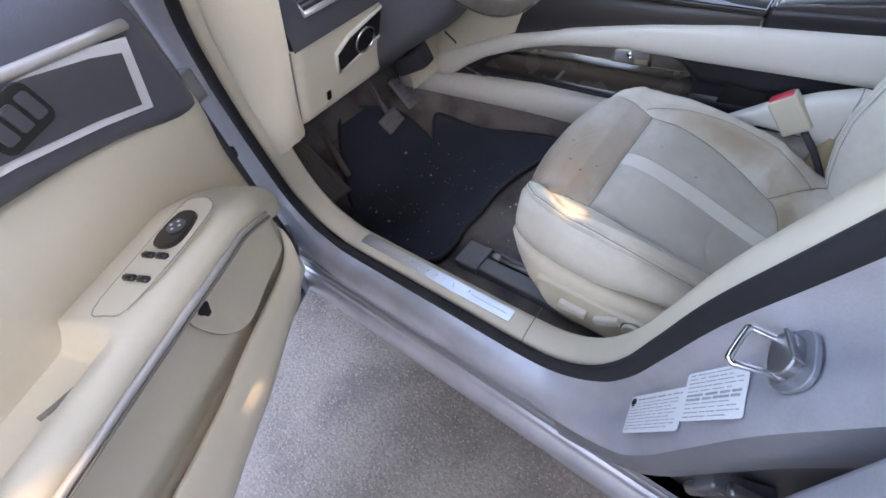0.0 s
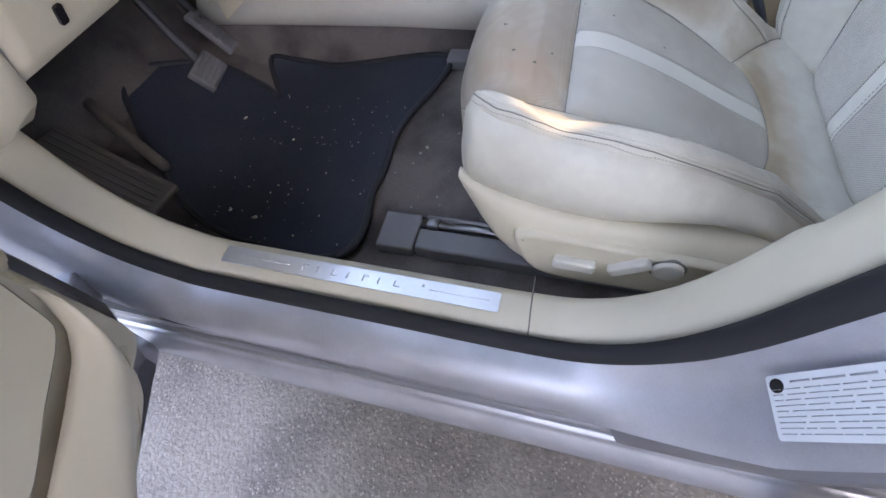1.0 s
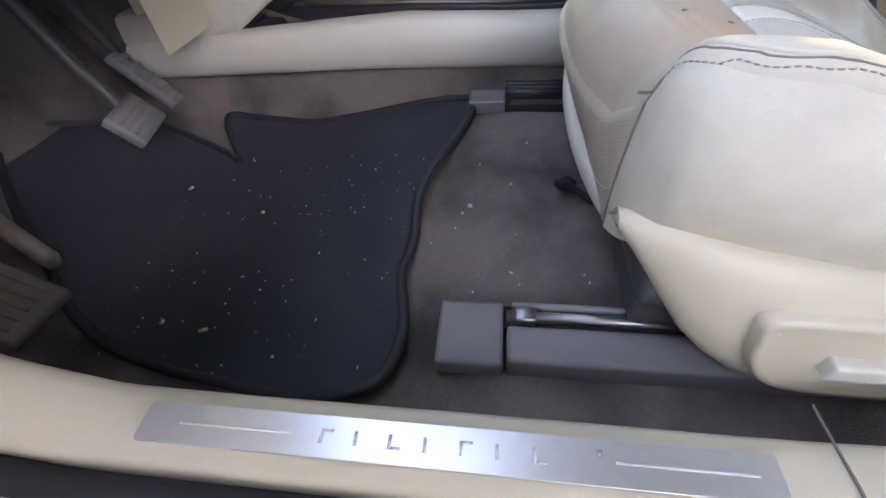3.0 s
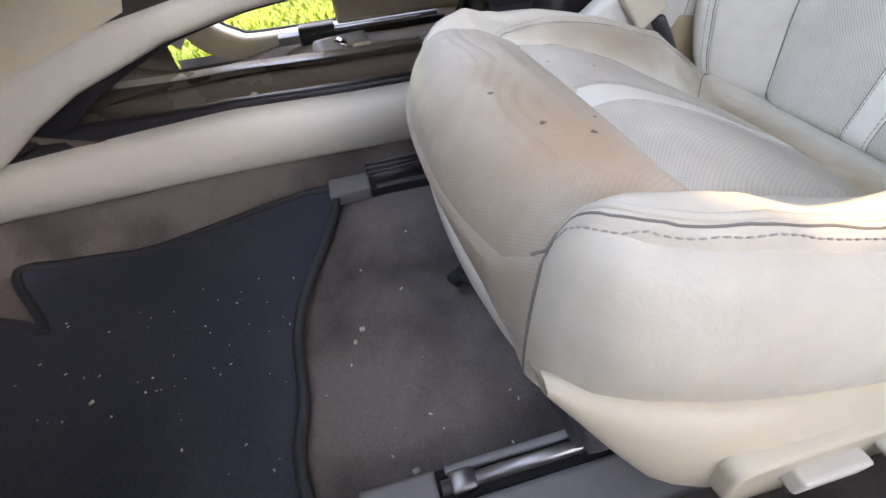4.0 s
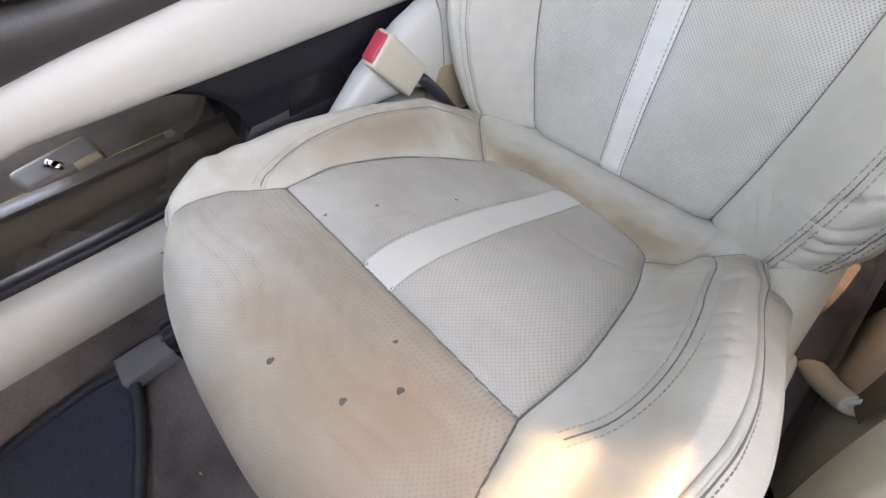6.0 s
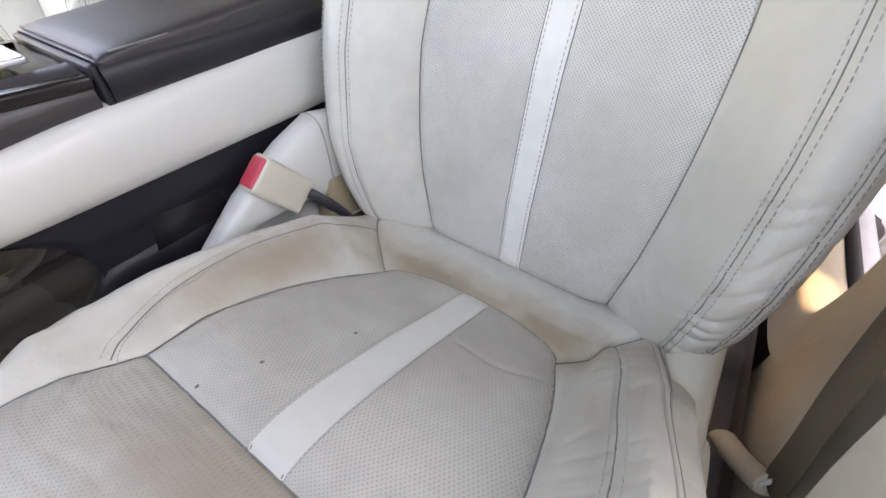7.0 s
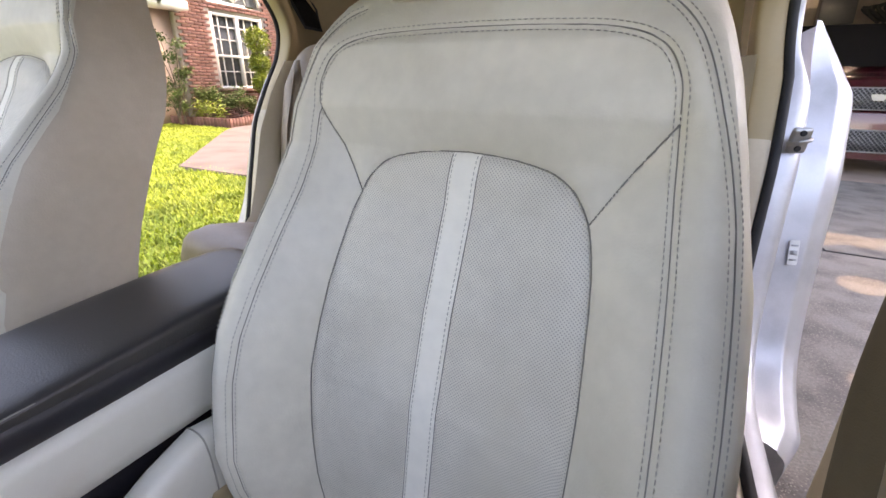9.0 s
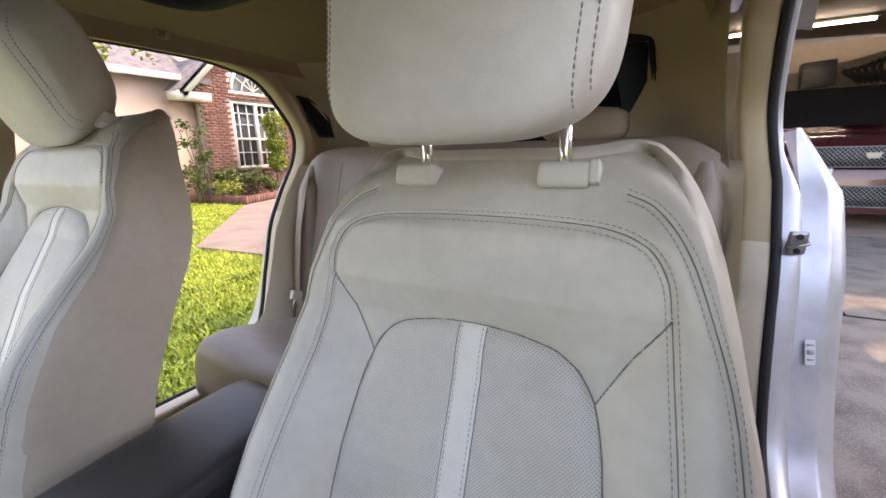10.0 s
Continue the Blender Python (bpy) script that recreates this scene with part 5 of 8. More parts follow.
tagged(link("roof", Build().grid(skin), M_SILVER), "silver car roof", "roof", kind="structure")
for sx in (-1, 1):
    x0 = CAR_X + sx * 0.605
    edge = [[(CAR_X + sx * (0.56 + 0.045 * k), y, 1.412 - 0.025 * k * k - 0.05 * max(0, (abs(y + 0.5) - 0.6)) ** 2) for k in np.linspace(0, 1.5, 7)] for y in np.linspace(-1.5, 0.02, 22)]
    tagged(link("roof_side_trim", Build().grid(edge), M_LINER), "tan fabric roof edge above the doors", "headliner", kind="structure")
    hk = thing("coat_hook", "tan plastic coat hook on the roof edge", "hook")
    part("hook_base", block((0.012, 0.034, 0.022), 0.005, 2, at=(CAR_X + sx * 0.592, -0.855, 1.386)), M_TAN, hk)
    part("hook_tip", Build().tube(smooth_path([(CAR_X + sx * 0.588, -0.855, 1.385), (CAR_X + sx * 0.573, -0.855, 1.375), (CAR_X + sx * 0.570, -0.855, 1.388)], 4), 0.005, 8), M_TAN, hk)
sr = thing("sunroof", "dark tinted sunroof panel with black frame", "sunroof")
part("sunroof_frame", Build().tube([(CAR_X + x, -0.49 + y, 1.400) for x, y in rounded(0.72, 0.62, 0.08)], 0.022, 8, closed=True), M_RUBBER, sr)
part("pane", slab(rounded(0.72, 0.62, 0.08), 0.004, pose(CAR_X, -0.49, 1.402), 0), M_GLOSS, sr)
shelf = [[(CAR_X + 0.60 * u, y, 1.06 + 0.01 * k) for u in np.linspace(-1, 1, 5)] for k, y in enumerate(np.linspace(-1.50, -1.98, 4))]
tagged(link("parcel_shelf", Build().grid(shelf), M_DARK), "dark parcel shelf behind the rear seat", "shelf", kind="structure")
rw = [[(CAR_X + (0.50 + 0.06 * k) * u, -1.52 - 0.42 * k, 1.375 - 0.30 * k) for u in np.linspace(-1, 1, 9)] for k in np.linspace(0, 1, 5)]
win = thing("window_rear", "sloping rear window of dark tinted glass", "window", kind="structure")
pane = part("pane", Build().grid(rw), M_GLASS_TINT, win, "tinted glass")
pane.visible_shadow = False
part("window_frame", Build().tube([rw[0][0], rw[0][4], rw[0][8], rw[2][8], rw[4][8], rw[4][4], rw[4][0], rw[2][0]], 0.018, 8, closed=True), M_RUBBER, win)
ws = [[(CAR_X + (0.52 + 0.14 * k) * u, 0.06 + 0.85 * k - 0.05 * u * u, 1.385 - 0.40 * k) for u in np.linspace(-1, 1, 9)] for k in np.linspace(0, 1, 5)]
win = thing("window_front", "raked windscreen of clear glass", "window", kind="structure")
pane = part("pane", Build().grid(ws), M_GLASS, win)
pane.visible_shadow = False
part("window_frame", Build().tube([ws[0][0], ws[0][4], ws[0][8], ws[2][8], ws[4][8], ws[4][4], ws[4][0], ws[2][0]], 0.022, 8, closed=True), M_RUBBER, win)
q = thing("quarter_window", "small dark quarter window in the rear pillar", "window")
a = [(CAR_X + 0.657, y, z) for y, z in ((-1.345, 1.292), (-1.40, 1.285), (-1.45, 1.265), (-1.50, 1.215), (-1.52, 1.15), (-1.44, 1.152), (-1.39, 1.215))]
part("pane", Build().add(a, [tuple(range(7))]), M_GLOSS, q)
part("rim", Build().tube(a, 0.006, 6, closed=True), M_RUBBER, q)
# nose and tail of the body, for the far sides
for name, y0, y1, z1, lab in (("bonnet", 0.90, 2.15, 0.92, "silver bonnet and front wings"), ("boot", -2.75, -1.90, 1.04, "silver boot lid and rear wings")):
    rows = [[(CAR_X + 0.90 * math.copysign(abs(math.cos(a)) ** 0.35, math.cos(a)), y, 0.22 + (z1 - 0.22) * abs(math.sin(a)) ** 0.5 - 0.10 * abs((y - (y0 + y1) / 2) / (y1 - y0))) for a in np.linspace(0, math.pi, 25)] for y in np.linspace(y0, y1, 9)]
    tagged(link(name, Build().grid(rows, flip=True), M_SILVER), lab, "car body", kind="structure")


# ---- centre console ----
def curve(table):
    t = sorted(table)
    return lambda y: float(np.interp(y, [a for a, _ in t], [b for _, b in t]))


ARCH_LOW = curve([(0.74, 0.385), (0.66, 0.398), (0.56, 0.425), (0.50, 0.462), (0.428, 0.498), (0.30, 0.540), (0.20, 0.560), (0.068, 0.572), (-0.105, 0.566), (-0.35, 0.562), (-0.62, 0.562)])
ARCH_TOP = curve([(0.74, 0.455), (0.60, 0.487), (0.50, 0.522), (0.377, 0.563), (0.264, 0.582), (0.167, 0.603), (0.0, 0.626), (-0.15, 0.640), (-0.36, 0.648), (-0.62, 0.652)])
BAND_TOP = curve([(0.78, 0.412), (0.70, 0.418), (0.57, 0.425), (0.40, 0.437), (0.27, 0.445), (0.1, 0.440), (-0.62, 0.440)])
BAND_LOW = curve([(0.78, 0.352), (0.55, 0.358), (0.30, 0.364), (0.0, 0.362), (-0.62, 0.360)])
CON_X = -0.072
console = thing("center_console", "floating center console in beige and black with open tray below", "console")
ys = np.linspace(0.78, -0.62, 60)
for sx in (1, -1):
    fx = lambda x: x if sx > 0 else 2 * CON_X - x
    rows = []
    for y in ys:
        a, b = ARCH_LOW(y), ARCH_TOP(y)
        rows.append([(fx(-0.135), y, a + 0.002), (fx(-0.160), y, a), (fx(-0.1665), y, a + 0.004), (fx(-0.1705), y, a + (b - a) * 0.25), (fx(-0.171), y, (a + b) / 2), (fx(-0.1685), y, a + (b - a) * 0.8), (fx(-0.163), y, b - 0.003), (fx(-0.150), y, b), (fx(-0.12), y, b)])
    part("arch_panel", Build().grid(rows, flip=sx < 0), M_WHITE_PL, console, "pale beige arching side panel")
    rows = []
    for y in ys:
        a, b = BAND_LOW(y), BAND_TOP(y)
        rows.append([(fx(-0.150), y, a - 0.01), (fx(-0.176), y, a), (fx(-0.186), y, a + 0.010), (fx(-0.1885), y, (a + b) / 2), (fx(-0.184), y, b - 0.012), (fx(-0.174), y, b - 0.002), (fx(-0.155), y, b), (fx(-0.13), y, b - 0.002)])
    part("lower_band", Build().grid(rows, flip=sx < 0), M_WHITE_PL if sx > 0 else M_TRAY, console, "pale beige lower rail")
    # black frame round the open tray
    fr = []
    for y in np.linspace(0.60, -0.40, 60):
        top, bot = ARCH_LOW(y), BAND_TOP(y) - 0.002
        c, hh = (top + bot) / 2, (top - bot) / 2
        o = np.clip(min((0.455 - y) / 0.20, (y + 0.105) / 0.07), 0, 1)
        o = math.sqrt(1 - (1 - o) ** 2)
        ot, ob = c + (hh - 0.004) * o, c - (hh - 0.012) * o
        fr.append((y, top, bot, max(ot, ob), min(ot, ob)))
    up = [[(fx(-0.150), y, t), (fx(-0.152), y, (t + ot) / 2), (fx(-0.149), y, ot), (fx(-0.128), y, ot)] for y, t, b, ot, ob in fr]
    lo = [[(fx(-0.150), y, b), (fx(-0.154), y, (b + ob) / 2 + 0.002), (fx(-0.149), y, ob), (fx(-0.128), y, ob - 0.004)] for y, t, b, ot, ob in fr]
    part("tray_frame", Build().grid(up, flip=sx > 0), M_CONSOLE, console, "black frame of the open tray")
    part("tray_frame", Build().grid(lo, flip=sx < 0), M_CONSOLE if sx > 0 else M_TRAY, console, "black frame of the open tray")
    rear = [[(fx(-0.1505), y, ARCH_LOW(y)), (fx(-0.1505), y, BAND_TOP(y) - 0.004)] for y in np.linspace(-0.105, -0.62, 10)]
    part("side_panel", Build().grid(rear, flip=sx < 0), M_CONSOLE, console, "black side panel")
    slot = [(-0.150, 0.452), (-0.262, 0.452), (-0.245, 0.515), (-0.170, 0.525)]
    part("slot", Build().add([(fx(-0.152), y, z) for y, z in slot], [(0, 1, 2, 3)]), M_GLOSS, console, "glossy black slot")
    # dark upper side between arch and top
    rows = [[(fx(-0.150), y, ARCH_TOP(y) - 0.004), (fx(-0.157), y, ARCH_TOP(y) + 0.004), (fx(-0.154), y, ARCH_TOP(y) + 0.6 * (0.672 + 0.06 * max(0, y) - ARCH_TOP(y))), (fx(-0.143), y, 0.672 + 0.06 * max(0, y)), (fx(-0.125), y, 0.674 + 0.06 * max(0, y))] for y in np.linspace(0.74, -0.185, 30)]
    part("upper_side", Build().grid(rows, flip=sx < 0), M_LID, console, "dark vinyl upper edge")
tray = []
for y in np.linspace(0.52, -0.36, 40):
    e = 0.035 * max(0, (y - 0.36) / 0.16) ** 2
    tray.append([(CON_X + x, y, z + e) for x, z in ((-0.084, 0.428), (-0.078, 0.412), (-0.066, 0.405), (0.0, 0.404), (0.045, 0.405), (0.058, 0.408), (0.066, 0.416), (0.075, 0.428), (0.084, 0.430))])
part("tray", Build().grid(tray), M_TRAY, console, "glossy dark brown tray")
part("tray_ridge", block((0.066, 0.010, 0.007), 0.003, 2, at=(CON_X + 0.030, 0.2605, 0.4075), rot=(0, 0, 1)), M_ALU, console, "bright ridge across the tray")
part("tray_cover", block((0.165, 0.86, 0.012), 0.003, 2, at=(CON_X, 0.10, 0.59)), M_CONSOLE, console)
part("console_core", block((0.150, 0.50, 0.30), 0.004, 1, at=(CON_X, -0.365, 0.49)), M_CONSOLE, console)
part("socket_housing", block((0.046, 0.105, 0.046), 0.018, 4, at=(0.070, 0.100, 0.424), rot=(0, -20, 12)), M_HOUSING, console, "brown grey moulded socket housing")
part("socket_flap", block((0.014, 0.034, 0.022), 0.004, 2, at=(0.046, 0.066, 0.431), rot=(0, -30, 12)), M_TAN, console, "tan flap below the socket")
sock = part("power_socket", pill(0.013, 0.012, 24, 0.003, at=(0.060, 0.10, 0.440), rot=(58, 0, 35)), M_CHROME, console, "chrome ringed power socket")
part("socket_cap", pill(0.009, 0.004, 20, 0.001, at=(0.0565, 0.1055, 0.4435), rot=(58, 0, 35)), M_GLOSS, sock)
part("top_deck", block((0.170, 0.93, 0.012), 0.004, 2, at=(CON_X, 0.275, 0.690), rot=(3.4, 0, 0)), M_GLOSS, console, "gloss black console top")
ringp = [(CON_X - 0.004 + x, -0.065 + y, 0.6795) for x, y in rounded(0.085, 0.175, 0.040)]
part("cup_ring", Build().tube(ringp, 0.0045, 8, closed=True), M_CHROME, console, "chrome cup holder ring")
part("cup_well", slab(rounded(0.080, 0.170, 0.038), 0.002, pose(CON_X - 0.004, -0.065, 0.6785), 0), M_RUBBER, console)
part("cup_bridge", block((0.10, 0.026, 0.006), 0.002, 2, at=(CON_X, -0.150, 0.682), rot=(0, 0, 0)), M_ALU, console)
for k in range(6):
    part("console_key", block((0.022, 0.014, 0.006), 0.002, 1, at=(CON_X - 0.032 + 0.032 * (k % 3), 0.16 + 0.03 * (k // 3), 0.6935 + 0.002 * (k // 3))), M_CHROME if k % 2 else M_CONSOLE, console)
wing = [(0.74, 0.43), (0.62, 0.44), (0.52, 0.50), (0.42, 0.545), (0.33, 0.575), (0.30, 0.64), (0.33, 0.76), (0.74, 0.78)]
for sx in (1, -1):
    wx = -0.1585 if sx > 0 else 2 * CON_X + 0.1585
    wg = part("side_wing", Build().add([(wx, y, z) for y, z in wing] + [(wx + sx * 0.02, y, z) for y, z in wing], [tuple(range(8)), tuple(range(8, 16))[::-1]] + [(k, (k + 1) % 8, (k + 1) % 8 + 8, k + 8) for k in range(8)]).mesh("side_wing", False), M_BEIGE, console, "beige side wing below the dashboard")
    for k in range(4):
        part("vent_slot", block((0.004, 0.0045, 0.012), 0.001, 1, at=(wx - sx * 0.0015, 0.560 - 0.0095 * k, 0.548 - 0.007 * k), rot=(-35, 0, 0)), M_RUBBER, wg, "dark slot")
# armrest lid
lid = thing("armrest_lid", "black padded vinyl armrest lid with a stitched edge", "armrest")
rows = []
for y in np.linspace(-0.196, -0.600, 44):
    e = min(1.0, (-0.196 - y) / 0.016 + 0.05, (y + 0.600) / 0.05 + 0.02)
    r = math.sqrt(max(0, 1 - (1 - e) ** 2))
    h = 0.008 + 0.012 * math.sin(min(1, (-0.196 - y) / 0.3) * math.pi / 2)
    sec = []
    for a in np.linspace(-0.06, 1.06, 25):
        t = a * math.pi
        cx, cz = math.copysign(abs(math.cos(t)) ** 0.30, math.cos(t)), math.copysign(abs(math.sin(t)) ** 0.42, math.sin(t))
        sec.append((CON_X + 0.085 * cx * (0.985 + 0.015 * r), y, 0.674 + 0.010 * min(1, (-0.196 - y) / 0.3) + h * cz * r))
    rows.append(sec)
part("lid_pad", Build().grid(rows), M_LID, lid)
low = []
for y in np.linspace(-0.196, -0.600, 12):
    low.append([(CON_X + x, y, z) for x, z in ((-0.080, 0.638), (-0.087, 0.645), (-0.0875, 0.664), (-0.084, 0.676), (0.084, 0.676), (0.0875, 0.664), (0.087, 0.645), (0.080, 0.638))])
part("lid_side", Build().grid(low), M_CONSOLE, lid)
part("lid_front", block((0.166, 0.008, 0.036), 0.003, 2, at=(CON_X, -0.1935, 0.657)), M_CONSOLE, lid)
part("lid_seam", Build().tube([(CON_X - 0.0828, y, 0.681 + 0.010 * min(1, (-0.196 - y) / 0.3)) for y in np.linspace(-0.21, -0.58, 20)], 0.0011, 5), M_SEAM, lid)
part("lid_seam", Build().tube([(CON_X + x, -0.1985, 0.680) for x in np.linspace(-0.075, 0.075, 20)], 0.0012, 5), M_SEAM, lid)

# ---- belt buckle beside the console ----
buckle = thing("belt_buckle", "beige seat belt buckle with a red release button", "belt buckle")
bm_ = axes((-0.211, -0.290, 0.521), (1, 0, 0), (0, 0.62, 0.78))
part("body", (lambda b: (b.transform(bm_), b)[1])(block((0.025, 0.078, 0.045), 0.006, 3)), M_BEIGE, buckle)
part("release_button", (lambda b: (b.transform(bm_), b)[1])(block((0.0205, 0.006, 0.037), 0.003, 2, at=(0, 0.0385, 0.0))), M_RED, buckle, "red plastic button")
part("stalk", Build().tube(smooth_path([(-0.214, -0.325, 0.49), (-0.212, -0.352, 0.455), (-0.21, -0.385, 0.40), (-0.21, -0.40, 0.35)], 5), 0.012, 10, flat=0.5), M_DARK, buckle)
boot = thing("seat_side_boot", "pale beige plastic cover behind the belt buckle", "trim cover")
rows = []
for s, (y, z, w, h) in enumerate(((-0.19, 0.478, 0.012, 0.012), (-0.25, 0.520, 0.018, 0.022), (-0.32, 0.555, 0.022, 0.042), (-0.37, 0.572, 0.023, 0.060), (-0.43, 0.560, 0.022, 0.072), (-0.50, 0.530, 0.02, 0.08))):
    rows.append([(-0.188 + w * math.copysign(abs(math.cos(a)) ** 0.6, math.cos(a)), y, z - h + h * math.copysign(abs(math.sin(a)) ** 0.6, math.sin(a))) for a in np.linspace(0, 2 * math.pi, 24, endpoint=False)])
part("cover", Build().grid(rows, close_u=True), M_WHITE_PL, boot)
part("cover_seam", Build().tube(rows[3], 0.0011, 5, closed=True), M_SEAM_SOFT, boot, "thin joint round the cover")

# ---- dashboard, column and pedals ----
dash = thing("dashboard", "beige lower dashboard with dark top, beside the steering column", "dashboard")
PB, PT = Vector((0, 0.470, 0.622)), Vector((0, 0.392, 0.782))


def knee(x, k, lift=0.0):
    p = PB.lerp(PT, k)
    n = Vector((0, -0.90, -0.44))
    return (x, p.y + n.y * lift, p.z + n.z * lift)


rows = []
for k in np.linspace(-0.03, 1.0, 14):
    row = []
    for x in np.linspace(-0.738, -0.505, 20):
        e = min(1, (x + 0.738) / 0.012, (-0.505 - x) / 0.012 + 0.2, (k + 0.03) / 0.06)
        row.append(knee(x, k, 0.012 * math.sqrt(max(0, 1 - (1 - e) ** 2)) - 0.012))
    rows.append(row)
part("knee_panel", Build().grid(rows), M_BEIGE, dash)
part("knee_return", Build().grid([[knee(x, -0.03, -0.012), (x, 0.60, 0.60)] for x in np.linspace(-0.738, -0.30, 6)]), M_DARK, dash)
rows = []
for z, oy, k in ((0.585, 0.505, None), (0.61, 0.508, 0.0), (0.66, 0.512, 0.25), (0.72, 0.516, 0.6), (0.78, 0.512, 1.0), (0.84, 0.50, 1.35), (0.90, 0.475, 1.7)):
    inner = Vector(knee(-0.738, k, -0.010)) if k is not None else Vector((-0.742, 0.50 + 0.3 * (0.61 - z), z))
    inner.z = z
    out = Vector((-0.800, oy, z))
    mid = out.lerp(inner, 0.5) + Vector((0.0, -0.030 if k is not None else 0.0, 0))
    rows.append([out, out.lerp(mid, 0.45) + Vector((0.002, -0.006, 0)), mid, mid.lerp(inner, 0.6) + Vector((0.003, -0.005, 0)), inner])
rows = np.array([[tuple(p) for p in r] for r in rows])
part("end_panel", Build().grid([[tuple(q) for q in r] for r in rows]), M_BEIGE, dash, "beige end panel")
part("panel_gap", Build().tube([knee(-0.739, k, -0.006) for k in np.linspace(0, 1, 8)], 0.0016, 5), M_SEAM, dash)
rows = [[(x, 0.385 - 0.05 * math.sin(t) + 0.55 * t * t * 0.3, 0.785 + 0.12 * t) for t in np.linspace(0, 1.2, 8)] for x in np.linspace(-0.737, 0.66, 12)]
part("dash_roll", Build().grid(rows, flip=True), M_DARK, dash, "dark padded upper dashboard")
part("dash_top", Build().grid([[(x, y, 0.93 + 0.02 * math.sin(3 * y)) for y in np.linspace(0.60, 1.0, 5)] for x in np.linspace(-0.78, 0.68, 6)]), M_DARK, dash)
part("lower_dash", Build().grid([[(x, 0.60, z) for z in np.linspace(0.44, 0.80, 4)] for x in np.linspace(-0.30, -0.10, 4)], flip=True), M_BEIGE, dash)
part("passenger_dash", Build().grid([[(x, 0.45 + 0.25 * (0.80 - z), z) for z in np.linspace(0.50, 0.80, 4)] for x in np.linspace(0.06, 0.68, 4)], flip=True), M_BEIGE, dash)
vent = part("vent_frame", Build().tube([(-0.70, 0.372, 0.832), (-0.62, 0.368, 0.832), (-0.615, 0.372, 0.862), (-0.705, 0.376, 0.864)], 0.005, 8, closed=True), M_ALU, dash, "aluminium vent frame")
for k in range(3):
    part("vent_slat", block((0.08, 0.012, 0.002), 0.0005, 1, at=(-0.66, 0.380, 0.840 + 0.008 * k)), M_DARK, vent)
kn = axes(knee(-0.570, 0.68, 0.001), (1, 0, 0), tuple(PT - PB)) @ Matrix.Diagonal((1.2, 1.2, 1.0, 1))
sw = part("light_switch", slab([(-0.052, -0.030), (0.036, -0.010), (0.052, 0.006), (0.054, 0.030), (0.040, 0.036), (-0.030, 0.020), (-0.056, 0.004)], 0.004, kn, 0.0015), M_GLOSS, dash, "gloss black light switch panel")
part("switch_ring", Build().tube([kn @ Vector((0.0 + 0.021 * math.cos(a), 0.004 + 0.021 * math.sin(a), 0.008)) for a in np.linspace(0, 6.283, 32, endpoint=False)], 0.0022, 6, closed=True), M_CHROME, sw)
part("switch_knob", (lambda b: (b.transform(kn), b)[1])(pill(0.0185, 0.005, 28, 0.0015, at=(0, 0.004, 0.0065))), M_GLOSS, sw)
part("surround", Build().tube([kn @ Vector((x * 1.10, y * 1.16 + 0.001, 0.002)) for x, y in [(-0.052, -0.030), (0.036, -0.010), (0.052, 0.006), (0.054, 0.030), (0.040, 0.036), (-0.030, 0.020), (-0.056, 0.004)]], 0.004, 8, closed=True), M_WHITE_PL, sw)
kb = axes(knee(-0.668, 0.24, 0.0012), (1, 0, 0), tuple(PT - PB))
part("release_button", slab(rounded(0.011, 0.022, 0.003), 0.003, kb, 0.0008), M_GLOSS, dash, "small black button")
col = thing("steering_column", "dark grey steering column cover", "steering column")
rows = []
for y, z, w, h in ((0.50, 0.690, 0.082, 0.085), (0.42, 0.735, 0.080, 0.082), (0.30, 0.790, 0.075, 0.076), (0.225, 0.830, 0.062, 0.062), (0.20, 0.845, 0.03, 0.03)):
    rows.append([(-0.445 + w * math.copysign(abs(math.cos(a)) ** 0.6, math.cos(a)), y, z + h * math.copysign(abs(math.sin(a)) ** 0.6, math.sin(a))) for a in np.linspace(0, 2 * math.pi, 24, endpoint=False)])
part("cover", Build().grid(rows, close_u=True), M_DARK, col)
part("column_joint", block((0.05, 0.09, 0.05), 0.012, 2, at=(-0.40, 0.47, 0.60), rot=(-20, 0, 10)), M_RUBBER, col)
wheel = thing("steering_wheel", "dark leather steering wheel with a worn glossy rim", "steering wheel")
wm = axes((-0.432, 0.204, 0.942), (1, 0, 0), (0, 0.42, 0.906))
part("rim", Build().tube([wm @ Vector((0.186 * math.cos(a), 0.186 * math.sin(a), 0)) for a in np.linspace(0, 6.2832, 64, endpoint=False)], 0.0155, 14, closed=True), M_RIM, wheel, "dark worn glossy rim")
part("hub", (lambda b: (b.transform(wm), b)[1])(block((0.15, 0.11, 0.05), 0.02, 4, at=(0, -0.005, -0.02))), M_DARK, wheel)
for x, y in ((-0.11, 0.0), (0.11, 0.0), (0.0, -0.12)):
    part("spoke", (lambda b: (b.transform(wm), b)[1])(block((0.10 if x else 0.035, 0.03 if x else 0.12, 0.014), 0.005, 2, at=(x, y, -0.01))), M_DARK, wheel)
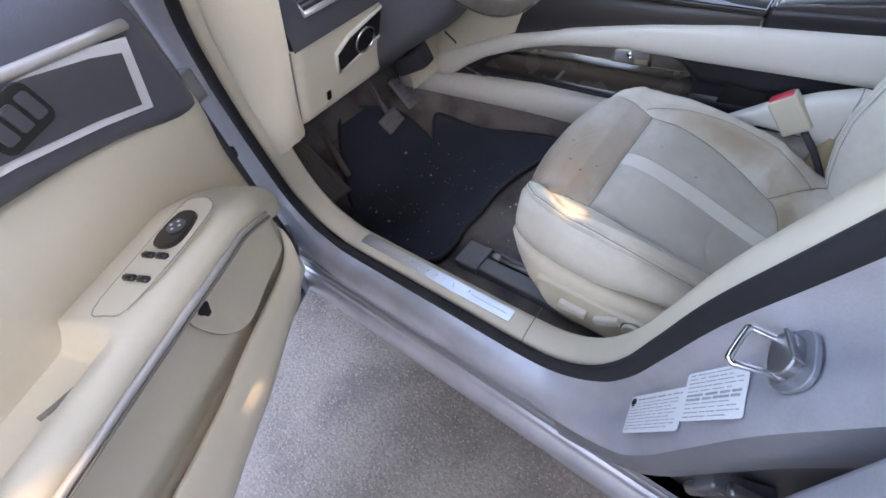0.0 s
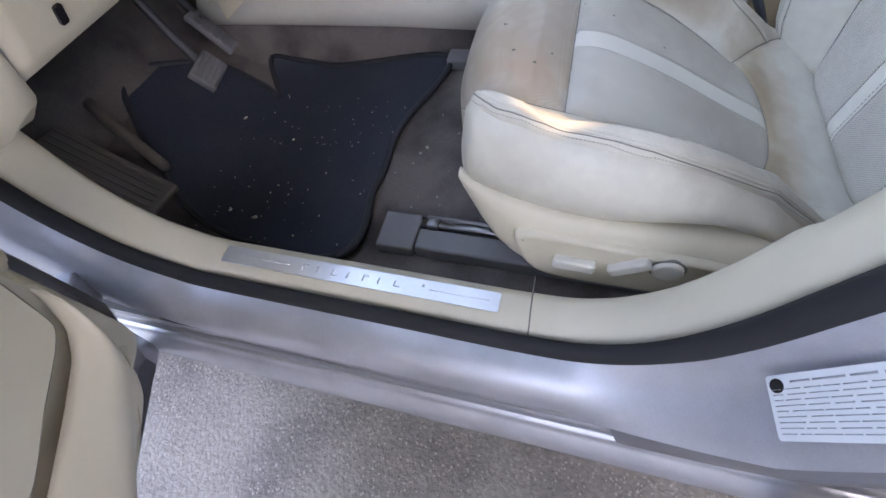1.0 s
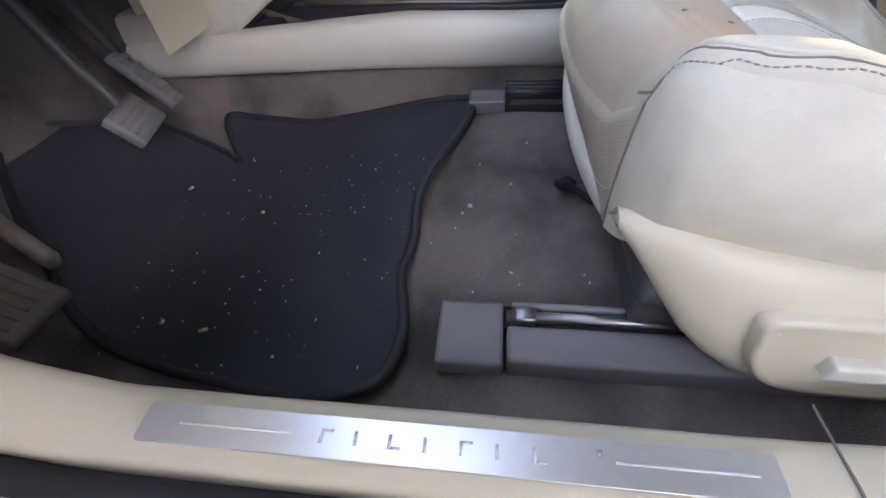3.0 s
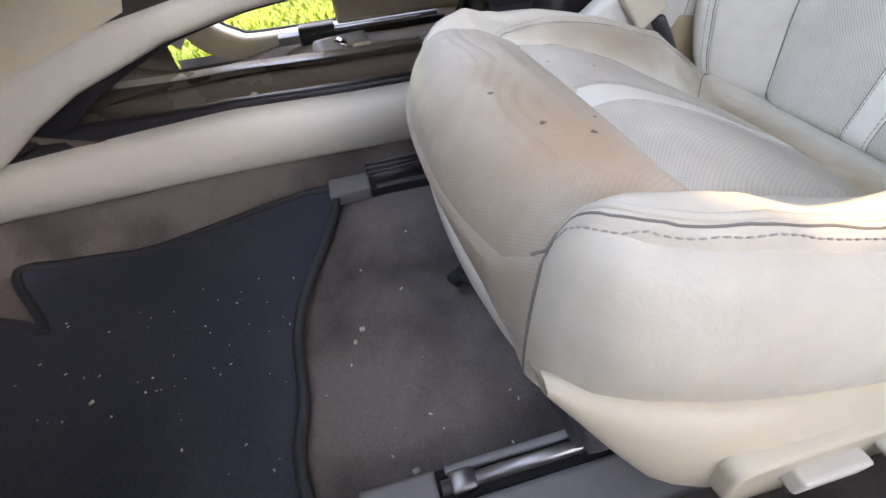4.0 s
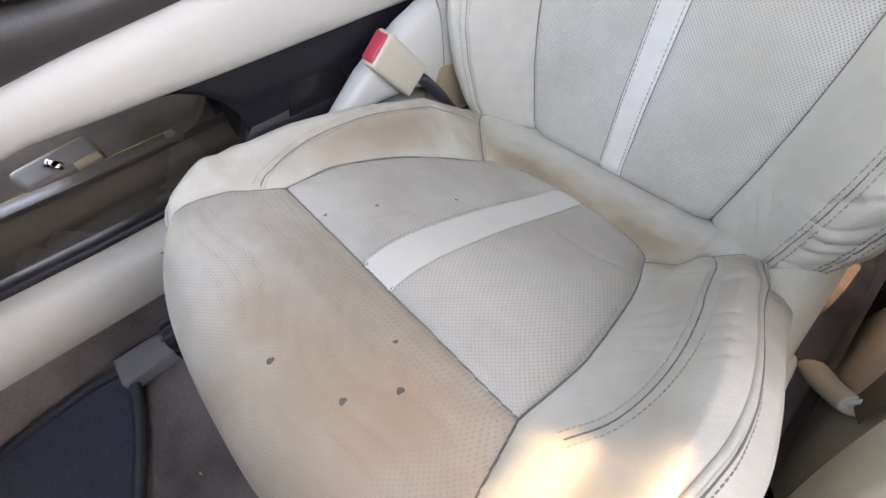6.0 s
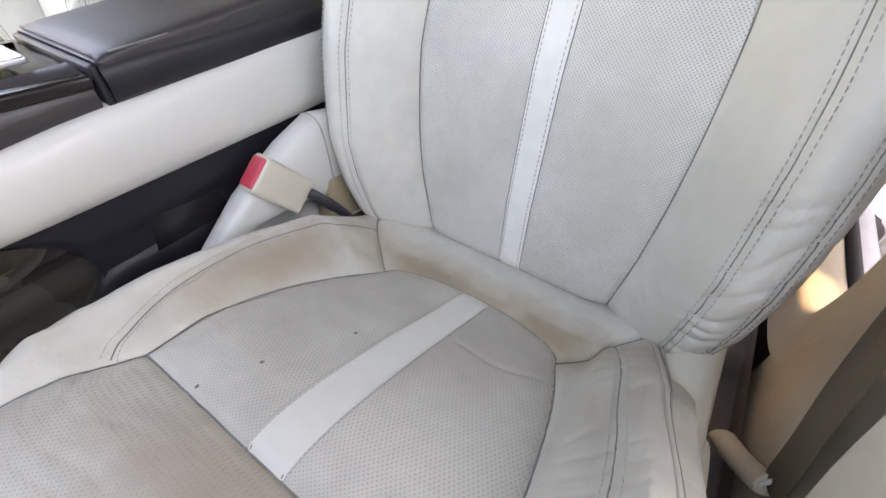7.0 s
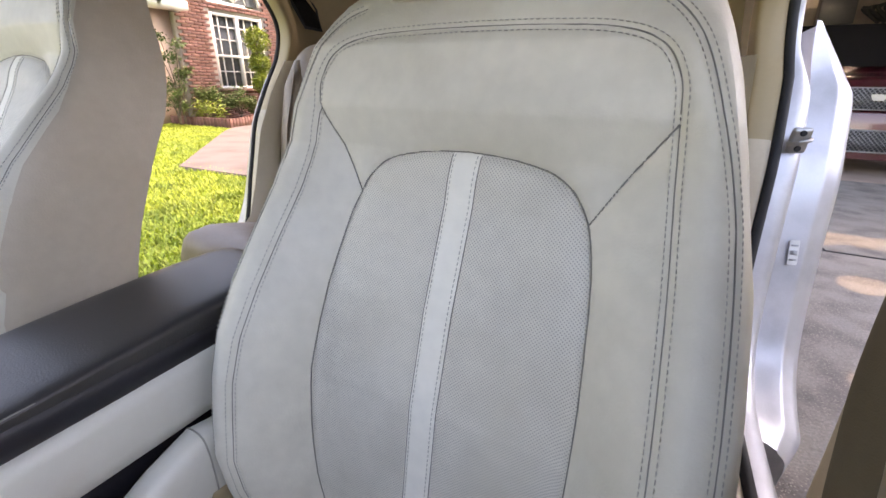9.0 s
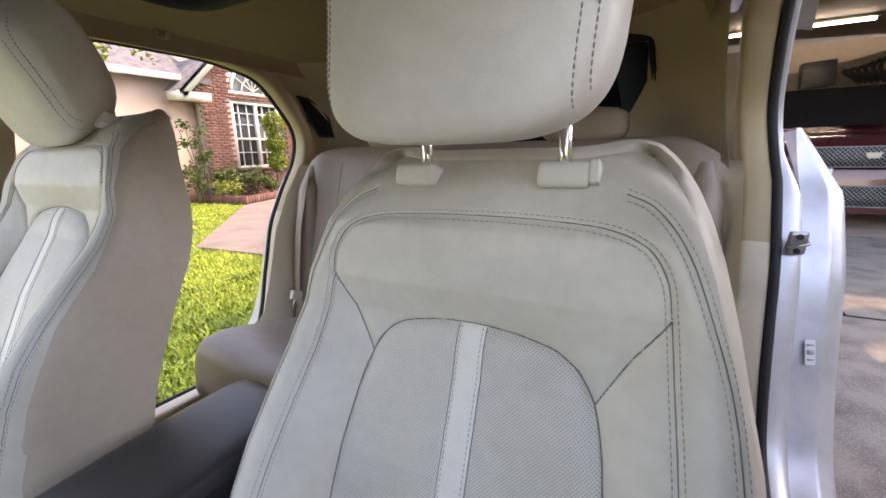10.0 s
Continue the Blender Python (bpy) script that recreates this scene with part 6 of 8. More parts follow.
for name, x, y, z, w, h, ry in (("brake_pedal", -0.412, 0.604, 0.402, 0.078, 0.050, 0), ("accelerator_pedal", -0.268, 0.690, 0.392, 0.042, 0.105, 8)):
    ped = thing(name, "dark rubber pedal pad with ribs on a steel arm", "pedal")
    part("pad", block((w, h, 0.014), 0.005, 2, at=(x, y, z), rot=(52, ry, 12)), M_GREY_PL, ped)
    pm = pose(x, y, z, 52, ry, 12)
    for k in range(5):
        part("rib", (lambda b: (b.transform(pm), b)[1])(block((w * 0.86, h * 0.09, 0.003), 0.001, 1, at=(0, h * (k - 2) * 0.19, 0.008))), M_GREY_PL, ped)
    part("arm", Build().tube(smooth_path([(x + 0.005, y + 0.015, z + 0.012), (x + 0.02, y + 0.07, z + 0.10), (x + 0.03, y + 0.12, z + 0.24)], 5), 0.009, 8), M_DARK, ped)
fire = [[(x, 0.86 + 0.36 * k, 0.42 + 0.55 * k) for x in np.linspace(-0.80, 0.71, 8)] for k in np.linspace(-0.2, 1, 8)]
tagged(link("bulkhead", Build().grid(fire), M_CARPET), "dark carpeted bulkhead behind the pedals", "bulkhead", kind="structure")

# ---- driver's door, standing open ----
door = thing("door_front", "open car door with cream panel, armrest, pocket and dark upper trim", "car door", pose(-0.88, 0.52, 0, 0, 0, 205))


def panel_p(a, z):
    p = 0.100 + 0.018 * math.exp(-((z - 0.80) / 0.06) ** 2) - 0.95 * max(0, 0.40 - z)
    p -= 0.065 * max(0, 1 - (a - 0.052) / 0.05) ** 2
    return p


rows = [[(a, panel_p(a, z), z) for a in np.linspace(0.052, 1.02, 50)] for z in np.linspace(0.30, 1.0, 40)]
part("panel", Build().grid(rows, flip=True), M_BEIGE, door, "cream door panel")
rows = [[(a, p if p < 0 else p * min(1, max(0, (z - 0.26) / 0.18)), z) for z in np.linspace(0.24, 1.0, 24)] for a, p in ((0.06, 0.08), (0.045, 0.055), (0.03, 0.02), (0.03, -0.01), (0.06, -0.028), (0.3, -0.032), (0.7, -0.030), (1.03, -0.01), (1.04, 0.03), (1.02, 0.09))]
part("outer_shell", Build().grid(rows), M_SILVER, door, "silver painted door shell")
part("shell_bottom", Build().grid([[(a, p, 0.24) for p in (-0.03, 0.0)] for a in (0.04, 1.03)]), M_SILVER_SHADED, door)
UP = curve([(0.06, 0.80), (0.146, 0.812), (0.219, 0.837), (0.288, 0.851), (0.347, 0.859), (0.6, 0.885), (1.02, 0.90)])
rows = []
for a in np.linspace(0.098, 1.02, 44):
    e = 0.014 * min(1, (a - 0.098) / 0.02)
    z0 = UP(a)
    rows.append([(a, 0.095, z0 - 0.004), (a, 0.116 + e * 0.6, z0 - 0.002), (a, 0.121 + e, z0 + 0.012), (a, 0.122 + e, z0 + 0.05), (a, 0.118 + e, z0 + 0.11), (a, 0.10 + e, 0.985), (a, 0.05, 1.0)])
part("upper_trim", Build().grid(rows), M_SLATE, door, "dark grey padded upper trim")
inset = [(a, z) for a, z in ((0.146, 0.915), (0.174, 0.845), (0.24, 0.862), (0.327, 0.880), (0.50, 0.905), (0.50, 0.985), (0.26, 0.938), (0.20, 0.927))]
part("bezel", slab([(-a, z) for a, z in inset], 0.003, axes((0, 0.1395, 0), (-1, 0, 0), (0, 0, 1)), 0.001), M_BEZEL, door, "satin aluminium bezel")
inner_set = [(0.166, 0.906), (0.187, 0.856), (0.24, 0.870), (0.327, 0.888), (0.48, 0.912), (0.48, 0.972), (0.26, 0.930), (0.20, 0.917)]
part("bezel_fill", slab([(-a, z) for a, z in inner_set], 0.003, axes((0, 0.1432, 0), (-1, 0, 0), (0, 0, 1)), 0.001), M_DARK, door, "dark inlay")
part("trim_strip", Build().tube([(a, 0.141, 0.925 + 0.11 * (a - 0.14)) for a in np.linspace(0.138, 0.60, 12)], 0.0075, 8, flat=0.8), M_WALNUT, door, "glossy worn trim strip")
lk = part("lock_plate", slab(rounded(0.062, 0.040, 0.010), 0.002, axes((0.300, 0.1465, 0.912), (-1, 0, 0.12), (0.12, 0, 1)), 0.001), M_GLOSS, door, "lock button plate")
for dx in (-0.018, 0.0, 0.018):
    part("lock_button", slab(rounded(0.013, 0.024, 0.003), 0.003, axes((0.300 + dx, 0.1487, 0.912 - 0.12 * dx), (-1, 0, 0.12), (0.12, 0, 1)), 0.001), M_DARK, lk)
# armrest: a long body with a switch pod that steps down to the pull
AT = curve([(0.095, 0.632), (0.12, 0.668), (0.16, 0.706), (0.20, 0.732), (0.25, 0.751), (0.43, 0.755), (0.60, 0.755), (1.0, 0.76)])
AN = curve([(0.095, 0.125), (0.13, 0.185), (0.17, 0.220), (0.21, 0.236), (0.30, 0.240), (1.0, 0.242)])
rows = []
for a in np.r_[np.linspace(0.095, 0.25, 22), np.linspace(0.26, 0.41, 10), np.linspace(0.413, 0.440, 12), np.linspace(0.45, 1.0, 20)]:
    T, N = AT(a), AN(a)
    k = np.clip((a - 0.413) / 0.025, 0, 1)
    k = k * k * (3 - 2 * k)
    f = (N - 0.10) / 0.14
    flat = [(0.0, -0.03), (0.02, -0.008), (0.045, -0.001), (0.065, 0.0), (0.09, 0.0), (0.113, -0.001), (0.128, -0.008), (0.138, -0.018)]
    cup = [(0.0, -0.045), (0.03, -0.056), (0.055, -0.058), (0.078, -0.054), (0.094, -0.030), (0.108, -0.006), (0.126, -0.005), (0.138, -0.018)]
    sec = [(a, 0.10 + f * (p0 * (1 - k) + p1 * k), T + z0 * (1 - k) + z1 * k) for (p0, z0), (p1, z1) in zip(flat, cup)]
    sec += [(a, N - 0.002, T - 0.028), (a, N - 0.006, T - 0.036), (a, N - 0.004, T - 0.044), (a, N - 0.012, T - 0.055), (a, N - 0.035, T - 0.066), (a, 0.115, T - 0.085)]
    rows.append(sec)
part("armrest", Build().grid(rows), M_BEIGE, door, "cream padded armrest with a raised switch pod")
gl = [(a, AN(a) - 0.001, AT(a) - 0.034) for a in np.linspace(0.205, 1.0, 30)]
part("grip_line", Build().tube(gl, [0.0016 + 0.0030 * min(1, 0.3 + i / 8) for i in range(30)], 8), M_WALNUT, door, "grey satin line along the armrest")
part("grip_groove", Build().tube([(a, p + 0.001, z - 0.0075) for a, p, z in gl], 0.0022, 6), M_SEAM, door)
insert = [tuple(p) for p in smooth_path([(0.236, 0.185), (0.250, 0.168), (0.33, 0.166), (0.40, 0.168), (0.405, 0.19), (0.395, 0.210), (0.33, 0.218), (0.26, 0.218), (0.240, 0.206)], 4, closed=True)]
part("pod_insert", slab([(a, p) for a, p in insert], 0.0025, Matrix.Translation((0, 0, 0.7535)), 0.001), M_BEIGE, door, "cream switch plate")
part("insert_joint", Build().tube([(a, p, 0.7556) for a, p in insert], 0.0009, 5, closed=True), M_SEAM_SOFT, door)
mo = [tuple(p) for p in smooth_path([(0.268, 0.180), (0.30, 0.176), (0.318, 0.184), (0.316, 0.205), (0.30, 0.212), (0.270, 0.208), (0.262, 0.196)], 3, closed=True)]
mir = part("mirror_switch", slab(mo, 0.005, Matrix.Translation((0, 0, 0.7562)), 0.0012), M_GLOSS, door, "gloss black mirror switch")
part("mirror_pad", pill(0.011, 0.003, 24, 0.001, at=(0.289, 0.195, 0.762)), M_DARK, mir)
for da, dp in ((0.006, 0), (-0.006, 0), (0, 0.006), (0, -0.006)):
    part("arrow_mark", Build().box((0.289 + da, 0.195 + dp, 0.7637), (0.0028, 0.0028, 0.0006)), M_PAPER, mir)
for a in (0.329, 0.360):
    for dp in (-0.0095, 0.0095):
        part("window_switch", block((0.008, 0.016, 0.007), 0.002, 1, at=(a, 0.193 + dp, 0.7575), rot=(0, -18, 0)), M_GLOSS, door, "black window switch")
part("pull_slot", Build().tube(smooth_path([(0.430, 0.168, 0.702), (0.455, 0.150, 0.7005), (0.485, 0.141, 0.703), (0.50, 0.138, 0.706)], 4), 0.0028, 8), M_SEAM, door, "dark edge of the door pull")
flap = [tuple(p) for p in smooth_path([(0.128, 0.630), (0.140, 0.560), (0.155, 0.540), (0.215, 0.530), (0.285, 0.520), (0.325, 0.555), (0.342, 0.615), (0.325, 0.640), (0.24, 0.655), (0.17, 0.648)], 4, closed=True)]
sp = part("speaker_cover", slab([(-a, z) for a, z in flap], 0.006, axes((0, 0.1355, 0), (-1, 0, 0), (0, 0, 1)), 0.002), M_BEIGE, door, "cream speaker cover")
part("cover_edge", Build().tube([(a, 0.1385, z) for a, z in flap], 0.002, 6, closed=True), M_SEAM, sp)
part("torn_hole", Build().add([(0.317 + 0.010 * math.cos(t) * (1 + 0.3 * math.sin(3 * t)), 0.1425, 0.613 + 0.013 * math.sin(t)) for t in np.linspace(0, 6.28, 14, endpoint=False)], [tuple(range(14))]), M_RUBBER, sp, "black ragged hole")
back = [[(a, 0.128 - 0.03 * min(1, max(0, (0.52 - z) / 0.06)), z) for z in np.linspace(0.41, 0.665, 14)] for a in np.linspace(0.115, 1.0, 20)]
part("lower_panel", Build().grid(back, flip=False), M_BEIGE, door)
LIP = curve([(0.112, 0.572), (0.127, 0.550), (0.143, 0.532), (0.169, 0.520), (0.218, 0.512), (0.30, 0.504), (0.41, 0.487), (0.50, 0.484), (1.0, 0.475)])
BELLY = curve([(0.112, 0.560), (0.130, 0.535), (0.145, 0.512), (0.165, 0.492), (0.219, 0.470), (0.276, 0.452), (0.367, 0.424), (0.454, 0.412), (0.514, 0.396), (1.0, 0.38)])
rows = []
for a in np.r_[np.linspace(0.112, 0.20, 20), np.linspace(0.21, 1.0, 36)]:
    e = math.sqrt(max(0, 1 - (1 - min(1, (a - 0.112) / 0.055)) ** 2))
    zi, zo = LIP(a), BELLY(a)
    sec = [(0.112, zi - 0.13), (0.126, zi - 0.08), (0.1345, zi - 0.014), (0.1375, zi - 0.004), (0.142, zi), (0.148, zi - 0.004), (0.155, zi + (zo - zi) * 0.40), (0.161, zi + (zo - zi) * 0.72), (0.1635, zo), (0.158, zo - 0.018), (0.142, zo - 0.042), (0.105, zo - 0.085), (0.03, min(0.30, zo - 0.12))]
    rows.append([(a, 0.120 + (p - 0.120) * e, zi + (z - zi) * (0.2 + 0.8 * e)) for p, z in sec])
part("map_pocket", Build().grid(rows), M_BEIGE, door, "cream moulded door pocket")
part("pocket_floor", Build().grid([[(a, p, LIP(a) - 0.125) for p in (0.08, 0.116)] for a in np.linspace(0.12, 1.0, 12)]), M_BEIGE, door)
part("window_frame_bar", Build().tube(smooth_path([(0.05, 0.02, 1.0), (0.30, 0.05, 1.22), (0.60, 0.09, 1.33), (0.95, 0.10, 1.33), (1.02, 0.08, 1.18), (1.03, 0.04, 1.0)], 6), 0.016, 8), M_RUBBER, door, "black window surround")
pane = part("door_glass", Build().add([(0.08, 0.03, 1.0), (0.30, 0.055, 1.20), (0.60, 0.09, 1.32), (0.94, 0.10, 1.32), (1.0, 0.045, 1.0)], [(0, 1, 2, 3, 4)]), M_GLASS, door, "clear side glass")
pane.visible_shadow = False
for z in (0.42, 0.78):
    part("hinge", block((0.05, 0.03, 0.05), 0.006, 2, at=(0.015, 0.015, z)), M_SILVER_SHADED, door)
plug = thing("rubber_plug", "black rubber bump stop on the silver hinge pillar", "bump stop")
part("stop", pill(0.011, 0.014, 18, 0.003, at=(-0.876, 0.520, 0.640), rot=(0, 90, -30)), M_RUBBER, plug)
hinge2 = thing("rear_door_hinge", "silver rear door hinge at the foot of the pillar", "hinge")
part("hinge_leaf", block((0.020, 0.070, 0.045), 0.005, 2, at=(-0.876, -0.395, 0.455), rot=(10, 0, 20)), M_SILVER_SHADED, hinge2)
part("hinge_pin", pill(0.009, 0.06, 18, 0.002, at=(-0.885, -0.372, 0.435), rot=(15, 0, 0)), M_STEEL, hinge2)
part("check_arm", block((0.016, 0.10, 0.012), 0.003, 1, at=(-0.882, -0.430, 0.478), rot=(15, 0, 10)), M_STEEL, hinge2)

# ---- rear door, standing open ----
rdoor = thing("door_rear", "open silver rear car door with beige inner panel", "car door", pose(-0.905, -0.405, 0, 0, 0, 200))
part("outer_shell", block((0.96, 0.05, 0.74), 0.02, 3, at=(0.50, -0.02, 0.62)), M_SILVER, rdoor, "silver painted door shell")
part("inner_panel", block((0.90, 0.06, 0.66), 0.02, 3, at=(0.51, 0.034, 0.62)), M_BEIGE, rdoor, "beige door panel")
part("window_frame_bar", Build().tube(smooth_path([(0.04, 0.0, 0.98), (0.06, 0.02, 1.12), (0.14, 0.05, 1.27), (0.45, 0.08, 1.31), (0.72, 0.08, 1.22), (0.92, 0.03, 0.98)], 6), 0.016, 8), M_RUBBER, rdoor, "black window surround")
part("door_handle", block((0.20, 0.03, 0.032), 0.012, 3, at=(0.78, -0.055, 0.84)), M_SILVER, rdoor)
pane = part("door_glass", Build().add([(0.06, 0.005, 0.98), (0.08, 0.03, 1.12), (0.15, 0.05, 1.26), (0.45, 0.08, 1.30), (0.71, 0.08, 1.21), (0.90, 0.03, 0.98)], [tuple(range(6))]), M_GLASS, rdoor, "clear side glass")
pane.visible_shadow = False

# ---- driver's belt ----
belt = thing("seat_belt", "tan seat belt hanging on the pillar with its tongue", "seat belt")
web = smooth_path([(-0.765, -0.325, 0.405), (-0.758, -0.326, 0.45), (-0.751, -0.346, 0.52), (-0.745, -0.362, 0.60), (-0.741, -0.371, 0.675), (-0.740, -0.388, 0.72), (-0.740, -0.411, 0.776), (-0.742, -0.434, 0.85), (-0.748, -0.455, 1.04), (-0.758, -0.470, 1.16)], 6)
rows = [[(x - 0.003, y + 0.023, z + 0.008), (x + 0.001, y + 0.011, z + 0.004), (x + 0.002, y, z), (x + 0.001, y - 0.011, z - 0.004), (x - 0.003, y - 0.023, z - 0.008)] for x, y, z in web]
part("webbing", Build().grid(rows), M_WEB, belt, "ribbed tan webbing")
part("anchor_sleeve", Build().tube(smooth_path([(-0.748, -0.395, 0.335), (-0.756, -0.362, 0.362), (-0.764, -0.330, 0.395), (-0.766, -0.322, 0.408)], 4), 0.014, 12, flat=0.6), M_BEIGE, belt, "beige anchor sleeve")
part("sleeve_mouth", Build().tube([(-0.766 + 0.007 * math.cos(a), -0.321 + 0.012 * math.cos(a) * 0.3, 0.410 + 0.011 * math.sin(a)) for a in np.linspace(0, 6.28, 16, endpoint=False)], 0.0022, 6, closed=True), M_WHITE_PL, belt)
tm = axes((-0.7335, -0.392, 0.728), (0.08, -0.48, -0.87), (0.2, 0.84, -0.46)) @ Matrix.Diagonal((0.80, 0.80, 0.80, 1))
part("tongue_grip", slab([(-0.03, -0.030), (0.012, -0.030), (0.026, -0.016), (0.026, 0.012), (0.006, 0.030), (-0.03, 0.034)], 0.010, tm, 0.003), M_GRIP, belt, "tan plastic tongue grip")
for k in range(4):
    part("grip_rib", (lambda b: (b.transform(tm), b)[1])(block((0.0025, 0.030, 0.003), 0.001, 1, at=(-0.004 + 0.006 * k, -0.004, 0.0108))), M_WEB, belt)
tong = [tuple(p) for p in smooth_path([(0.022, -0.014), (0.055, -0.015), (0.070, -0.006), (0.070, 0.006), (0.055, 0.012), (0.022, 0.011)], 4, closed=True)]
part("tongue", slab(tong, 0.003, tm @ Matrix.Translation((0, 0, 0.003)), 0.0008), M_RUBBER, belt, "black coated metal tongue")
part("tongue_slot", (lambda b: (b.transform(tm), b)[1])(block((0.020, 0.007, 0.001), 0, 1, at=(0.048, 0.0, 0.0066))), M_STEEL, belt)
part("d_ring", block((0.02, 0.07, 0.05), 0.010, 3, at=(-0.762, -0.475, 1.175)), M_TAN, belt)

# ---- rear seat ----
rear = thing("bench_seat", "light taupe leather rear bench seat with folded side bolsters", "rear seat")
rows = []
for u in np.linspace(-1, 1, 60):
    row = []
    ax = abs(u)
    endr = math.sqrt(max(0, 1 - max(0, (ax - 0.90) / 0.10) ** 2))
    for y, z in ((-0.83, 0.33), (-0.800, 0.41), (-0.795, 0.50), (-0.805, 0.535), (-0.825, 0.550), (-0.88, 0.556), (-0.95, 0.542), (-1.05, 0.515), (-1.15, 0.49), (-1.36, 0.46)):
        dip = -0.022 * math.exp(-((ax - 0.52) / 0.2) ** 2) * (z > 0.45)
        row.append((CAR_X + 0.672 * u, y - 0.03 * ax ** 3, 0.33 + (z + dip - 0.33) * (0.25 + 0.75 * endr)))
    rows.append(row)
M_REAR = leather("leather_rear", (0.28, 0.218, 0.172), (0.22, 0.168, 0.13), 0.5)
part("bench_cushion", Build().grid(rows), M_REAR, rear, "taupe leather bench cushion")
rows = []
for u in np.linspace(-1, 1, 70):
    ax = abs(u)
    row = []
    for y, z in ((-1.22, 0.44), (-1.215, 0.52), (-1.235, 0.65), (-1.27, 0.80), (-1.31, 0.95), (-1.345, 1.06), (-1.375, 1.10), (-1.42, 1.105), (-1.47, 1.08)):
        fwd = 0.045 * np.clip((ax - 0.72) / 0.2, 0, 1) ** 2 - 0.018 * math.exp(-((ax - 0.5) / 0.18) ** 2)
        row.append((CAR_X + 0.684 * u, y - 0.08 + fwd, z - 0.045 * max(0, (ax - 0.82) / 0.18) ** 2))
    rows.append(row)
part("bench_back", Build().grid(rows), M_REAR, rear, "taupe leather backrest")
for sx in (-1, 1):
    sd = []
    for z, w in ((0.45, 0.035), (0.6, 0.050), (0.8, 0.052), (0.95, 0.045), (1.04, 0.022)):
        y = float(np.interp(z, [0.44, 0.65, 0.95, 1.1], [-1.28, -1.29, -1.355, -1.44]))
        sd.append([(CAR_X + sx * (0.655 + w * math.cos(a)), y + 0.045 * math.sin(a) - 0.01, z) for a in np.linspace(0, 2 * math.pi, 18, endpoint=False)])
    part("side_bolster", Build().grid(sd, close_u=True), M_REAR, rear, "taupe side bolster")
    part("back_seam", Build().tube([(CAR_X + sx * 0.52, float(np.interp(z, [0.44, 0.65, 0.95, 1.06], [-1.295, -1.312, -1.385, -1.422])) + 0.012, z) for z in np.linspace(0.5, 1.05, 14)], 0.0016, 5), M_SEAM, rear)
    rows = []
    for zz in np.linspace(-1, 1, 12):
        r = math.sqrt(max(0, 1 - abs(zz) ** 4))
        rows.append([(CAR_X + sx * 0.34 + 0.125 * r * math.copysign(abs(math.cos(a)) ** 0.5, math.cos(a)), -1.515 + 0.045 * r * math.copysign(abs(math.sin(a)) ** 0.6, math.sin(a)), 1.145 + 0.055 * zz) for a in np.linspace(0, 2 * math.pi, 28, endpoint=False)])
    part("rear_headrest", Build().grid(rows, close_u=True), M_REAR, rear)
part("center_headrest", block((0.17, 0.05, 0.075), 0.02, 4, at=(CAR_X - 0.02, -1.52, 1.135)), M_WHITE_PL, rear)
rb = thing("rear_belt", "taupe rear seat belt with its buckle on the bench", "seat belt")
rows = [[(CAR_X + 0.655 - 0.02, y, z), (CAR_X + 0.672, y - 0.022, z)] for y, z in ((-1.235, 0.53), (-1.25, 0.66), (-1.28, 0.82), (-1.34, 1.0))]
part("webbing", Build().grid(rows), M_REAR, rb)
part("tongue_grip", block((0.018, 0.05, 0.035), 0.006, 2, at=(CAR_X + 0.645, -1.23, 0.555), rot=(20, 0, 0)), M_BEIGE, rb)
part("tongue", block((0.004, 0.022, 0.04), 0.001, 1, at=(CAR_X + 0.645, -1.223, 0.525), rot=(20, 0, 0)), M_CHROME, rb)

# loose things under the front of the seat
cable = thing("seat_cable", "black wiring cable lying under the seat front", "cable")
part("wire", Build().tube(smooth_path([(-0.430, 0.034, 0.322), (-0.448, 0.032, 0.333), (-0.462, 0.016, 0.331), (-0.474, -0.004, 0.324), (-0.476, -0.06, 0.326)], 5), 0.0042, 8), M_RUBBER, cable)
part("plug", block((0.016, 0.022, 0.010), 0.002, 2, at=(-0.443, 0.033, 0.330), rot=(0, 0, 30)), M_RUBBER, cable, "black plug")
tt = thing("tunnel_trim", "tan carpeted trim beside the console behind the buckle", "trim", kind="structure")
part("pad", block((0.030, 0.14, 0.10), 0.012, 3, at=(-0.198, -0.42, 0.43), rot=(10, 0, 0)), M_TAN, tt)
for name, x in (("kick_panel_left", -0.800), ("kick_panel_right", 2 * CAR_X + 0.800)):
    side = [[(x, y, z) for z in np.linspace(0.16, 0.96, 5)] for y in np.linspace(0.60, 1.26, 5)]
    tagged(link(name, Build().grid(side), M_CARPET), "dark carpeted side panel of the footwell", "panel", kind="structure")


# ---- outside: ground, drive, walk, lawn ----
M_DRIVE = material("drive_aggregate", (0.285, 0.26, 0.24), 0.9, vary=0.40, scale=5, fine=95, bump=1.0, bump_scale=130, second=(0.16, 0.145, 0.14), spots=((0.36, 0.32, 0.29), 110, 0.26), spec=0.2)
M_WALK = material("walk_concrete", (0.235, 0.185, 0.165), 0.9, vary=0.12, scale=2, fine=80, bump=0.4, bump_scale=120, spec=0.2)
M_LAWN = material("lawn", (0.18, 0.24, 0.035), 0.9, vary=0.3, scale=3, fine=60, bump=0.6, bump_scale=40, second=(0.06, 0.10, 0.018), spec=0.1)
M_BLADE = material("grass_blade", (0.42, 0.49, 0.055), 0.6, vary=0.2, scale=2, bump=0, second=(0.20, 0.28, 0.035), per_object=0.35)
M_LEAF = material("leaves", (0.085, 0.13, 0.028), 0.55, vary=0.2, scale=3, bump=0, second=(0.05, 0.085, 0.02), per_object=0.35)
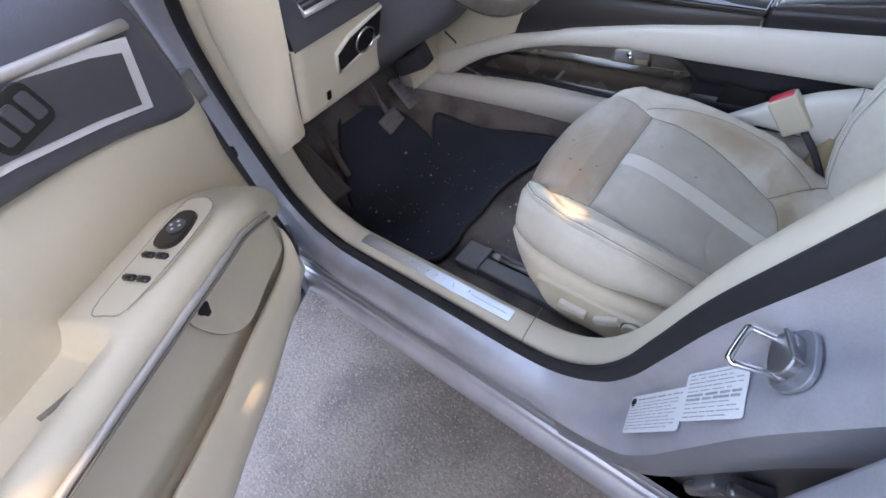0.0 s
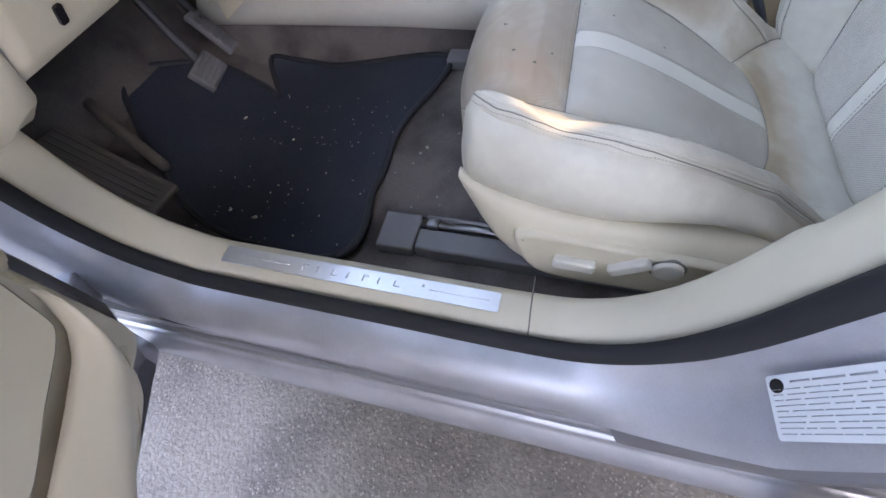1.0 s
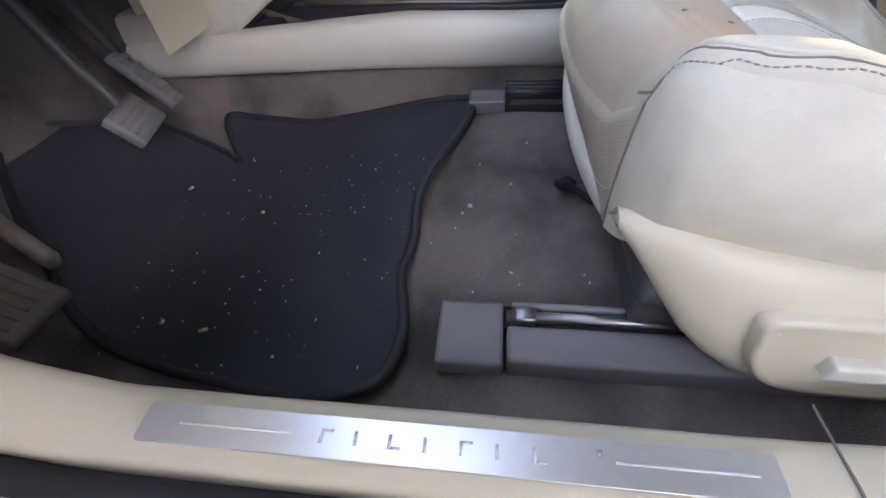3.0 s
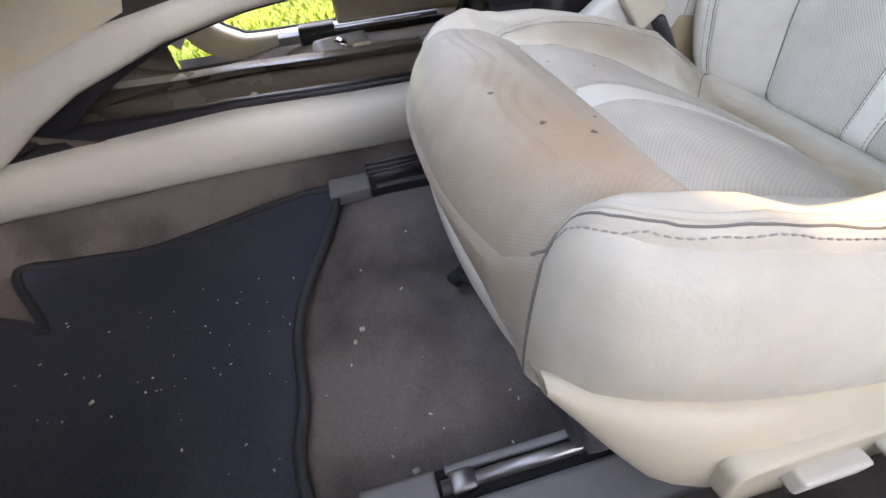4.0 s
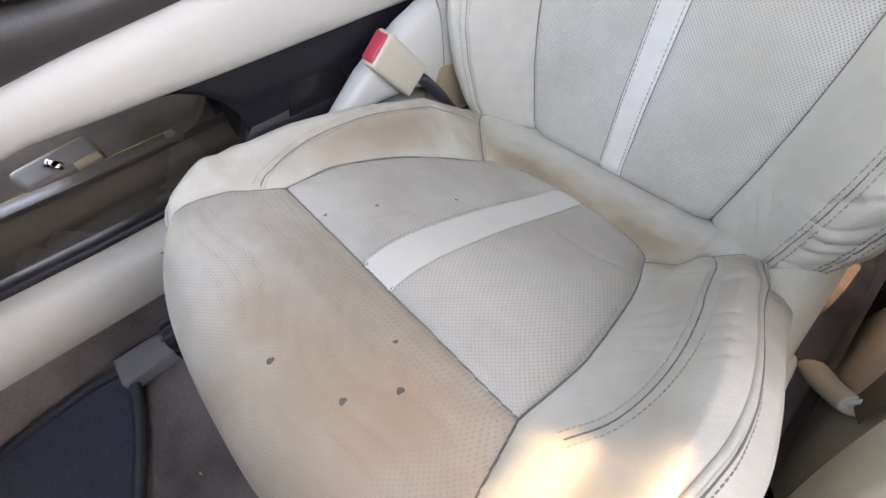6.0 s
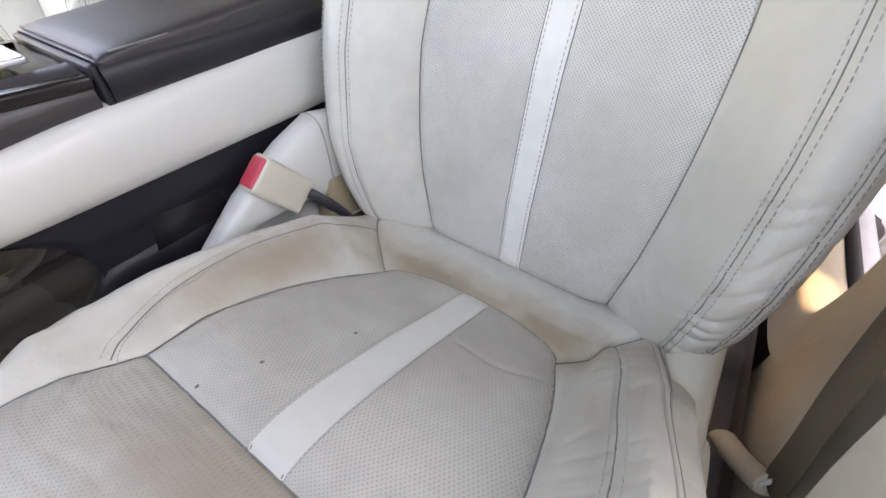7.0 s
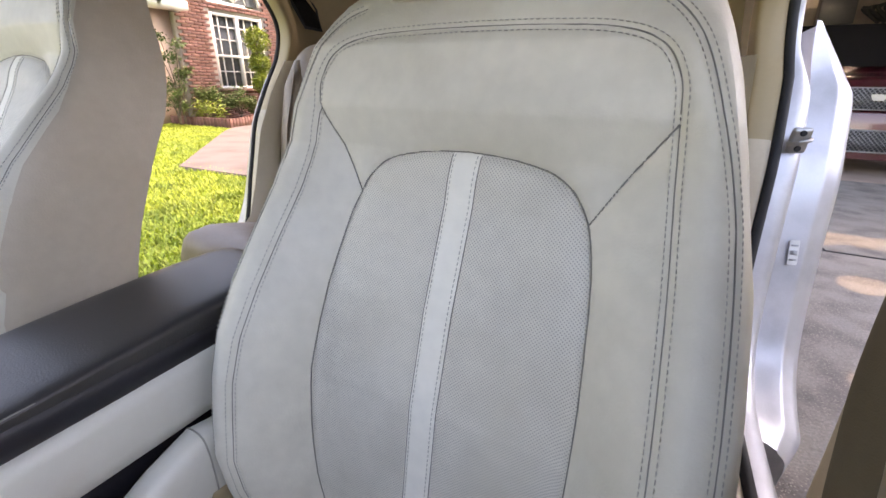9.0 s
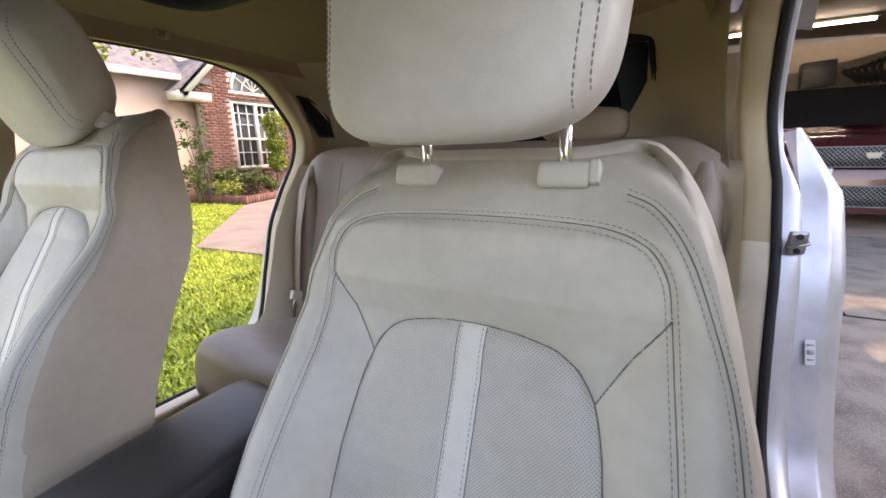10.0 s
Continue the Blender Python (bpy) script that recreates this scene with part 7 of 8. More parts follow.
M_LEAF_L = material("leaves_light", (0.26, 0.31, 0.04), 0.55, vary=0.2, scale=5, bump=0, second=(0.09, 0.15, 0.03), per_object=0.35)
M_BARK = material("bark", (0.16, 0.12, 0.09), 0.9, vary=0.25, scale=14, bump=0.8, bump_scale=60)
M_BRICK = material("brick", (0.185, 0.085, 0.068), 0.85, vary=0.15, scale=4, fine=60, bump=0.6, bump_scale=120, second=(0.13, 0.062, 0.052), per_object=0.25)
M_MORTAR = material("mortar", (0.36, 0.31, 0.28), 0.95, vary=0.1, bump=0.4, bump_scale=200)
M_STUCCO = material("stucco_peach", (0.62, 0.47, 0.38), 0.9, vary=0.05, scale=2, fine=60, bump=0.4, bump_scale=90)
M_WHITE = material("white_paint", (0.76, 0.74, 0.70), 0.5, vary=0.04, bump=0.1)
M_SHINGLE = material("roof_shingle", (0.19, 0.17, 0.185), 0.95, vary=0.2, scale=6, fine=50, bump=0.6, bump_scale=60)
M_PANE = material("house_glass", (0.10, 0.105, 0.105), 0.22, vary=0.25, scale=1.5, bump=0, spec=0.35)
M_WALL = material("garage_wall", (0.27, 0.238, 0.21), 0.8, vary=0.05, bump=0.2)
M_MAROON = material("paint_maroon", (0.075, 0.008, 0.016), 0.22, metal=0.25, vary=0.05, bump=0.0, coat=1.0)
M_SOIL = material("mulch", (0.10, 0.07, 0.05), 0.95, vary=0.3, bump=0.9, bump_scale=60)
M_SCREEN = material("dark_glass", (0.012, 0.011, 0.012), 0.12, vary=0.05, bump=0, spec=0.25)
M_TUBE = glowing("tube_light", (1.0, 0.95, 0.86), 5.0)


def flat_poly(name, pts, z, mat, label, category, thick=0.0):
    bm = bmesh.new()
    bm.faces.new([bm.verts.new((x, y, z)) for x, y in pts])
    bmesh.ops.recalc_face_normals(bm, faces=bm.faces[:])
    if bm.faces[:][0].normal.z < 0:
        bmesh.ops.reverse_faces(bm, faces=bm.faces[:])
    if thick:
        ext = bmesh.ops.extrude_face_region(bm, geom=bm.faces[:])
        bmesh.ops.translate(bm, vec=(0, 0, -thick), verts=[v for v in ext["geom"] if isinstance(v, bmesh.types.BMVert)])
        bmesh.ops.recalc_face_normals(bm, faces=bm.faces[:])
    return tagged(link(name, bm, mat), label, category, kind="structure")


rows = [[(x, y, -0.03) for x in (-400, -60, -12, 0, 12, 60, 400)] for y in (-400, -60, -12, 0, 12, 60, 400)]
tagged(link("ground", Build().grid(rows), M_LAWN), "bright green lawn reaching away on all sides", "lawn", kind="structure")
drive = [(-5.2, 9.0), (1.18, 9.0), (1.18, -2.3), (2.2, -3.4), (2.2, -7.0), (-5.2, -7.0)]
flat_poly("driveway", drive, 0.0, M_DRIVE, "grey exposed aggregate driveway, worn and stained", "driveway", 0.06)
gap = Build()
for a, b in (((-5.2, -3.55), (2.2, -3.55)), ((-1.70, -3.55), (-1.70, -7.0)), ((-1.70, 9.0), (-1.70, 3.2)), ((-5.2, 3.2), (1.18, 3.2))):
    m_ = Vector((a[0] + b[0], a[1] + b[1], 0)) / 2
    l_ = math.hypot(b[0] - a[0], b[1] - a[1])
    gap.box((0, 0, 0), (l_, 0.018, 0.008), pose(m_.x, m_.y, 0.001, 0, 0, math.degrees(math.atan2(b[1] - a[1], b[0] - a[0]))))
tagged(link("drive_joint", gap, M_RUBBER), "dark expansion joints across the driveway", "joint", kind="structure")
flat_poly("walkway", [(2.2, -3.35), (3.30, -3.19), (4.52, -3.12), (7.60, -5.99), (8.05, -6.55), (8.60, -8.2), (8.6, -11.0), (6.5, -11.0), (2.2, -6.6)], 0.004, M_WALK, "pinkish concrete walk leading to the house", "walkway", 0.05)

# out-of-view wall, added to cut the low sky light on the seat side
tagged(link("sky_blocker_wall", Build().box((-9.2, -3.0, 1.55), (0.3, 30.0, 3.2)), M_STUCCO), "unseen plain stucco wall added beyond the drive to block low sky light", "wall", kind="structure")
rnd = random.Random(11)


def in_path(x, y):
    """Whether a place lies on the walk or the drive."""
    if x < 1.2:
        return True
    if y > -2.9 or x > 9.7:
        return False
    return not (x > 4.2 and y > -3.12 - (x - 4.52) * 0.932 + 0.02) and not (y > -2.35 - 0.98 * (x - 1.2) * (x < 2.2) - 1.0 * (x >= 2.2))


blades = Build()
vs, fs = [], []
for k in range(130000):
    r = rnd.random()
    x = 1.2 + 9.0 * r ** 1.9
    y = rnd.uniform(-7.0, 1.6) if x > 3 else rnd.uniform(-3.6, 1.6)
    if in_path(x, y):
        continue
    a, h, w = rnd.uniform(0, 6.28), rnd.uniform(0.02, 0.045), rnd.uniform(0.0025, 0.0065)
    dx, dy = math.cos(a), math.sin(a)
    lean = rnd.uniform(0.2, 1.3) * h
    i = len(vs)
    z0 = -0.03
    vs += [(x - dy * w, y + dx * w, z0), (x + dy * w, y - dx * w, z0), (x + dx * lean * 0.5 + dy * w, y + dy * lean * 0.5 - dx * w, z0 + h * 0.7), (x + dx * lean * 0.5 - dy * w, y + dy * lean * 0.5 + dx * w, z0 + h * 0.7), (x + dx * lean, y + dy * lean, z0 + h)]
    fs += [(i, i + 1, i + 2, i + 3), (i + 3, i + 2, i + 4)]
blades.v, blades.f = vs, fs
tagged(link("grass", blades.mesh("grass", False), M_BLADE), "broad bright green grass blades of the lawn", "grass", kind="stuff")

# ---- house across the lawn ----
house = thing("house", "red brick house with arched white window and peach side wall", "house")
HX = 9.9
W0, W1, WZ0, WZ1 = -9.30, -7.745, 0.80, 2.58
wall = Build()
for y0, y1, z0, z1 in ((-14.0, W0, -0.05, 3.9), (W0, W1, -0.05, WZ0), (W0, W1, WZ1, 2.80)):
    wall.box((HX + 0.14, (y0 + y1) / 2, (z0 + z1) / 2), (0.24, y1 - y0, z1 - z0))
corner = [(HX + 0.02, y, z) for y, z in ((W1, -0.05), (-6.86, -0.05), (-6.86, 3.05), (W1, 3.9))]
wall.add(corner + [(HX + 0.26, y, z) for _, y, z in corner], [(0, 1, 2, 3), (7, 6, 5, 4), (0, 4, 5, 1), (1, 5, 6, 2), (2, 6, 7, 3), (3, 7, 4, 0)])
wallob = part("brick_wall", wall, M_MORTAR, house, "red brick wall with pale joints")
part("gable_wall", Build().box((HX + 0.14, (W0 + W1) / 2, 3.62), (0.24, W1 - W0, 0.56)), M_MORTAR, house)
part("side_wall", Build().box((12.4, -7.14, 1.9), (5.0, 0.24, 3.9)), M_STUCCO, house)
part("wing_wall", Build().box((10.25, -1.95, 1.44), (0.25, 10.0, 2.98)), M_STUCCO, house, "sunlit peach stucco wall")
part("wing_roof", Build().add([(9.80, -7.2, 3.0), (9.80, 3.4, 3.0), (15.5, 3.4, 6.2), (15.5, -7.2, 6.2), (9.80, -7.2, 2.90), (9.80, 3.4, 2.90)], [(0, 1, 2, 3), (0, 4, 5, 1)]), M_SHINGLE, house, "grey shingle roof")
part("gutter", Build().box((9.79, -1.5, 2.96), (0.12, 9.8, 0.13)), M_WHITE, house, "white gutter board")
part("gable_roof", Build().add([(9.45, -6.15, 2.66), (9.45, -9.6, 6.11), (14, -9.6, 6.11), (14, -6.15, 2.66), (9.45, -13.05, 2.66), (14, -13.05, 2.66), (9.45, -6.15, 2.54), (9.45, -9.6, 5.97), (9.45, -13.05, 2.54)], [(0, 1, 2, 3), (1, 4, 5, 2), (0, 6, 7, 1), (1, 7, 8, 4)]), M_SHINGLE, house, "grey shingle gable roof")
part("fascia", Build().box((0, 0, 0), (0.10, 4.8, 0.20), axes((9.50, -7.90, 4.25), (1, 0, 0), (0, -0.707, 0.707))), M_WHITE, house, "white sloping fascia board")
part("eave_return", Build().box((9.70, -6.52, 2.54), (0.50, 0.80, 0.17)), M_WHITE, house, "beige boxed eave")
part("soffit", Build().box((0, 0, 0), (0.36, 4.6, 0.05), axes((9.72, -7.93, 4.20), (1, 0, 0), (0, -0.707, 0.707))), M_WHITE, house)
win = part("window", Build().box((HX + 0.16, (W0 + W1) / 2, (WZ0 + WZ1) / 2), (0.02, W1 - W0, WZ1 - WZ0)), M_PANE, house, "dark glazed white framed window")
for y in (W0 + 0.03, (W0 + W1) / 2, W1 - 0.03):
    part("frame_post", Build().box((HX + 0.07, y, (WZ0 + WZ1) / 2), (0.10, 0.07, WZ1 - WZ0)), M_WHITE, win)
for z in (WZ0 + 0.03, (WZ0 + WZ1) / 2 - 0.1, WZ1 - 0.03):
    part("frame_rail", Build().box((HX + 0.07, (W0 + W1) / 2, z), (0.09, W1 - W0, 0.06)), M_WHITE, win)
for k in (1, 2, 4, 5):
    y = W0 + (W1 - W0) * k / 6
    part("glazing_bar", Build().box((HX + 0.10, y, (WZ0 + WZ1) / 2), (0.03, 0.022, WZ1 - WZ0)), M_WHITE, win)
for z in (WZ0 + 0.42, WZ0 + 1.18, WZ0 + 1.48):
    part("glazing_bar", Build().box((HX + 0.10, (W0 + W1) / 2, z), (0.03, W1 - W0, 0.022)), M_WHITE, win)
arch = part("arch_window", Build().add([(HX + 0.12, (W0 + W1) / 2 + 0.72 * math.cos(a), 2.86 + 0.72 * math.sin(a)) for a in np.linspace(0, math.pi, 20)], [tuple(range(20))[::-1]]), M_PANE, house, "arched window with fan bars")
part("arch_frame", Build().tube([(HX - 0.01, (W0 + W1) / 2 + 0.72 * math.cos(a), 2.86 + 0.72 * math.sin(a)) for a in np.linspace(0, math.pi, 24)], 0.045, 6), M_WHITE, arch)
part("arch_ring", Build().tube([(HX + 0.06, (W0 + W1) / 2 + 0.36 * math.cos(a), 2.86 + 0.36 * math.sin(a)) for a in np.linspace(0, math.pi, 16)], 0.016, 6), M_WHITE, arch)
for a in (0.6, 1.08, 1.57, 2.06, 2.54):
    part("fan_bar", Build().tube([(HX + 0.06, (W0 + W1) / 2, 2.88), (HX + 0.06, (W0 + W1) / 2 + 0.70 * math.cos(a), 2.86 + 0.70 * math.sin(a))], 0.014, 6), M_WHITE, arch)
part("window_sill", Build().box((HX - 0.02, (W0 + W1) / 2, WZ0 - 0.04), (0.16, W1 - W0 + 0.1, 0.07)), M_BRICK, house)
# bricks
brick_me = block((0.10, 0.198, 0.058), 0.004, 1)
bme = bpy.data.meshes.new("brick")
brick_me.to_mesh(bme)
brick_me.free()
bme.materials.append(M_BRICK)
rest, count = Build(), 0
cells = []
for r in range(54):
    z = 0.0 + 0.0705 * r
    for c in range(34):
        y = -6.86 - 0.105 - 0.21 * c - (0.105 if r % 2 else 0)
        if W0 - 0.09 < y < W1 + 0.09 and (WZ0 - 0.03 < z < WZ1 + 0.03 or (z > 2.80 and math.hypot(y - (W0 + W1) / 2, z - 2.86) < 0.82)):
            continue
        if z < 3.02 - 6.9 - y:
            cells.append((y, z))
cells.sort(key=lambda q: abs(q[0] + 7.4) + 0.3 * abs(q[1] - 1.6))
for y, z in cells:
    if count < 290:
        ob = new("brick", bme)
        ob.parent = wallob
        ob.location = (HX + 0.028 - 0.006 * rnd.random(), y, z)
        count += 1
    else:
        rest.box((HX + 0.028 - 0.006 * rnd.random(), y, z), (0.10, 0.198, 0.058))
ro = part("brick_rest", rest.mesh("brick_rest", False), M_BRICK, wallob)
ro["kind"] = "stuff"
# garden bed with brick edging
flat_poly("garden_bed", [(8.25, -6.62), (8.80, -8.15), (8.9, -11.0), (9.85, -11.0), (9.85, -7.0), (11.2, -6.9), (11.2, -5.0), (10.9, -6.45)], 0.05, M_SOIL, "dark mulch bed in front of the house", "flower bed")
edging = thing("garden_edging", "low red brick edging round the flower bed", "edging")
pts = [(11.2, -6.35), (8.20, -6.55), (8.78, -8.2), (8.85, -10.5)]
for (ax_, ay_), (bx_, by_) in zip(pts[:-1], pts[1:]):
    L = math.hypot(bx_ - ax_, by_ - ay_)
    n_ = int(L / 0.115)
    ang = math.degrees(math.atan2(by_ - ay_, bx_ - ax_))
    for k in range(n_):
        t = (k + 0.5) / n_
        ob = new("brick", bme)
        ob.parent = edging
        ob.matrix_world = pose(ax_ + (bx_ - ax_) * t, ay_ + (by_ - ay_) * t, 0.075 + 0.006 * rnd.random(), 90, 0, ang)


def leaf_ball(b, c, r, n, size, flat=1.0, shell=0.55):
    for _ in range(n):
        v = Vector((rnd.gauss(0, 1), rnd.gauss(0, 1), rnd.gauss(0, 1))).normalized() * r * (shell + (1 - shell) * rnd.random()) * rnd.uniform(0.85, 1.12)
        p = Vector(c) + Vector((v.x, v.y, v.z * flat))
        a, t = rnd.uniform(0, 6.28), rnd.uniform(-1, 1)
        u = Vector((math.cos(a), math.sin(a), t)).normalized() * size * rnd.uniform(0.6, 1.3)
        w = u.cross(Vector((rnd.uniform(-1, 1), rnd.uniform(-1, 1), 1))).normalized() * size * 0.35
        i = len(b.v)
        b.v += [tuple(p - u * 0.5), tuple(p + w), tuple(p + u * 0.5), tuple(p - w)]
        b.f += [(i, i + 1, i + 2, i + 3)]
    return b


top = thing("topiary", "clipped topiary shrub with three leafy balls", "shrub")
part("trunk", Build().tube([(9.35, -8.55, 0.03), (9.36, -8.54, 1.0), (9.35, -8.55, 2.0)], 0.03, 8), M_BARK, top)
for z, r, mt in ((2.00, 0.34, M_LEAF_L), (1.43, 0.29, M_LEAF_L), (0.94, 0.28, M_LEAF_L)):
    part("leaf_ball", leaf_ball(Build(), (9.35, -8.60, z), r, 2000, 0.06).mesh("leaf_ball", False), mt, top)


def shrub(name, label, x, y, h, r, n, mat, size=0.06, stems=6):
    s = thing(name, label, "shrub")
    st = Build()
    for k in range(stems):
        a = 6.28 * k / stems + rnd.uniform(-0.3, 0.3)
        st.tube(smooth_path([(x, y, 0.02), (x + 0.15 * r * math.cos(a), y + 0.15 * r * math.sin(a), h * 0.4), (x + 0.7 * r * math.cos(a), y + 0.7 * r * math.sin(a), h * 0.9)], 4), [0.016 * (1 - 0.08 * i) for i in range(9)], 6)
    part("stem", st, M_BARK, s)
    cr = Build()
    for k in range(stems * 2):
        a = 6.28 * k / stems / 2
        leaf_ball(cr, (x + r * 0.6 * math.cos(a) * rnd.uniform(0.4, 1), y + r * 0.6 * math.sin(a) * rnd.uniform(0.4, 1), h * rnd.uniform(0.45, 0.95)), r * 0.42, n // (stems * 2), size, 0.9, 0.1)
    part("crown", cr.mesh("crown", False), mat, s)
    return s


shrub("crape_myrtle", "small multi-stemmed tree with sparse leafy crown by the house", 9.35, -6.27, 1.95, 0.44, 900, M_LEAF, 0.07, stems=4)
shrub("bush", "low loose bush under the small tree", 9.30, -6.12, 0.95, 0.42, 800, M_LEAF)
shrub("bush", "low dark green bush in the flower bed", 9.4, -7.05, 0.75, 0.55, 1500, M_LEAF)
shrub("bush", "low dark green bush under the window", 9.3, -7.75, 0.80, 0.55, 1500, M_LEAF)
shrub("bush", "low grassy bush at the edge of the flower bed", 9.1, -6.75, 0.5, 0.5, 900, M_LEAF_L)
shrub("bush", "low reddish bush under the window", 9.35, -8.3, 0.45, 0.35, 700, M_LEAF)
far = thing("yard_tree", "yard tree with light green leaves above the roof edge", "tree")
part("trunk", Build().tube(smooth_path([(8.2, -2.5, -0.03), (8.25, -2.6, 1.6), (8.1, -3.0, 2.9), (8.0, -3.3, 3.8)], 5), [0.13 - 0.005 * i for i in range(16)], 8), M_BARK, far)
for k in range(5):
    a = 1.25 * k
    part("limb", Build().tube([(8.15, -2.9, 2.5), (8.15 + 0.6 * math.cos(a), -3.1 + 0.6 * math.sin(a), 3.2), (8.15 + 1.3 * math.cos(a), -3.2 + 1.3 * math.sin(a), 3.6)], [0.06, 0.04, 0.015], 6), M_BARK, far)
cr = Build()
for k in range(34):
    leaf_ball(cr, (8.1 + rnd.gauss(0, 0.9), -3.45 + rnd.gauss(0, 0.65), 3.35 + rnd.gauss(0, 0.4)), rnd.uniform(0.3, 0.55), 110, 0.10, 0.8, 0.1)
part("crown", cr.mesh("crown", False), M_LEAF_L, far)

# ---- garage with the maroon car ----
garage = thing("garage", "open garage with pale walls and a ceiling light strip", "garage")
GY0, GY1, GX0, GX1, GZ = -6.66, -13.5, -5.6, 2.2, 3.35
part("back_wall", Build().box(((GX0 + GX1) / 2, GY1 - 0.1, GZ / 2), (GX1 - GX0 + 0.4, 0.2, GZ)), M_WALL, garage)
for x in (GX0 - 0.1, GX1 + 0.1):
    part("side_wall", Build().box((x, (GY0 + GY1) / 2, GZ / 2), (0.2, GY0 - GY1, GZ)), M_WALL, garage)
part("lintel", Build().box(((GX0 + GX1) / 2, GY0 - 0.15, 3.35), (GX1 - GX0 + 0.4, 0.3, 0.9)), M_BRICK, garage)
part("garage_ceiling", Build().box(((GX0 + GX1) / 2, (GY0 + GY1) / 2, GZ + 0.05), (GX1 - GX0 + 0.4, GY0 - GY1, 0.1)), M_WALL, garage)
part("garage_floor", Build().box(((GX0 + GX1) / 2, (GY0 + GY1) / 2, -0.018), (GX1 - GX0, GY0 - GY1 - 0.02, 0.05)), M_WALK, garage)
part("garage_roof", Build().add([(GX0 - 0.5, GY0 + 0.5, 3.75), (GX1 + 0.5, GY0 + 0.5, 3.75), (GX1 + 0.5, GY1, 6.0), (GX0 - 0.5, GY1, 6.0)], [(0, 1, 2, 3)]), M_SHINGLE, garage)
tube = thing("light_strip", "long white ceiling light tube in the garage", "lamp")
part("tube", Build().tube([(-1.5, -11.1, 3.26), (-3.7, -11.1, 3.26)], 0.022, 8), M_TUBE, tube, "glowing white tube")
part("tube_housing", Build().box((0, 0, 0), (2.3, 0.09, 0.05), axes((-2.6, -11.1, 3.315), (-1, 0, 0), (0, -1, 0))), M_WHITE, tube)
tv = thing("wall_cabinet", "dark cabinet standing on the garage wall shelf", "cabinet")
part("door", block((0.60, 0.30, 0.55), 0.01, 1, at=(-3.42, -13.0, 2.60), rot=(0, 4, 0)), M_DARK, tv)
junk = thing("hanging_gear", "dark gear hanging on the garage wall", "gear")
for k in range(6):
    part("strap", Build().tube(smooth_path([(-4.5 + 0.1 * k, -12.9, 2.85 - 0.05 * k), (-4.4 + 0.12 * k, -12.8, 2.6), (-4.65 + 0.1 * k, -12.9, 2.35)], 4), 0.04, 6), M_RUBBER, junk)
lamp_r = thing("red_can", "red round gear hung under the garage ceiling", "gear")
part("shell", pill(0.11, 0.16, 20, 0.03, at=(-1.72, -8.2, 3.27)), M_RED, lamp_r)
mc = thing("parked_car", "dark maroon sedan parked in the garage, mesh grilles facing out", "car")
CX, CY = -2.75, -7.02
rows = []
prof = [(0.0, 0.34, 0.90), (0.02, 0.62, 0.93), (0.05, 0.95, 0.93), (0.20, 1.12, 0.94), (0.8, 1.20, 0.95), (1.30, 1.25, 0.95), (1.70, 1.62, 0.82), (2.10, 1.86, 0.76), (3.0, 1.88, 0.76), (3.9, 1.3, 0.9), (4.7, 1.1, 0.9)]
for d, top_z, hw in prof:
    row = []
    for a in np.linspace(0, math.pi, 24):
        c_, s_ = math.copysign(abs(math.cos(a)) ** 0.4, math.cos(a)), math.sin(a) ** 0.45
        row.append((CX + hw * c_, CY - d - 0.12 * abs(c_) ** 3 * (d < 0.4), 0.22 + (top_z - 0.22) * s_))
    rows.append(row)
part("body", Build().grid(rows), M_MAROON, mc, "glossy dark maroon paint")
part("front_face", Build().add([(CX + x, CY - 0.14 * abs(x / 0.9) ** 3, z) for x, z in [(-0.9, 0.24), (-0.45, 0.22), (0, 0.22), (0.45, 0.22), (0.9, 0.24), (0.9, 0.55), (0.45, 0.55), (0, 0.55), (-0.45, 0.55), (-0.9, 0.55)]], [(0, 1, 8, 9), (1, 2, 7, 8), (2, 3, 6, 7), (3, 4, 5, 6)]), M_MAROON, mc)
part("windscreen", Build().add([(CX - 0.74, CY - 1.29, 1.315), (CX + 0.74, CY - 1.29, 1.315), (CX + 0.66, CY - 2.03, 1.915), (CX - 0.66, CY - 2.03, 1.915)], [(0, 1, 2, 3)]), M_SCREEN, mc, "dark windscreen")
for nm, z0, z1, w in (("upper_grille", 0.79, 1.03, 0.60), ("lower_grille", 0.31, 0.56, 0.66)):
    g = part(nm, block((2 * w, 0.03, z1 - z0), 0.012, 2, at=(CX, CY + 0.022, (z0 + z1) / 2)), M_RUBBER, mc, "black and chrome mesh grille")
    bars = Build()
    for k in range(-16, 34):
        for sg in (1, -1):
            x = CX - w + 0.045 * k
            p, q = Vector((x, CY + 0.04, z0)), Vector((x + sg * (z1 - z0), CY + 0.04, z1))
            for e in (p, q):
                e.x = min(max(e.x, CX - w), CX + w)
            if (q - p).length > 0.1:
                bars.tube([p, q], 0.0038, 4)
    part("grille_mesh", bars, M_STEEL, g)
    part("grille_rim", Build().tube([(CX + x, CY + 0.04, (z0 + z1) / 2 + z) for x, z in rounded(2 * w, z1 - z0, 0.03)], 0.008, 6, closed=True), M_STEEL, g)
part("badge", slab([(-0.08, 0.03), (0.08, 0.03), (0.05, -0.04), (-0.05, -0.04)], 0.012, axes((CX, CY + 0.045, 0.93), (-1, 0, 0), (0, 0, 1)), 0), M_STEEL, mc, "chrome badge shape")
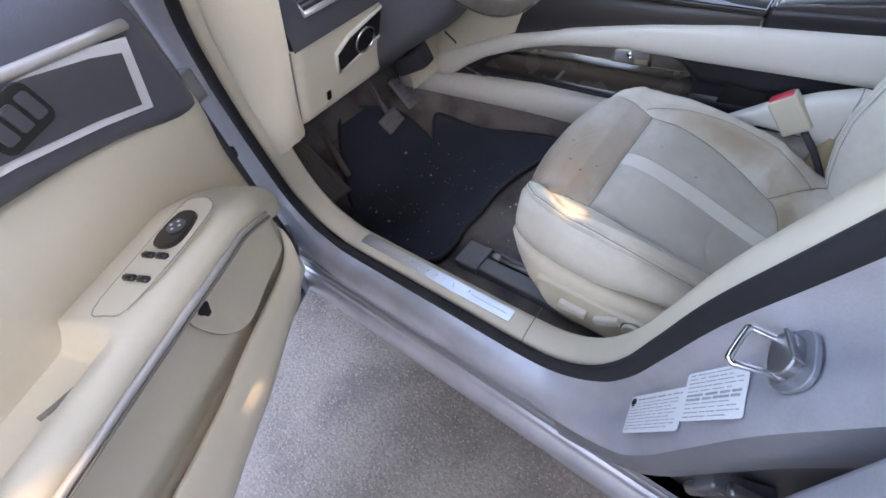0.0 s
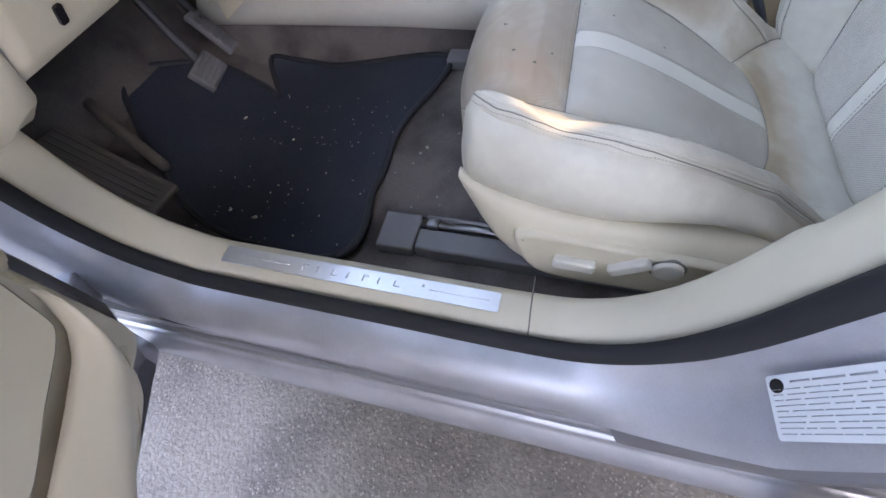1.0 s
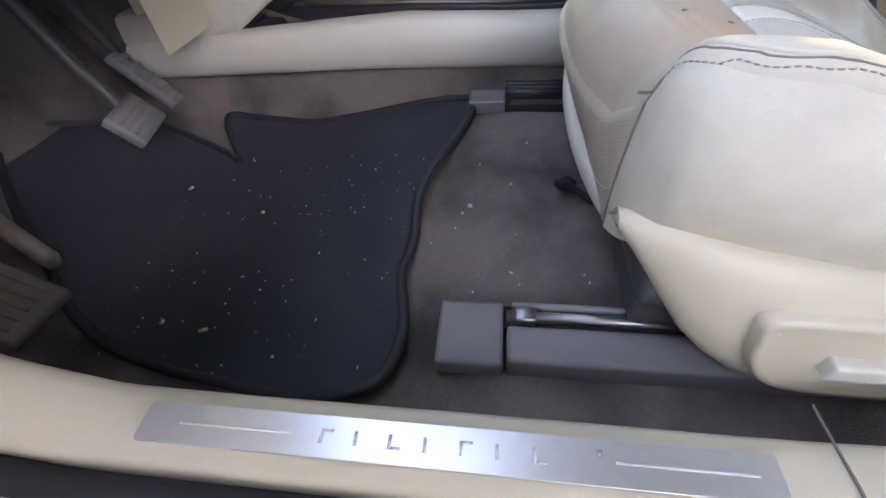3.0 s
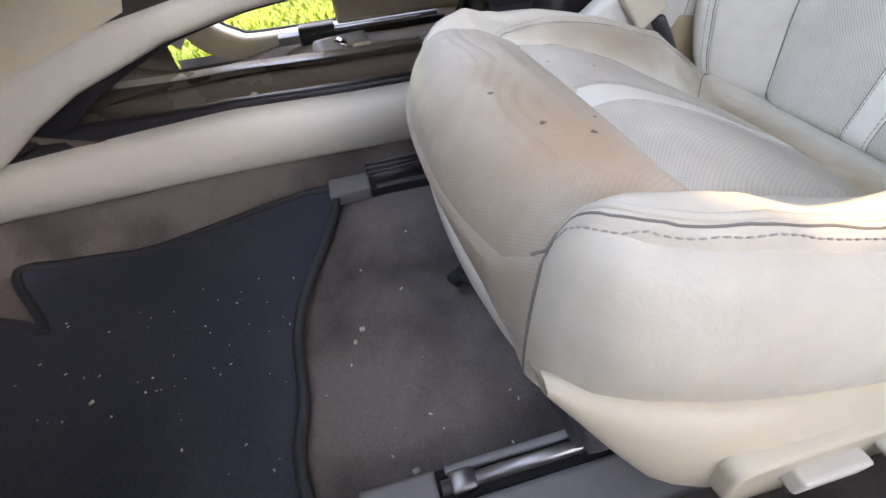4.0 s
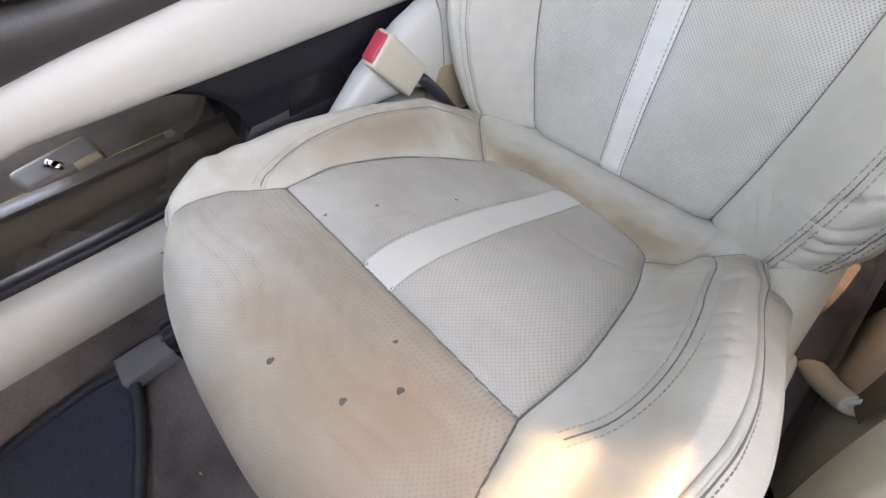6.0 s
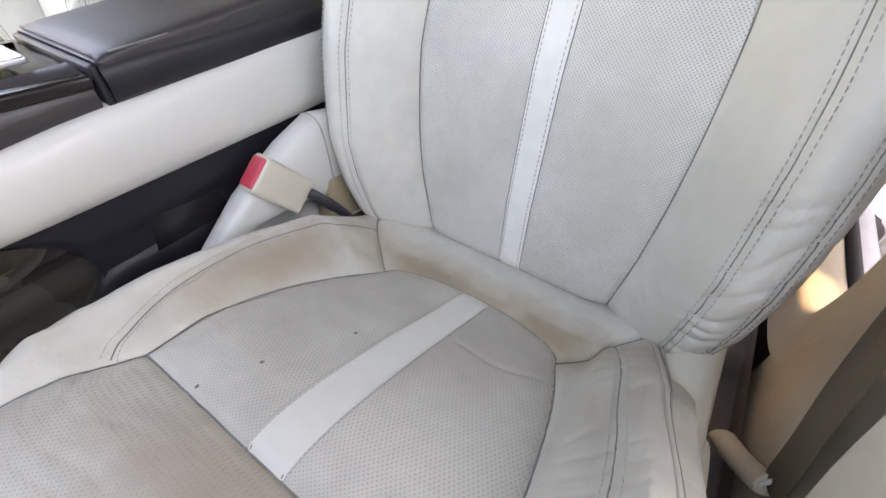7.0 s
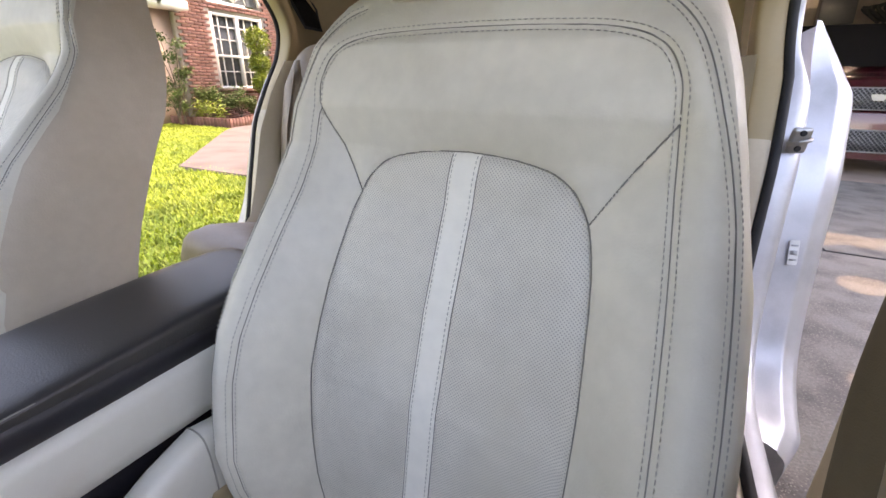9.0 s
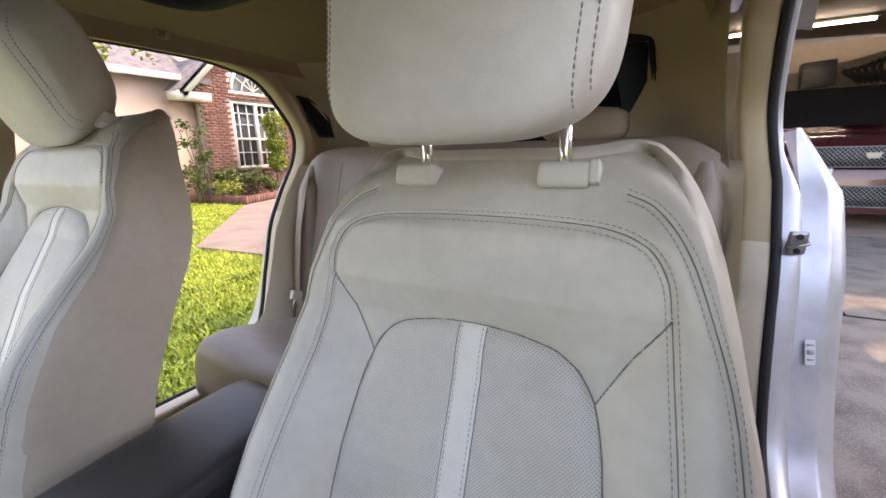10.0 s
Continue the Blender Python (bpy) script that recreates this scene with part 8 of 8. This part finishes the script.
for sx in (-1, 1):
    part("headlight", block((0.26, 0.10, 0.12), 0.03, 3, at=(CX + sx * 0.76, CY - 0.06, 0.86)), M_GLASS, mc)
    for d in (0.85, 3.75):
        wh = part("wheel", pill(0.33, 0.22, 32, 0.03, at=(CX + sx * 0.80, CY - d, 0.335), rot=(0, 90, 0)), M_RUBBER, mc)
        part("rim", pill(0.22, 0.23, 24, 0.02, at=(CX + sx * 0.80, CY - d, 0.335), rot=(0, 90, 0)), M_ALU, wh)
pl = part("number_plate", block((0.30, 0.012, 0.15), 0.004, 1, at=(CX + 0.50, CY + 0.075, 0.70)), M_PAPER, mc, "white plate with plain dark bars")
for k in range(4):
    part("plate_bar", Build().box((CX + 0.425 + 0.05 * k, CY + 0.083, 0.70), (0.022, 0.003, 0.07)), M_INK, pl)

# ---- unseen tree added beside the drive: its crown shades the car, with gaps ----
tree = thing("shade_tree", "unseen large leafy tree added over the driveway to shade the car", "tree")
TR = Vector((-7.4, -0.6, 0))
part("trunk", Build().tube(smooth_path([TR + Vector((0, 0, -0.03)), TR + Vector((0.1, -0.05, 1.4)), TR + Vector((0.5, -0.3, 3.0)), TR + Vector((1.2, -0.8, 4.6))], 6), [0.34 - 0.010 * i for i in range(19)], 12), M_BARK, tree)
for ex, ey, ez in ((-5.5, -3.6, 6.8), (-4.4, 0.9, 7.0), (-1.0, -0.6, 7.1), (-6.4, -4.4, 6.8), (-2.6, 0.6, 6.9)):
    s_ = TR + Vector((1.1, -0.75, 4.4))
    e_ = Vector((ex, ey, ez))
    part("limb", Build().tube(smooth_path([s_, s_.lerp(e_, 0.5) + Vector((0, 0, 0.4)), e_], 6), [0.15 - 0.010 * i for i in range(13)], 8), M_BARK, tree)
for ex, ey, ez in ((-1.6, -1.3, 3.0), (-2.1, -0.9, 3.05)):
    s_ = TR + Vector((0.5, -0.3, 3.0))
    part("limb", Build().tube(smooth_path([s_, s_.lerp(Vector((ex, ey, ez)), 0.5) + Vector((0, 0, 0.5)), Vector((ex, ey, ez))], 6), [0.07 - 0.005 * i for i in range(13)], 8), M_BARK, tree)
# where sun patches should fall, and the radius left open for each
GAPS = [(Vector((-0.634, -0.034, 0.560)), 0.014), (Vector((-0.640, -0.058, 0.547)), 0.021), (Vector((-0.632, -0.078, 0.537)), 0.016), (Vector((-0.765, -0.470, 0.475)), 0.036),
        (Vector((-0.79, -0.63, 0.46)), 0.045), (Vector((-1.240, 0.213, 0.540)), 0.030), (Vector((-1.290, 0.193, 0.512)), 0.034), (Vector((-1.170, 0.222, 0.480)), 0.026),
        (Vector((-1.75, -3.0, 0.0)), 0.10), (Vector((-2.3, -3.2, 0.0)), 0.14), (Vector((-1.5, -1.9, 0.0)), 0.10)]


def in_gap(p, reach):
    """Whether a leaf would close one of the crown's gaps; high leaves keep further off, as their shade is softer."""
    for g, r in GAPS:
        d = p - g
        far_ = d.dot(SUN_DIR)
        if (d - SUN_DIR * far_).length < r + reach + 0.004 * max(0, far_ - 3.5):
            return True
    return False


def leaf(b, p, size):
    a = rnd.uniform(0, 6.28)
    u = Vector((math.cos(a), math.sin(a), rnd.uniform(-0.35, 0.35))) * size * 0.5
    w = u.cross(Vector((rnd.uniform(-0.3, 0.3), rnd.uniform(-0.3, 0.3), 1))).normalized() * size * 0.36
    i = len(b.v)
    b.v += [tuple(p - u), tuple(p - u * 0.2 + w), tuple(p + u), tuple(p - u * 0.2 - w)]
    b.f += [(i, i + 1, i + 2, i + 3)]


crown = Build()
for k in range(42000):
    x, y = rnd.uniform(-8.0, 0.4), rnd.uniform(-7.6, 1.9)
    p = Vector((x, y, rnd.uniform(6.2, 7.6)))
    if ((x + 3.6) / 4.2) ** 2 + ((y + 2.7) / 4.6) ** 2 > rnd.uniform(0.8, 1.15):
        continue
    size = rnd.uniform(0.16, 0.30)
    if not in_gap(p, size * 0.46):
        leaf(crown, p, size)
# a thicker part of the crown above the cabin
for k in range(11000):
    p = Vector((rnd.uniform(-1.0, 0.2), rnd.uniform(-0.9, 0.8), 0.5))
    p += SUN_DIR * (rnd.uniform(5.8, 7.0) / SUN_DIR.z)
    size = rnd.uniform(0.10, 0.18)
    if not in_gap(p, size * 0.46):
        leaf(crown, p, size)
# an added low bough with small leaves close round the gaps, to edge the sun patches
for g, r in GAPS:
    for k in range(2400):
        a, d = rnd.uniform(0, 6.28), r + 0.42 * rnd.random() ** 0.75
        p = g + SUN_DIR * ((rnd.uniform(2.7, 3.3) - g.z) / SUN_DIR.z) + Vector((d * math.cos(a), d * math.sin(a), 0))
        size = rnd.uniform(0.07, 0.12)
        if not in_gap(p, size * 0.46):
            leaf(crown, p, size)
# fine twig leaves added close round the gaps, to sharpen the sun patches
for g, r in GAPS[:8]:
    for k in range(1600):
        a, d = rnd.uniform(0, 6.28), r + 0.13 * rnd.random()
        p = g + SUN_DIR * ((rnd.uniform(2.4, 2.7) - g.z) / SUN_DIR.z) + Vector((d * math.cos(a), d * math.sin(a), 0))
        size = rnd.uniform(0.022, 0.036)
        if not in_gap(p, size * 0.42):
            leaf(crown, p, size)
part("crown", crown.mesh("crown", False), M_LEAF, tree, "dense green leaves with gaps")
